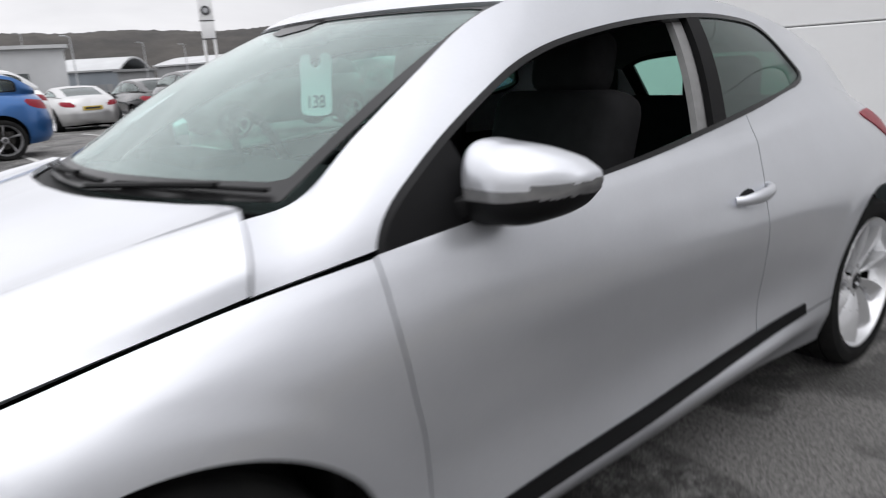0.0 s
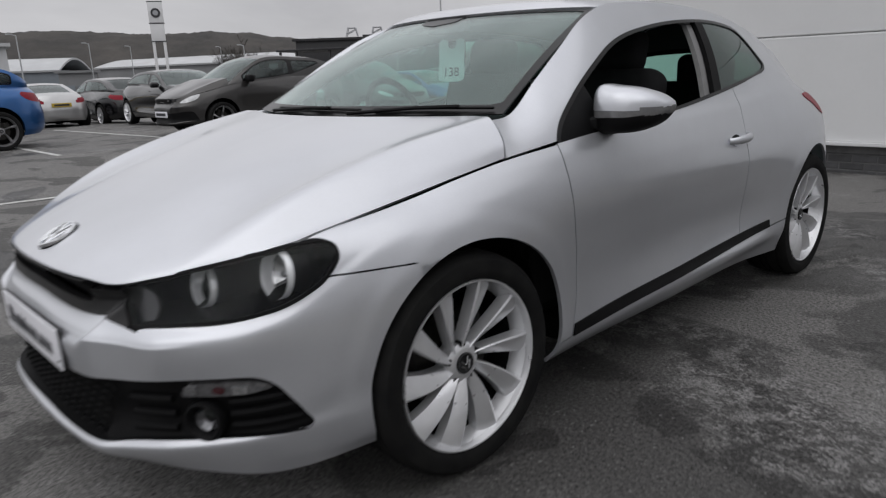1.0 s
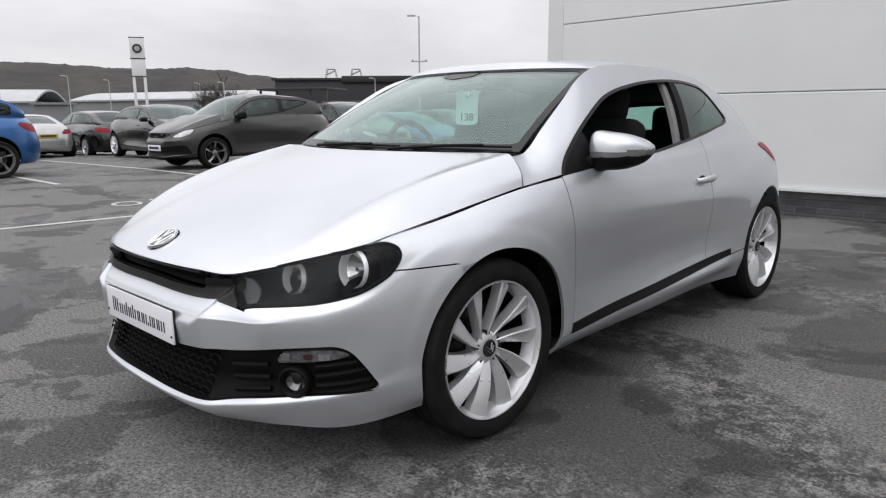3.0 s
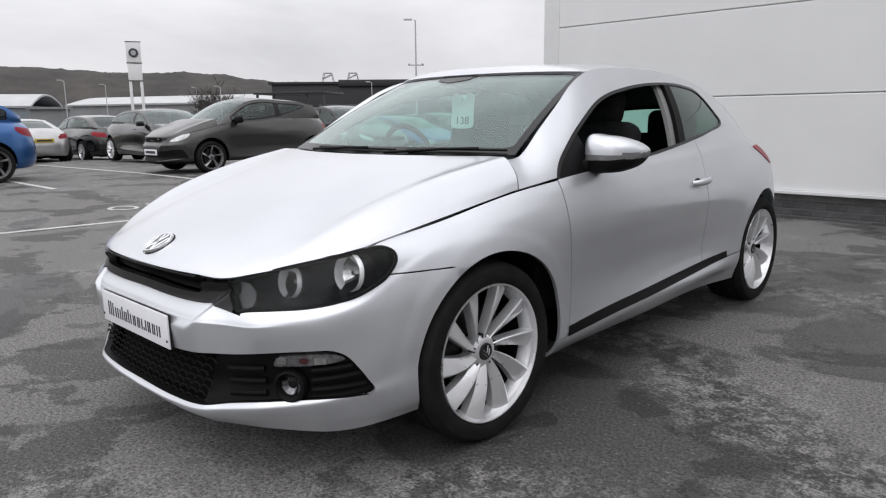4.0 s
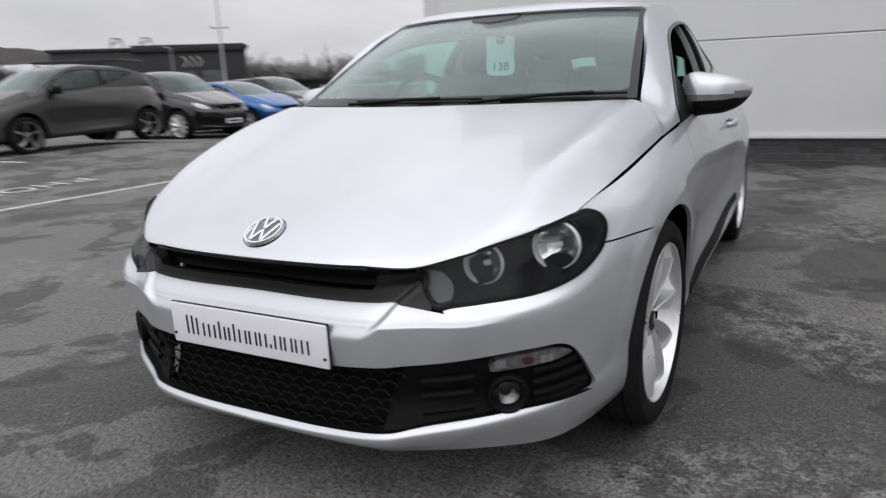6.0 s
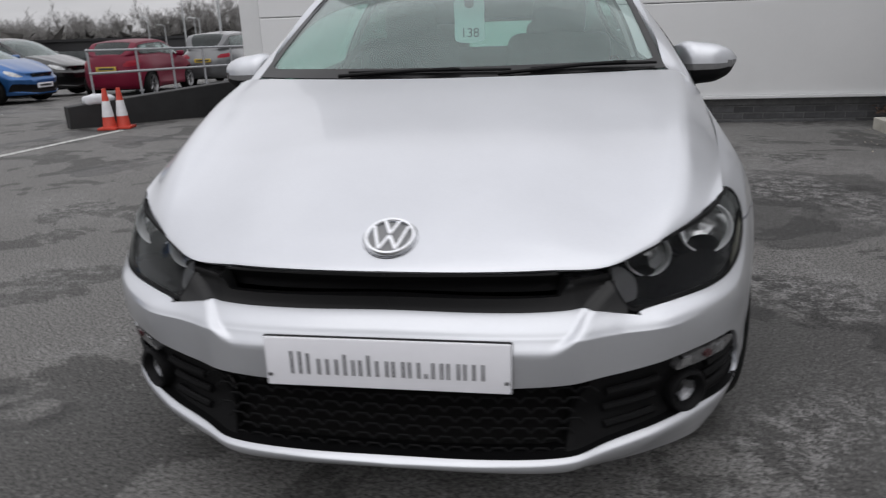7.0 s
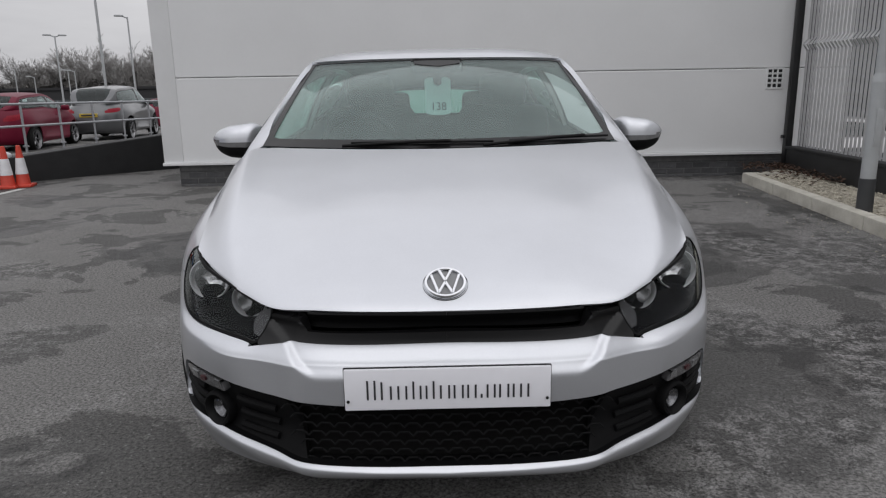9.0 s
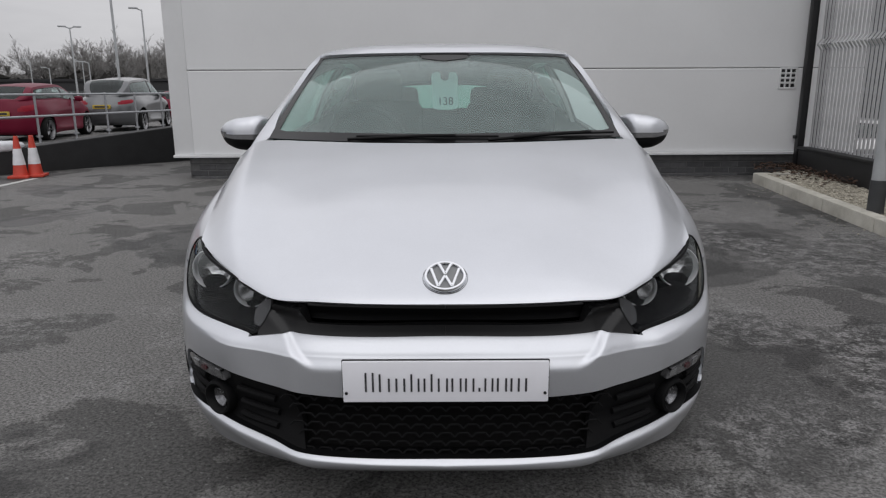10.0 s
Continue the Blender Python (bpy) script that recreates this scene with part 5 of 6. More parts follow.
for z0, z1 in zip(edges_, edges_[1:]):
    part("panel", ribbed(.22, W_LEN, z0 + .0035, z1 - .0035), CLAD, wall, sharp=12)
bm = bmesh.new()
box(bm, (W_LEN - .1, .30, W_TOP - .2), at(W_LEN / 2 + .1, .16, W_TOP / 2 + .1), 0)
part("wall_core", bm, MORTAR, wall, smooth=False)
bm = bmesh.new()
box(bm, (.245, .10, W_TOP - W_BOT), at(.097, -.012, (W_TOP + W_BOT) / 2), .012)
box(bm, (.10, 6.0, W_TOP - W_BOT), at(.025, 3.05, (W_TOP + W_BOT) / 2), .008)
part("corner_trim", bm, TRIM, wall)
bm = bmesh.new()
box(bm, (W_LEN + .03, .13, .035), at(W_LEN / 2 - .018, -.035, W_BOT - .012), .006)
part("drip_flashing", bm, TRIM, wall)
side = part("side_wall", boxes(((.30, 6.0, W_TOP - .4), at(.25, 3.3, W_TOP / 2), 0)), CLAD, wall, smooth=False)
part("plinth", boxes(((W_LEN - .1, .10, W_BOT), at(W_LEN / 2 + .12, .072, W_BOT / 2 - .01), 0), ((.10, 6, W_BOT), at(.17, 3.05, W_BOT / 2 - .01), 0)), MORTAR, wall, smooth=False)
vent = thing("wall_vent", "grey louvred wall vent grille on white cladding", "vent", WM @ at(7.70, -.062, 1.225))
part("frame", boxes(((.20, .02, .02), at(0, 0, .12), .003), ((.20, .02, .02), at(0, 0, -.12), .003), ((.02, .02, .26), at(-.10, 0, 0), .003), ((.02, .02, .26), at(.10, 0, 0), .003)), TRIM, vent)
part("backing", boxes(((.19, .008, .24), at(0, .006, 0), 0)), DARK_PLASTIC, vent, smooth=False)
for k in range(3):
    part("slat", boxes(((.19, .014, .022), Matrix.Translation((0, 0, -.055 + .058 * k)) @ pose(0, 0, 0, 30, 0, 0), .002)), TRIM, vent)
for k in range(2):
    part("mullion", boxes(((.018, .016, .22), at(-.032 + .064 * k, 0, 0), .002)), TRIM, vent)

# downpipe at the fence
dp = thing("downpipe", "black square downpipe against white cladding", "pipe", WM @ at(7.90, -.14, 0))
part("pipe", boxes(((.085, .085, 7.0), at(0, 0, 3.5), .012)), PIPE, dp)
for z_ in (.5, 2.4, 4.3):
    part("bracket", boxes(((.13, .06, .04), at(0, .03, z_), .005)), PIPE, dp)

# ---- kerb, gravel bed, fence and post beside the building ----
CONCRETE = material("pale_concrete", (0.56, 0.54, 0.48), 0.85, vary=0.3, scale=6, colour2=(0.42, 0.40, 0.35), grain=.15, grain_scale=90, bump=.3)
GRAVEL = material("pale_gravel", (0.54, 0.50, 0.41), 0.85, per_object=.0, vary=0.55, scale=26, grain=.2, grain_scale=150)
DARK_BRICK = material("dark_rendered_wall", (0.015, 0.015, 0.016), 0.65, vary=0.4, scale=5, bump=.25, grain_scale=60)
GALV = material("galvanised_steel", (0.42, 0.43, 0.45), 0.45, 0.7, vary=0.2, scale=12, rough_vary=.1)
POST_GREY = material("grey_painted_steel", (0.42, 0.435, 0.445), 0.5, vary=0.12, scale=5)
POST_DARK = material("dark_post_sleeve", (0.05, 0.052, 0.055), 0.55, vary=0.2, scale=7)

K0, K1 = Vector((3.72, 5.85)), Vector((2.90, -3.6))
kd = (K1 - K0)
kl = kd.length
kd.normalize()
kn = Vector((-kd.y, kd.x))
kang = math.degrees(math.atan2(kd.y, kd.x))
kerb = thing("kerb", "pale concrete kerb edging a gravel bed", "kerb", kind="structure")
nk = 10
for k in range(nk):
    p = K0 + kd * (kl * (k + .5) / nk)
    o = part("kerb_stone", boxes(((kl / nk - .008, .13, .24), Matrix(), .018)), CONCRETE, kerb)
    o.matrix_local = Matrix.Translation((p.x + kn.x * .065, p.y + kn.y * .065, 0)) @ pose(0, 0, 0, 0, 0, kang)
# short return of the kerb to the wall
o = part("kerb_stone", boxes(((.62, .12, .23), Matrix(), .016)), CONCRETE, kerb)
o.matrix_local = Matrix.Translation((4.07, 5.83, 0)) @ pose(0, 0, 0, 0, 0, W_ANG)

FA_, FB_ = Vector((4.47, 6.30)), Vector((4.16, -3.6))
bed = []
nb = 40
for i in range(nb + 1):
    t = i / nb
    a, b = K0 + (K1 - K0) * t + kn * .12, FA_ + (FB_ - FA_) * t
    for j in range(9):
        q = a + (b - a) * (j / 8)
        bed.append((q.x, q.y, .085 + .02 * noise.noise((q.x * 3, q.y * 3, 0))))
gb_ = part("gravel_bed", (np.array(bed), grid_faces(nb + 1, 9)), GRAVEL, None)
tagged(gb_, "strip of pale yellow gravel", "gravel", kind="structure")
rng = random.Random(5)


def pebbles(n, r0, r1, area, name, mat, label, zf):
    vs, fs = [], []
    for _ in range(n):
        x, y = area(rng)
        r = rng.uniform(r0, r1)
        z = zf(x, y) + r * .3
        b0 = len(vs)
        a0 = rng.uniform(0, 6.28)
        for k in range(5):
            a = a0 + k * 1.2566
            vs.append((x + r * math.cos(a) * rng.uniform(.7, 1.2), y + r * math.sin(a) * rng.uniform(.7, 1.2), z + rng.uniform(-.2, .2) * r))
        vs.append((x, y, z + r * rng.uniform(.4, .8)))
        vs.append((x, y, z - r * .5))
        for k in range(5):
            fs.append((b0 + k, b0 + (k + 1) % 5, b0 + 5))
            fs.append((b0 + (k + 1) % 5, b0 + k, b0 + 6))
    ob = part(name, (np.array(vs), fs), mat, None, smooth=False)
    return tagged(ob, label, "gravel", kind="stuff")


def bed_area(r):
    t, s = r.random() ** 1.6 * .75, r.random()
    a, b = K0 + (K1 - K0) * t + kn * .12, FA_ + (FB_ - FA_) * t
    q = a + (b - a) * s
    return q.x, q.y


pebbles(5200, .007, .020, bed_area, "gravel", GRAVEL, "loose pale gravel stones", lambda x, y: .088)
# brown leaf litter against the fence
LEAF = material("dead_brown_leaves", (0.10, 0.055, 0.035), 0.85, vary=0.6, scale=30)
vs, fs = [], []
for _ in range(420):
    t = rng.random() ** 2 * .16
    q = FA_ + (FB_ - FA_) * t + Vector((-rng.random() ** 2 * .55 - .02, rng.uniform(-.05, .25)))
    z = .10 + rng.random() * .07
    a, l, w = rng.uniform(0, 6.28), rng.uniform(.02, .05), rng.uniform(.008, .018)
    ca, sa = math.cos(a), math.sin(a)
    b0 = len(vs)
    for u_, v_, dz in ((-l, 0, 0), (0, w, .012), (l, 0, rng.uniform(-.01, .03)), (0, -w, .008)):
        vs.append((q.x + u_ * ca - v_ * sa, q.y + u_ * sa + v_ * ca, z + dz))
    fs.append((b0, b0 + 1, b0 + 2, b0 + 3))
tagged(part("leaf_litter", (np.array(vs), fs), LEAF, None, smooth=False), "brown dead leaves and twigs on gravel", "leaves", kind="stuff")
# small pale stones scattered along the kerb on the asphalt
pebbles(140, .004, .011, lambda r: (lambda t: ((K0 + (K1 - K0) * t - kn * (r.random() ** 2 * .5 + .01)).x, (K0 + (K1 - K0) * t - kn * (r.random() ** 2 * .5 + .01)).y))(r.random() * .6), "stray_gravel", GRAVEL,
        "stray stones beside the kerb", lambda x, y: .002)

# low dark wall with steel fence
fd = (FB_ - FA_).normalized()
fang = math.degrees(math.atan2(fd.y, fd.x))
fl = (FB_ - FA_).length
low = thing("fence_wall", "low dark wall under a steel fence", "wall", Matrix.Translation((FA_.x, FA_.y, 0)) @ pose(0, 0, 0, 0, 0, fang), kind="structure")
part("wall_body", boxes(((fl, .22, .36), at(fl / 2, .11, .18), .006)), DARK_BRICK, low)
part("coping", boxes(((fl, .26, .035), at(fl / 2, .11, .372), .008)), DARK_BRICK, low)
fence = thing("steel_fence", "grey vertical wire security fence with folds on a low wall", "fence", Matrix.Translation((FA_.x, FA_.y, .39)) @ pose(0, 0, 0, 0, 0, fang))
bar_bm = bmesh.new()
zz = [0, 1.16, 1.23, 1.30, 2.4, 2.46, 2.52, 3.2]
yy = [0, 0, -.05, 0, 0, -.05, 0, 0]
pts_ = [Vector((0, b_, a_)) for a_, b_ in zip(zz, yy)]
ring = [[bar_bm.verts.new(p + Vector((ox, oy, 0))) for ox, oy in ((-.024, -.003), (.024, -.003), (.024, .003), (-.024, .003))] for p in pts_]
for r_a, r_b in zip(ring, ring[1:]):
    for k in range(4):
        bar_bm.faces.new((r_a[k], r_a[(k + 1) % 4], r_b[(k + 1) % 4], r_b[k]))
bar0 = part("bar", bar_bm, material("grey_fence_coating", (0.50, 0.50, 0.505), 0.5, vary=.2, scale=5), fence, smooth=False)
bar0.matrix_local = at(.06, .11, 0)
nbars = int((fl - .1) / .078)
for k in range(1, nbars):
    o = new("bar", bar0.data)
    o.parent = fence
    o.matrix_local = at(.06 + k * .078, .11, 0)
part("rail", boxes(((fl - .05, .03, .03), at(fl / 2, .11, 3.16), .006)), PIPE, fence)
for k in range(5):
    part("post", boxes(((.06, .06, 3.2), at(.05 + k * 2.35, .17, 1.6), .006)), PIPE, fence)

# lighting post in the gravel bed
lp_ = thing("post", "round grey steel post with a dark sleeve at its foot", "post", at(3.67, 3.33, .06))
bm = bmesh.new()
rod(bm, (0, 0, .0), (0, 0, .32), .066, .065, n=24)
part("sleeve", bm, POST_DARK, lp_)
bm = bmesh.new()
rod(bm, (0, 0, .32), (0, 0, 1.12), .060, n=24)
part("shaft", bm, POST_GREY, lp_)
bm = bmesh.new()
rod(bm, (0, 0, 1.12), (0, 0, 1.19), .060, .044, n=24)
rod(bm, (0, 0, 1.19), (0, 0, 6.5), .044, .036, n=20)
part("mast", bm, POST_GREY, lp_)
part("door_plate", boxes(((.06, .012, .30), at(0, -.058, .75), .004)), POST_GREY, lp_)

# ---- retaining wall, guard rail and cones at the ramp ----
VERGE = material("grey_paving", (0.16, 0.16, 0.155), 0.85, vary=0.3, scale=5, grain=.15, grain_scale=80)
rl = (RW_B - RW_A).length
rang = math.degrees(math.atan2(RW_D.y, RW_D.x))
ret = thing("retaining_wall", "low dark brick retaining wall beside the ramp", "wall", Matrix.Translation((RW_A.x, RW_A.y, 0)) @ pose(0, 0, 0, 0, 0, rang), kind="structure")
bm = bmesh.new()
vs = [(0, -.02, -.05), (rl, -.02, -.05), (rl, .26, -.05), (0, .26, -.05), (0, -.02, .30), (rl, -.02, .72), (rl, .26, .72), (0, .26, .30)]
bv = [bm.verts.new(v) for v in vs]
for f in ((0, 1, 5, 4), (1, 2, 6, 5), (2, 3, 7, 6), (3, 0, 4, 7), (4, 5, 6, 7), (3, 2, 1, 0)):
    bm.faces.new([bv[i] for i in f])
bmesh.ops.bevel(bm, geom=list(bm.edges), offset=.01, segments=1, affect="EDGES")
part("wall_body", bm, DARK_BRICK, ret)
# sloping verge between wall and rail
R0, R1 = Vector((-9.72, 11.15)), Vector((-7.55, 19.55))
vs = []
for i in range(13):
    t = i / 12
    a = RW_A + RW_D * (rl * t) + RW_N * .24
    b = R0 + (R1 - R0) * (.09 + t * .63) + Vector((-.25, 0))
    for j in range(7):
        q = a + (b - a) * (j / 6)
        za = (.295 + .42 * t) * (1 - j / 6) + (height(b.x, b.y) + .03) * (j / 6)
        vs.append((q.x, q.y, za))
tagged(part("verge", thick((np.array(vs), grid_faces(13, 7)), .45, (-7, 11, -40)), VERGE, None), "grey paved verge behind the retaining wall", "pavement", kind="structure")
gr = thing("guard_rail", "galvanised tubular guard rail with two rails", "railing")
rdir = (R1 - R0).normalized()
n_ = 8
pp = [R0 + rdir * (1.105 * k) for k in (.78, *range(2, n_))]
rail_z = lambda p, h: h - .16 - .10 * (p - R0).length / (R1 - R0).length
for p in pp:
    bm = bmesh.new()
    rod(bm, (p.x, p.y, -.3), (p.x, p.y, rail_z(p, 1.15)), .026, n=12)
    rod(bm, (p.x, p.y, .02), (p.x, p.y, .055), .06, n=12)
    part("post", bm, GALV, gr)
for z_ in (.67, 1.15):
    bm = bmesh.new()
    rod(bm, (pp[0].x, pp[0].y, rail_z(pp[0], z_)), (pp[-1].x, pp[-1].y, rail_z(pp[-1], z_)), .026, n=12)
    part("rail", bm, GALV, gr)
for p in pp:
    for z_ in (.67, 1.15):
        bm = bmesh.new()
        bmesh.ops.create_uvsphere(bm, u_segments=10, v_segments=6, radius=.038, matrix=at(p.x, p.y, rail_z(p, z_)))
        part("clamp", bm, GALV, gr)

CONE_O = material("orange_cone_plastic", (0.58, 0.055, 0.03), 0.5, vary=0.25, scale=9, rough_vary=.1)
CONE_W = material("white_reflective_sleeve", (0.72, 0.72, 0.74), 0.4, vary=0.12, scale=14)


def cone(x, y):
    c = thing("traffic_cone", "orange traffic cone with a white sleeve", "cone", Matrix.Translation((x, y, height(x, y))) @ pose(0, 0, 0, 0, 0, 12), "traffic cones")
    part("base", boxes(((.25, .25, .035), at(0, 0, .018), .012)), CONE_O, c)
    part("body", lathe([(.03, .095), (.06, .086), (.54, .026), (.545, .020), (.535, .0)], 28, "z"), CONE_O, c)
    r = lambda z: .086 - (z - .06) * (.060 / .48) + .003
    part("sleeve", lathe([(.17, r(.17) - .004), (.172, r(.172)), (.38, r(.38)), (.382, r(.382) - .004)], 28, "z"), CONE_W, c)


cone(-5.58, 6.57)
cone(-5.45, 6.69)
sk = egg(0, 0, 0, .21, .14, .075, 3.0)
sv_ = np.array([(x * (1 + .12 * noise.noise((x * 9, y * 9, 2))), y, z * (1 + .35 * noise.noise((x * 11, y * 11, 5)))) for x, y, z in sk[0]])
sack = part("sack", (sv_, sk[1]), material("white_plastic_sack", (0.66, 0.67, 0.70), 0.5, vary=.15, scale=9), None)
sack.matrix_world = Matrix.Translation((-5.98, 7.0, .37)) @ pose(0, 0, 0, 0, 0, 40)
tagged(sack, "white plastic sack lying on the retaining wall", "sack")

# ---- parked cars in the lot ----
# the flank, bonnet and lamps follow the same skin as the hatchback, re-proportioned car by car
PAINT = {
    "grey": metallic_paint("dark_grey_car_paint", (0.036, 0.034, 0.033), metal=.5, rough=.3),
    "black": metallic_paint("black_car_paint", (0.006, 0.006, 0.007), metal=.15, rough=.2),
    "blue": metallic_paint("blue_car_paint", (0.022, 0.105, 0.30), metal=.6, rough=.3),
    "red": material("crimson_car_paint", (0.135, 0.004, 0.022), .45, coat=.1, spec=.2, vary=.06, scale=4),
    "silver": metallic_paint("pale_silver_car_paint", (0.50, 0.50, 0.50), metal=.7),
    "white": material("white_car_paint", (0.78, 0.78, 0.78), .3, coat=1.0, vary=.04, scale=4),
    "steel": metallic_paint("steel_grey_car_paint", (0.11, 0.113, 0.118), metal=.6),
}
CAR_GLASS = glass("parked_car_glass", (0.74, 0.80, 0.79), 0.03, 1.5)
REAR_GLASS = glass("dark_rear_glass", (0.30, 0.33, 0.33), 0.03, 1.5)
CAR_LAMP_LOOP = smooth_loop([(.58, .622), (.68, .668), (.80, .712), (.95, .746), (1.04, .752), (1.02, .712), (.94, .664), (.82, .632), (.70, .614)])
cs, cvv = 5, 4
ci = list(range(0, NS - 1, cs)) + [NS - 1]
CB, CSS = BODY[ci][:, ::cvv], SS[ci][:, ::cvv]
CB[-1, :, 0] = 0
if CB.shape[1] * cvv < BODY.shape[1] + cvv - 1:
    CB = np.concatenate([CB, BODY[ci][:, -1:]], 1)
    CSS = np.concatenate([CSS, SS[ci][:, -1:]], 1)
CHOOD = np.concatenate([HOOD[::4, ::4], HOOD[::4, -1:]], 1)
CHOOD = np.concatenate([(CHOOD * np.array([-1, 1, 1]))[:0:-1], CHOOD])


w1 = make_wheel(material("grey_alloy", (0.36, 0.36, 0.37), .35, .6, vary=.3, scale=14), 5, .62)


def vehicle(name, label, colour, m, length=4.3, width=1.78, tall=1.46, wheelbase=2.6, nose=.85, hood=.72, belt=.98, cowl=1.02, clear=.18, wheel=.32,
            roof_y=(.95, 2.3), tail_y=3.2, tail_z=None, booted=False, plate=None, group="parked cars", rail_in=.70, cat="car", wheels=None, drop=.10,
            split=.50, rise=0.0, win_end=.34, mirrors=None):
    ro = length - nose - wheelbase

    def remap(P):
        Q = P.copy()
        Q[..., 0] = P[..., 0] * width / 1.81
        Q[..., 1] = np.interp(P[..., 1], [-.90, 0, 2.578, 3.40], [-nose, 0, wheelbase, wheelbase + ro])
        Q[..., 2] = np.interp(P[..., 2], [.165, .322, .68, .90, 1.0, 1.12], [clear, wheel, hood, belt - .05, cowl, belt + .05])
        return Q

    car = thing(name, label, cat, m, group)
    B = remap(CB)
    y, z, x = B[..., 1], B[..., 2], B[..., 0]
    rad = wheel + .055
    arch = [np.where(x > .4, np.hypot(y - c, z - wheel - .02) - rad, 1.0) for c in (0, wheelbase)]
    il = inside_loop(CAR_LAMP_LOOP, CSS, CB[..., 2])
    ii = inside_loop(INTAKE, CSS, CB[..., 2])
    ig = np.minimum(np.minimum(CB[..., 2] - .598, .672 - CB[..., 2]), .36 + (CB[..., 2] - .62) * 1.2 - CSS)
    chrome_v = np.minimum(.008 - np.abs(CB[..., 2] - .628 - .10 * CSS), .32 - CSS)
    rt = inside_loop(smooth_loop([(2.94, .91), (3.10, .90), (3.28, .87), (3.38, .82), (3.36, .755), (3.20, .75), (3.02, .81)]), CB[..., 1], CB[..., 2])
    rt = np.where(CB[..., 0] > .42, rt, -1.0)
    trim = z - (clear + .055)
    cen = (0, wheelbase / 2, .6)
    paint = PAINT[colour]
    body_f = arch + [-il, -ii, -ig, -rt, trim]
    t = thick(cut(B, body_f), .02, cen)
    part("body_side", t, paint, car)
    part("body_side", mirrored(t), paint, car)
    t = thick(cut(B, arch + [-trim]), .02, cen)
    for v in (t, mirrored(t)):
        part("lower_trim", v, BLACK_PLASTIC, car)
    for nm, fld, mt, lb in (("headlight", il, CAR_LAMP, "clear headlamp"), ("tail_light", rt, RED_LENS, "red tail lamp"), ("air_intake", ii, BLACK_PLASTIC, ""), ("grille", ig, BLACK_PLASTIC, ""), ("grille_bar", chrome_v, CHROME, "bright grille bar")):
        t = thick(cut(B, [fld]), .02, cen, out=.012 if nm == "grille_bar" else .002)
        if len(t[0]):
            part(nm, t, mt, car, lb)
            part(nm, mirrored(t), mt, car, lb)
    hd = remap(CHOOD)
    part("bonnet", thick((hd.reshape(-1, 3), grid_faces(*hd.shape[:2])), .015, (0, 0, 0)), paint, car)
    # greenhouse
    top_edge = B[:, -1]
    yb = np.linspace(top_edge[np.argmin(abs(top_edge[:, 1] - .2)), 1], min(tail_y, wheelbase + ro - .12), 44)
    so = np.argsort(top_edge[:, 1])
    bel = np.stack([np.interp(yb, top_edge[so, 1], top_edge[so, 0]), yb, np.interp(yb, top_edge[so, 1], top_edge[so, 2])], 1)
    tz = tail_z if tail_z else belt + .06
    ry0, ry1 = roof_y
    kx = [yb[0], ry0, (ry0 + ry1) / 2, ry1 - .15, ry1, yb[-1]]
    xr = hermite(kx, [bel[0, 0] * .93, width / 2 * rail_in, width / 2 * rail_in, width / 2 * rail_in * .98, width / 2 * rail_in * .97, width / 2 * .72], yb)
    xr = np.minimum(xr, bel[:, 0] * .985)
    zr = hermite(kx, [bel[0, 2] + .03, tall - .075, tall - .045, tall - .02 - drop * .6, tall - drop, max(tz, bel[-1, 2] + .01)], yb)
    zr = np.maximum(zr, bel[:, 2] + .01)
    rl_ = np.stack([xr, yb, zr], 1)
    tq = np.linspace(0, 1, 14)
    G = bel[:, None] * (1 - tq)[None, :, None] + rl_[:, None] * tq[None, :, None]
    G[..., 0] += np.sin(np.pi * tq)[None] * .02
    TT = tq[None, :] + 0 * G[..., 0]
    hgt = (rl_[:, 2] - bel[:, 2])[:, None] + 0 * TT
    gz = TT * hgt
    mid = wheelbase * split
    win = np.minimum(np.minimum(gz - .035 - rise * np.maximum(G[..., 1] - mid, 0), hgt - gz - .055), np.minimum(G[..., 1] - yb[0] - .32, yb[-1] - win_end - G[..., 1]))
    pil = np.abs(G[..., 1] - mid) - .035
    for sg in (1, -1):
        mm = (lambda v: v) if sg > 0 else mirrored
        part("pillar", mm(thick(cut(G, [-win]), .03, (0, mid, 1.0))), paint, car)
        part("window_frame", mm(thick(cut(G, [win, .02 - np.minimum(win, pil)]), .02, (0, mid, 1.0), out=.002)), GLOSS_BLACK, car)
        part("side_window", mm(thick(cut(G, [win - .02, pil - .02, mid - G[..., 1]]), .004, (0, mid, 1.0))), CAR_GLASS, car)
        part("side_window", mm(thick(cut(G, [win - .02, pil - .02, G[..., 1] - mid]), .004, (0, mid, 1.0))), CAR_GLASS, car)
    wa_ = np.linspace(-1, 1, 17)
    i0, i1 = int(np.argmin(abs(yb - ry0))), int(np.argmin(abs(yb - ry1)))
    rows = []
    for i in range(len(yb)):
        crown = .045 if i0 <= i <= i1 else .03
        rows.append(np.stack([rl_[i, 0] * wa_, yb[i] - .10 * (1 - wa_ ** 2) * (1 if i < i0 else 0), rl_[i, 2] + crown * (1 - np.abs(wa_) ** 2.4)], 1))
    R = np.array(rows)
    part("windscreen", thick((R[:i0 + 1].reshape(-1, 3), grid_faces(i0 + 1, 17)), .01, (0, mid, .6)), CAR_GLASS, car)
    part("roof", thick((R[i0:i1 + 1].reshape(-1, 3), grid_faces(i1 - i0 + 1, 17)), .02, (0, mid, .6)), paint, car)
    nr_ = len(yb) - i1
    part("rear_window", thick((R[i1:, 2:15].reshape(-1, 3), grid_faces(nr_, 13)), .01, (0, mid, .6)), REAR_GLASS, car)
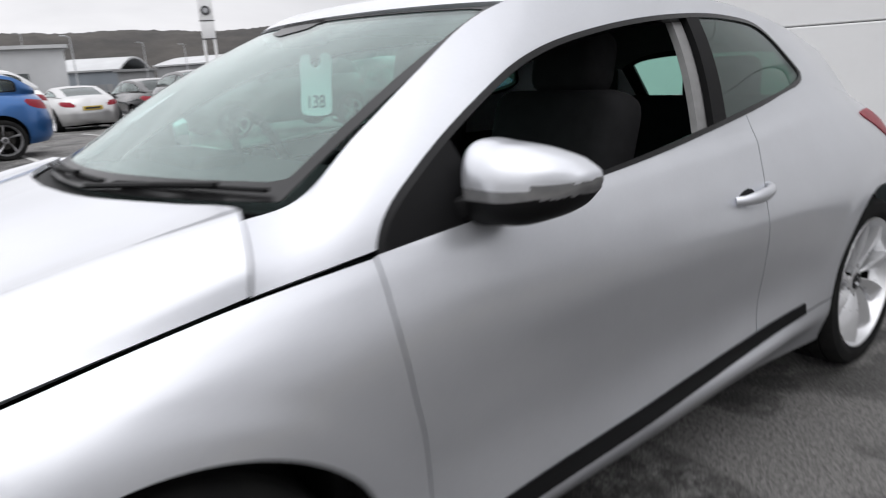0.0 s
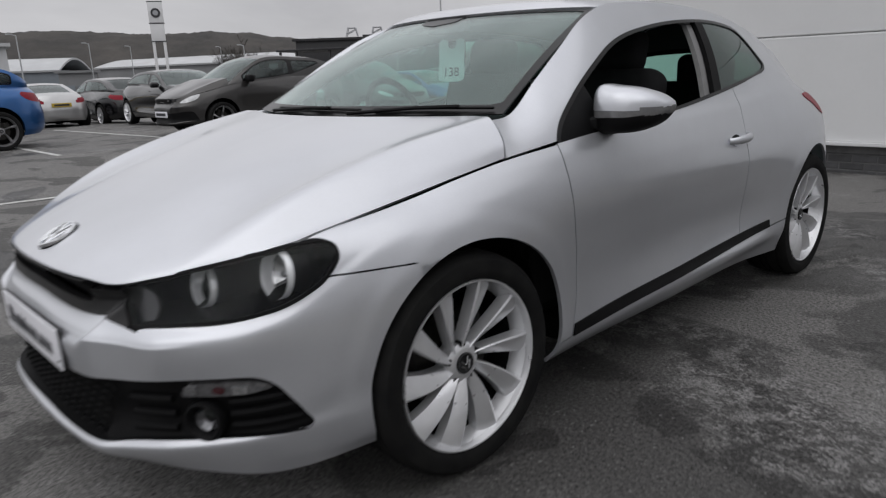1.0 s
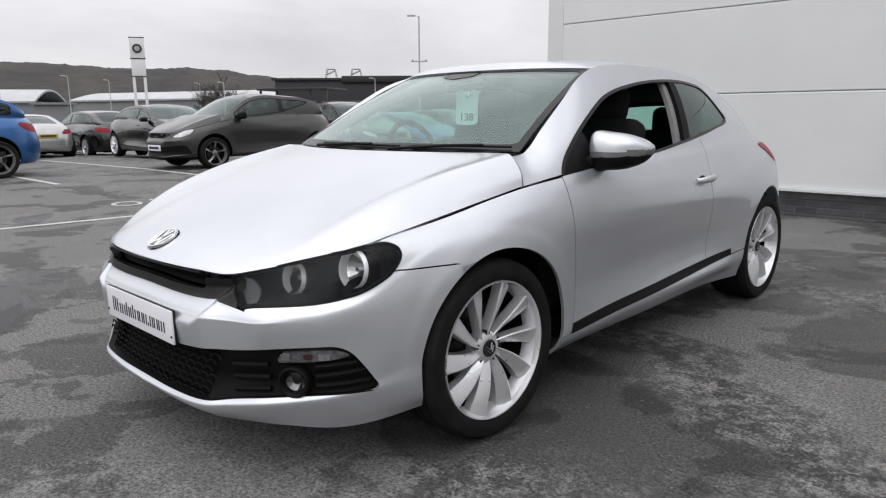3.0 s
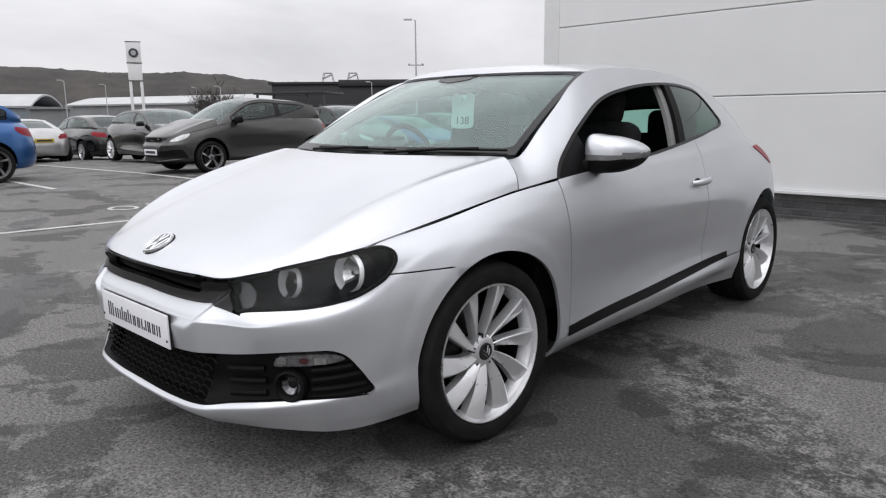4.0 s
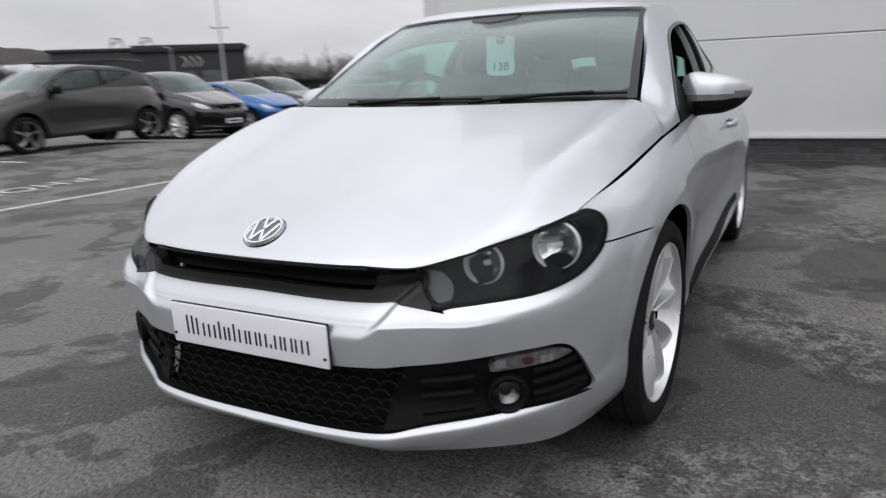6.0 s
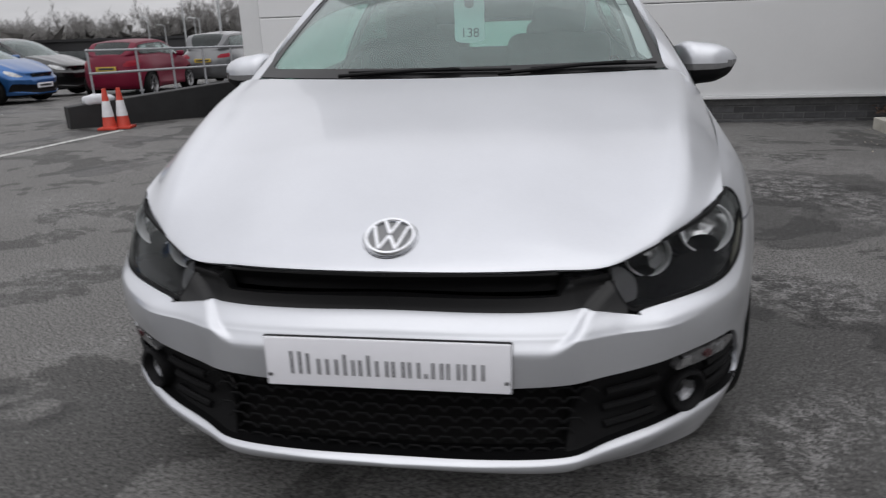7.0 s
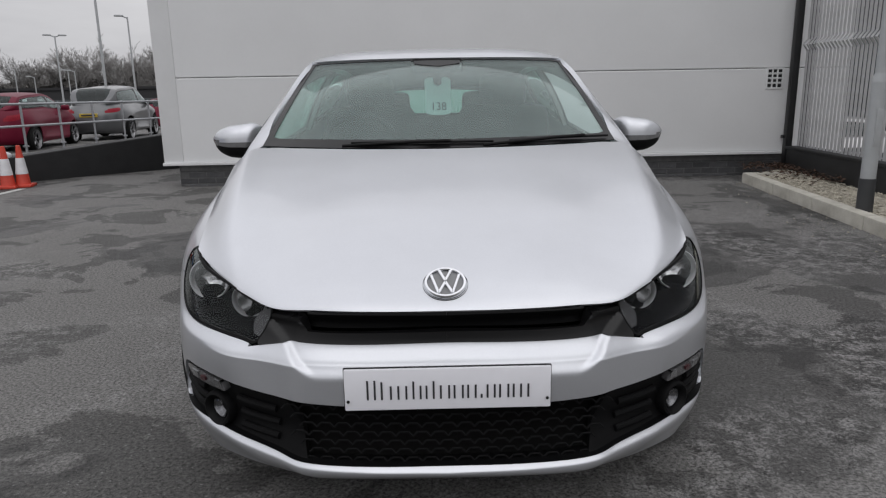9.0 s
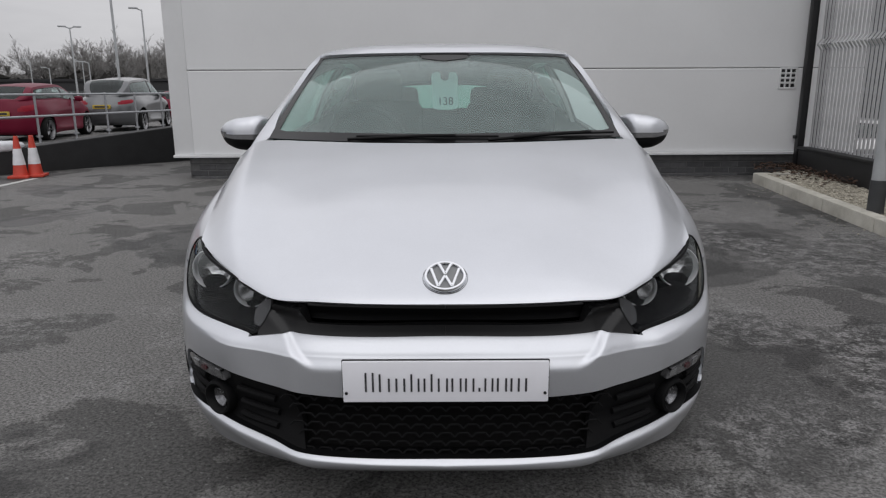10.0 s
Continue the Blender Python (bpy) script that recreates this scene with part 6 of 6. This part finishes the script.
    for c0, c1 in ((0, 3), (14, 17)):
        part("rear_pillar", thick((R[i1:, c0:c1].reshape(-1, 3), grid_faces(nr_, c1 - c0)), .014, (0, mid, .6)), paint, car)
    # boot lid or tailgate from the rear screen down to the body's rear edge
    rear_y = wheelbase + ro
    tail_edge = top_edge[top_edge[:, 1] >= wheelbase]
    to = np.argsort(tail_edge[:, 0])
    lid = []
    for q in np.linspace(0, 1, 7):
        row = []
        for k, w in enumerate(wa_):
            xe = abs(w) * rl_[-1, 0]
            e_ = np.array([math.copysign(xe, w), np.interp(xe, tail_edge[to, 0], tail_edge[to, 1]), np.interp(xe, tail_edge[to, 0], tail_edge[to, 2])])
            p_ = R[-1][k] * (1 - q) + e_ * q
            p_[2] += .03 * math.sin(math.pi * q) if booted else .015 * math.sin(math.pi * q)
            row.append(p_)
        lid.append(row)
    part("boot_lid", thick((np.array(lid).reshape(-1, 3), grid_faces(7, 17)), .02, (0, mid, .3)), paint, car)
    # cabin and underside in the dark
    bm = bmesh.new()
    box(bm, (width * .78, length * .80, belt * .55), at(0, wheelbase / 2, clear + belt * .30), .05)
    part("underbody", bm, UNDER, car)
    for x_ in (-.36, .36):
        for y_ in (1.25, 2.15):
            bm = bmesh.new()
            box(bm, (.44, .16, .50), at(x_, y_, belt - max(0, 1.44 - tall) * 1.6), .06)
            box(bm, (.24, .11, .16), at(x_, y_ + .02, belt + .32 - max(0, 1.44 - tall) * 1.6), .04)
            part("seat", bm, CABIN, car)
    s_ = wheel / .3225
    for x_, y_, rz in ((width / 2 - .115, 0, 0), (width / 2 - .115, wheelbase, 0), (-width / 2 + .115, 0, 180), (-width / 2 + .115, wheelbase, 180)):
        c = copy_thing(wheels or w0, pose(x_, y_, wheel, rng.uniform(0, 72), 0, rz) @ Matrix.Diagonal((1, s_, s_, 1)))
        c.parent = car
    for sg in (1, -1):
        bm = bmesh.new()
        box(bm, (.21, .13, .14), at(sg * (width / 2 + .04), yb[0] + .42, belt + .06), .055, 4)
        part("door_mirror", bm, mirrors or paint, car)
        bm = bmesh.new()
        for yy in ((mid - .22,) if length < 4.2 else (mid - .22, mid + .75)):
            xx = float(np.interp(yy, top_edge[so, 1], top_edge[so, 0])) + .055
            box(bm, (.03, .17, .025), at(sg * xx, yy, belt - .10), .008)
        part("door_handle", bm, paint, car)
    if plate:
        front_, mt = plate
        yy = -nose - .012 if front_ else rear_y + .012
        bm = boxes(((.52, .014, .11), at(0, yy, .42 if front_ else belt - .24), .003))
        pl_ = part("number_plate", bm, mt, car)
        bm = boxes(((.40, .004, .05), at(0, yy - (.008 if front_ else -.008), .42 if front_ else belt - .24), 0))
        part("print_bar", bm, INK, pl_, smooth=False)
    return car


def spot(x, y, rz):
    return Matrix.Translation((x, y, height(x, y))) @ pose(0, 0, 0, 0, 0, rz)


def polar(az, r, z=None):
    """A place in the west by bearing and range, on the ground unless z is given."""
    a, h = radians(az + 45.45), radians(-43.46)
    u, w = r * math.sin(a), r * math.cos(a) * 1.097
    x, y = 2.1 + u * math.cos(h) + w * math.sin(h), -1.56 - u * math.sin(h) + w * math.cos(h)
    return Vector((x, y, height(x, y) if z is None else z))


vehicle("hatchback", "dark grey three-door hatchback parked in a bay", "grey", spot(-11.3, 5.04, 1), 4.02, 1.74, 1.48, 2.51, .83, .70, .98, 1.06, .19, .31, (1.0, 2.68), 3.03, 1.06, plate=(True, PLATE_WHITE), wheels=w1, drop=.17, split=.66, rise=.30, win_end=.52, mirrors=BLACK_PLASTIC)
vehicle("hatchback", "metallic blue five-door hatchback parked beside a white estate", "blue", spot(-12.05, -1.20, 1), 4.32, 1.77, 1.42, 2.69, .78, .70, .98, 1.03, .17, .32, (1.15, 2.90), 3.36, 1.08, wheels=w1)
vehicle("estate_car", "white tall estate car parked beyond a blue hatchback", "white", spot(-16.9, -.42, 1), 4.55, 1.86, 1.64, 2.75, .85, .82, 1.08, 1.14, .22, .35, (1.0, 2.9), 3.45, 1.2)
vehicle("roadster", "silver two-seat roadster with its tail towards the lane", "silver", spot(-23.05, 4.85, -90), 4.24, 1.79, 1.30, 2.50, .88, .66, .92, .97, .14, .33, (1.2, 1.9), 2.7, 1.0, plate=(False, PLATE_YELLOW))
vehicle("saloon_car", "black saloon parked with its tail towards the lane", "black", spot(-23.7, 7.1, -90), 4.90, 1.86, 1.46, 2.97, .85, .72, .98, 1.03, .16, .33, (1.3, 2.7), 3.5, 1.06, True)
vehicle("saloon_car", "black saloon facing the lane with a paper on its dashboard", "black", spot(-15.15, 6.9, 90), 4.62, 1.82, 1.43, 2.81, .80, .72, .98, 1.03, .16, .33, (1.2, 2.6), 3.4, 1.05, True, plate=(True, PLATE_WHITE))
vehicle("estate_car", "black tall estate car facing the lane", "black", spot(-12.4, 10.9, 90), 4.63, 1.90, 1.65, 2.81, .90, .82, 1.08, 1.14, .22, .36, (1.0, 2.9), 3.45, 1.2, plate=(True, PLATE_WHITE))
vehicle("hatchback", "blue hatchback facing the lane", "blue", spot(-12.4, 13.25, 90), 4.32, 1.77, 1.42, 2.69, .78, .70, .98, 1.03, .17, .32, (1.15, 2.90), 3.36, 1.08, plate=(True, PLATE_WHITE))
vehicle("estate_car", "black tall estate car with the sky mirrored on its bonnet", "black", spot(-13.2, 15.8, 90), 4.46, 1.80, 1.55, 2.76, .85, .80, 1.05, 1.10, .20, .35, (1.0, 2.9), 3.4, 1.16)
vehicle("hatchback", "crimson hatchback with its tail towards a guard rail", "red", spot(-11.15, 17.65, 187), 4.06, 1.72, 1.45, 2.51, .82, .72, .98, 1.05, .16, .31, (1.0, 2.6), 3.02, 1.06, plate=(False, PLATE_YELLOW), wheels=w1)
vehicle("estate_car", "steel grey tall estate car parked beyond a guard rail", "steel", spot(-10.85, 22.6, 187), 4.65, 1.88, 1.68, 2.81, .86, .85, 1.08, 1.14, .22, .36, (1.0, 3.0), 3.5, 1.2, plate=(False, PLATE_YELLOW), wheels=w1)
vehicle("hatchback", "white hatchback parked in the row behind", "white", spot(-15.93, 26.35, 187), 4.2, 1.78, 1.46, 2.6, .82, .72, .98, 1.05, .17, .32, (1.0, 2.7), 3.1, 1.06)
vehicle("hatchback", "dark red hatchback at the end of the row", "red", spot(-12.5, 32.35, 187), 4.2, 1.78, 1.46, 2.6, .82, .72, .98, 1.05, .17, .32, (1.0, 2.7), 3.1, 1.06)
vehicle("hatchback", "pale blue-silver hatchback on the lane beyond the fence", "silver", spot(5.75, 11.5, -90), 4.2, 1.78, 1.46, 2.6, .82, .72, .98, 1.05, .17, .32, (1.0, 2.7), 3.1, 1.06)
far = polar(-77.2, 40)
vehicle("hatchback", "black hatchback parked in the far row", "black", spot(far.x, far.y, -90), 4.2, 1.78, 1.46, 2.6, .82, .72, .98, 1.05, .17, .32, (1.0, 2.7), 3.1, 1.06)
sheet_ = thing("paper_sheet", "white paper lying behind the windscreen of a black saloon", "paper", spot(-15.15, 6.9, 90) @ at(.22, .62, 1.04))
part("sheet", boxes(((.34, .24, .006), pose(0, 0, .02, 24, 0, 12), .001)), PLATE_WHITE, sheet_)
for o_ in (*w1.children_recursive, w1):
    bpy.data.objects.remove(o_)

# ---- buildings, hill, masts and trees in the distance ----
SHED_W = material("pale_shed_cladding", (0.50, 0.51, 0.52), 0.6, vary=0.15, scale=.3)
SHED_B = material("blue_grey_shed_cladding", (0.19, 0.215, 0.24), 0.6, vary=0.2, scale=.3)
SHED_G = material("grey_shed_cladding", (0.22, 0.225, 0.23), 0.6, vary=0.25, scale=.25)
SHED_D = material("dark_grey_shed_cladding", (0.055, 0.056, 0.058), 0.6, vary=0.3, scale=.3)
SHED_K = material("black_showroom_cladding", (0.014, 0.014, 0.016), 0.4, vary=0.3, scale=.4)
HILL = material("wooded_hillside", (0.052, 0.046, 0.040), 0.95, vary=0.5, scale=.022, colour2=(0.020, 0.0182, 0.0165), grain=.35, grain_scale=.4)
BARK = material("bare_twigs", (0.10, 0.095, 0.088), 0.95, vary=0.4, scale=3)
TWIG_DARK = material("dark_winter_twigs", (0.085, 0.078, 0.070), 0.95, vary=0.4, scale=2)
TWIG = material("winter_twigs", (0.29, 0.28, 0.27), 0.95, vary=0.4, scale=2)


def north(az, r):
    """A place in the north by bearing and range."""
    a = radians(az)
    x, y = r * math.sin(a), r * math.cos(a) * 1.097 - 2.5
    return Vector((x, y, height(x, y)))


def shed(name, label, az0, az1, r0, r1, z1, mat, roof=.0, panes=0, pane_mat=None, dep=14.0, spot_of=polar):
    a, b = spot_of(az0, r0), spot_of(az1, r1)
    d = b - a
    L = d.length
    ang = math.degrees(math.atan2(d.y, d.x))
    t = thing(name, label, "building", Matrix.Translation((a.x, a.y, min(a.z, b.z))) @ pose(0, 0, 0, 0, 0, ang))
    part("wall", boxes(((L, dep, z1), at(L / 2, dep / 2, z1 / 2), .05)), mat, t)
    n = 24
    vs = []
    for i in range(n + 1):
        q = i / n
        vs += [(-.3, -.4 + (dep + .8) * q, z1 + roof * math.sin(math.pi * q)), (L + .3, -.4 + (dep + .8) * q, z1 + roof * math.sin(math.pi * q))]
    part("roof", thick((np.array(vs), grid_faces(n + 1, 2)), .25, (L / 2, dep / 2, -20)), SHED_W if roof else mat, t)
    for k in range(panes):
        w = L * .8 / panes
        part("window", boxes(((w * .8, .12, z1 * .45), at(L * .1 + w * (k + .5), -.03, z1 * .42), .02)), pane_mat or PANEL_GLASS, t)
    return t, L


shed("warehouse", "long pale industrial shed behind the car park", -75.8, -59.5, 118, 92, 6.3, SHED_G, 1.3, 12, SHED_B)
shed("store", "dark grey metal store between pale sheds", -78.4, -76.2, 84, 83, 4.6, SHED_G, 0, 2, SHED_B, dep=3.0)
shed("workshop", "blue-grey workshop with a pale curved roof", -82.6, -78.4, 100, 97, 5.3, SHED_B, 1.7, 6, SHED_G)
shed("garage_building", "pale grey garage building with a flat roof", -101, -81.3, 62, 58, 5.6, SHED_W, 0, 4, PANEL_GLASS)
kb, KL = shed("showroom", "black flat-roofed showroom with three pale chevrons", -60.4, -45.8, 74, 72, 6.9, SHED_K, 0, 5, PANEL_GLASS)
part("roof_fascia", boxes(((KL * .60, .5, .7), at(KL * .70, -.3, 6.75), .04)), SHED_K, kb)
for x_ in (KL * .33, KL * .48):
    bm = bmesh.new()
    for y0_ in (.5, 1.4):
        for a_, b_ in (((x_ - .62, y0_, 7.0), (x_ - .40, y0_, 7.95)), ((x_ + .62, y0_, 7.0), (x_ + .40, y0_, 7.95)), ((x_ - .42, y0_, 7.9), (x_ + .42, y0_, 7.9)), ((x_ - .55, y0_, 7.3), (x_ + .45, y0_, 7.75))):
            rod(bm, a_, b_, .045, n=5)
    part("roof_frame", bm, GALV, kb, "galvanised roof plant frame")
for k in range(3):
    bm = bmesh.new()
    x0 = KL * .66 + k * .72
    for sgn_ in (1, -1):
        a_, b_ = Vector((x0, -.12, 5.4 + sgn_ * .55)), Vector((x0 + .46, -.12, 5.4))
        d_ = b_ - a_
        box(bm, (.26, .08, d_.length), Matrix.Translation((a_ + b_) / 2) @ d_.to_track_quat("Z", "Y").to_matrix().to_4x4(), .02)
    part("chevron", bm, TRIM, kb)
cn = thing("carport", "dark steel carport frame before the showroom", "canopy", Matrix.Translation(polar(-61.9, 52)) @ pose(0, 0, 0, 0, 0, 28))
part("canopy_roof", boxes(((5.9, 4, .16), at(2.85, 2, 4.3), .03)), SHED_K, cn)
for x_ in (.1, 1.5, 4.3, 5.7):
    part("leg", boxes(((.16, .16, 4.2), at(x_, .3, 2.1), .02)), SHED_K, cn)

# pylon sign
sg_ = thing("pylon_sign", "tall white pylon sign with a round dark emblem", "sign", Matrix.Translation(polar(-71.0, 58)) @ pose(0, 0, 0, 0, 0, 64))
for x_ in (-.55, .55):
    part("leg", boxes(((.22, .22, 8.6), at(x_ * .75, 0, 4.3), .03)), TRIM, sg_)
part("top_panel", boxes(((1.10, .28, 1.6), at(0, 0, 7.9), .04)), TRIM, sg_)
part("lower_panel", boxes(((1.06, .24, 1.34), at(0, 0, 6.36), .04)), CLAD, sg_)
for z_ in (5.66, 7.07, 8.72):
    part("frame_bar", boxes(((1.16, .30, .07), at(0, 0, z_), .01)), SHED_K, sg_)
bm = bmesh.new()
rod(bm, (0, -.16, 7.85), (0, -.21, 7.85), .36, n=32)
em_ = part("emblem", bm, INK, sg_)
bm = bmesh.new()
rod(bm, (0, -.20, 7.85), (0, -.23, 7.85), .20, n=28)
part("emblem_core", bm, GALV, em_)
part("foot", boxes(((1.9, .7, .3), at(0, 0, .15), .03)), SHED_K, sg_)


def street_lamp(p, top, heads=1, label="galvanised street lamp on a tall mast", cross=None, stout=1.0):
    az = math.degrees(math.atan2(p.x - 2, p.y + 1.6))
    l = thing("street_lamp", label, "street lamp", Matrix.Translation(p) @ pose(0, 0, 0, 0, 0, -az), "car park lamps")
    bm = bmesh.new()
    rod(bm, (0, 0, 0), (0, 0, 1.3), .10, .09, n=12)
    rod(bm, (0, 0, 1.3), (0, 0, top), .050 * stout, .032 * stout, n=12)
    part("mast", bm, POST_GREY, l)
    for k in range(heads):
        sx_ = -1 if k == 0 else 1
        bm = bmesh.new()
        rod(bm, (0, 0, top - .05), (sx_ * .2, 0, top + .03), .03, n=8)
        part("arm", bm, POST_GREY, l)
        part("lantern", boxes(((.40 * stout, .22, .08 * stout), at(sx_ * .36 * stout, 0, top + .05), .04)), POST_GREY, l)
    if cross:
        part("cross_arm", boxes(((1.5, .10, .10), at(0, 0, cross), .01)), POST_GREY, l)
        for sx_ in (-.62, .62):
            part("camera_box", boxes(((.14, .3, .12), at(sx_, 0, cross + .1), .02)), POST_GREY, l)
    return l


street_lamp(polar(-47.85, 60), 11.4, 1, cross=7.4, stout=1.9)
for az, r, top in ((-80.5, 48, 5.2), (-84, 70, 7.5), (-76, 64, 6.0), (-73.2, 75, 6.5), (-64.6, 60, 5.4), (-66.5, 85, 7), (-51.8, 62, 6.0), (-91, 55, 6.0)):
    street_lamp(polar(az, r), top)


for x_, y_, top, heads in ((-19.65, 35.4, 4.8, 2), (-11.98, 23.7, 9.0, 1), (-14.05, 31.25, 5.1, 1), (-32.1, 52.8, 4.3, 1), (-31.0, 53.4, 3.7, 1), (-23.8, 45.3, 3.6, 1), (-29.0, 54.7, 4.2, 1)):
    street_lamp(Vector((x_, y_, height(x_, y_))), top, heads)

# hillside: woods read as a lumpy surface with an uneven crest
hv_, hill_n, rows_ = [], 520, 40
for i in range(hill_n + 1):
    az = -125 + 130 * i / hill_n
    crest = 56 * (1 - .78 * sstep((az + 66) / 24)) + 5 * noise.noise((az * .12, 0, 3)) + 1.5 * noise.noise((az * .6, 0, 9))
    for j in range(rows_):
        q = j / (rows_ - 1)
        p = polar(az, 300 + 330 * q, 0)
        wood = 1.3 * noise.noise((az * 3.1, q * 40, 1)) + .9 * noise.noise((az * 8.0, q * 80, 7))
        hv_.append((p.x, p.y, height(p.x, p.y) + max(crest, 4) * sstep(q) + wood - .5))
tagged(part("hill", (np.array(hv_), grid_faces(hill_n + 1, rows_)), HILL, None), "dull brown wooded hillside under cloud", "hill", kind="structure")

# bare winter trees
def tree_mesh(seed, tall, spread):
    """A bare tree: limbs as slim tapered tubes, the last twigs as single slivers."""
    r_ = random.Random(seed)
    vs, fs = [], []

    def limb(a, d, length, r, lev):
        b = a + d * length
        u = d.orthogonal().normalized()
        w = d.cross(u)
        b0 = len(vs)
        if lev >= 5:
            t = r_.uniform(0, 6.28)
            e = (u * math.cos(t) + w * math.sin(t)) * .014
            vs.extend([tuple(a - e), tuple(a + e), tuple(b)])
            fs.append((b0, b0 + 1, b0 + 2))
            return
        n = 6 if lev == 0 else 4 if lev == 1 else 3
        for c, rr in ((a, r), (b, r * .55)):
            for k in range(n):
                t = 2 * math.pi * k / n
                vs.append(tuple(c + (u * math.cos(t) + w * math.sin(t)) * rr))
        for k in range(n):
            fs.append((b0 + k, b0 + (k + 1) % n, b0 + n + (k + 1) % n, b0 + n + k))
        for k in range((9, 5, 4, 4, 7)[lev]):
            t = r_.uniform(.30, 1.0)
            side = Vector((r_.gauss(0, 1), r_.gauss(0, 1), r_.gauss(.55, .5))).normalized()
            nd = (d * r_.uniform(.5, 1.0) + side * spread).normalized()
            limb(a + d * length * t, nd, length * (r_.uniform(.42, .62) if lev == 0 else r_.uniform(.5, .75)), max(r * .45, .012), lev + 1)

    limb(Vector((0, 0, 0)), Vector((0, 0, 1)), tall * .55, tall * .014, 0)
    return np.array(vs), fs


TREES = []
for k, (tall, spread) in enumerate(((9, .75), (10, .6), (8, .9))):
    v, f = tree_mesh(11 + k, tall, spread)
    TREES.append((v, f))


def plant(x, y, s, k, rz, z=0.0, dark=False):
    v, f = TREES[k]
    t = thing("tree", "bare leafless winter tree", "tree", Matrix.Translation((x, y, z)) @ pose(0, 0, 0, 0, 0, rz) @ Matrix.Diagonal((s, s, s, 1)), "bare trees")
    if (k, dark) not in plant.cache:
        plant.cache[k, dark] = (mesh_of("trunk", v, f[:6], BARK), mesh_of("crown", v, f[6:], TWIG_DARK if dark else TWIG))
    a, b = plant.cache[k, dark]
    for nm, me in (("trunk", a), ("crown", b)):
        o = new(nm, me)
        o.parent = t
    return t


plant.cache = {}
rt_ = random.Random(4)
for az, r, s, k in ((-58.0, 105, 1.05, 0), (-64.6, 150, 1.2, 1), (-64.4, 66, .86, 2), (-65.6, 70, .66, 0), (-59.3, 120, .9, 1), (-52.0, 118, .85, 2), (-55.0, 125, .8, 0), (-62, 130, .9, 2)):
    p = polar(az, r)
    plant(p.x, p.y, s, k, rt_.uniform(0, 360), p.z, True)
for k in range(90):
    az = -47 + 31 * (k + rt_.uniform(-.4, .4)) / 90
    r = rt_.uniform(88, 112)
    p = north(az, r)
    plant(p.x, p.y, rt_.uniform(.62, 1.0) * (1.1 if az > -29 else .85), rt_.randrange(3), rt_.uniform(0, 360), p.z)
# scrub below the treeline, too dense to count
vs, fs = [], []
for _ in range(2600):
    az = rt_.uniform(-48, -16)
    p = north(az, rt_.uniform(84, 118))
    floor_z = p.z
    p.z += rt_.random() ** 1.5 * 4.2
    s = rt_.uniform(.25, .8)
    b0 = len(vs)
    for _k in range(4):
        vs.append((p.x + rt_.gauss(0, s), p.y + rt_.gauss(0, s), max(floor_z, p.z + rt_.gauss(0, s))))
    fs += [(b0, b0 + 1, b0 + 2), (b0 + 1, b0 + 2, b0 + 3), (b0, b0 + 2, b0 + 3)]
tagged(part("scrub", (np.array(vs), fs), BARK, None, smooth=False), "dense brown winter scrub", "bushes", kind="stuff")
shed("depot", "low dark flat-roofed depot beyond the car park", -41.5, -20, 82, 75, 3.4, SHED_K, 0, 6, PANEL_GLASS, spot_of=north)

shed("workshop", "dark metal-clad workshop beyond the fence", 26, 41, 22, 23, 5.8, SHED_D, 0, 3, PANEL_GLASS, dep=6.0, spot_of=north)

# ---- bricks of the plinth ----
brick_me = mesh_of("brick", *(lambda b: (b[0], b[1]))(thick((np.array([(0, 0, 0), (.215, 0, 0), (.215, 0, .065), (0, 0, .065), (.006, -.006, .006), (.209, -.006, .006), (.209, -.006, .059), (.006, -.006, .059)]),
                   [(4, 5, 6, 7), (0, 1, 5, 4), (1, 2, 6, 5), (2, 3, 7, 6), (3, 0, 4, 7)]), .03, (0.1, 1, .03))), BRICK, smooth=False)
count = 0
for row in range(5):
    off = 0 if row % 2 else .1125
    k = 0
    while .13 + off + k * .225 < 10.0 and count < 300:
        x0 = .13 + off + k * .225
        if row < 5 and x0 < 9.2:
            o = new("brick", brick_me)
            o.parent = wall
            o.matrix_local = at(x0, .022, .002 + row * .075 - .04)
            count += 1
        k += 1
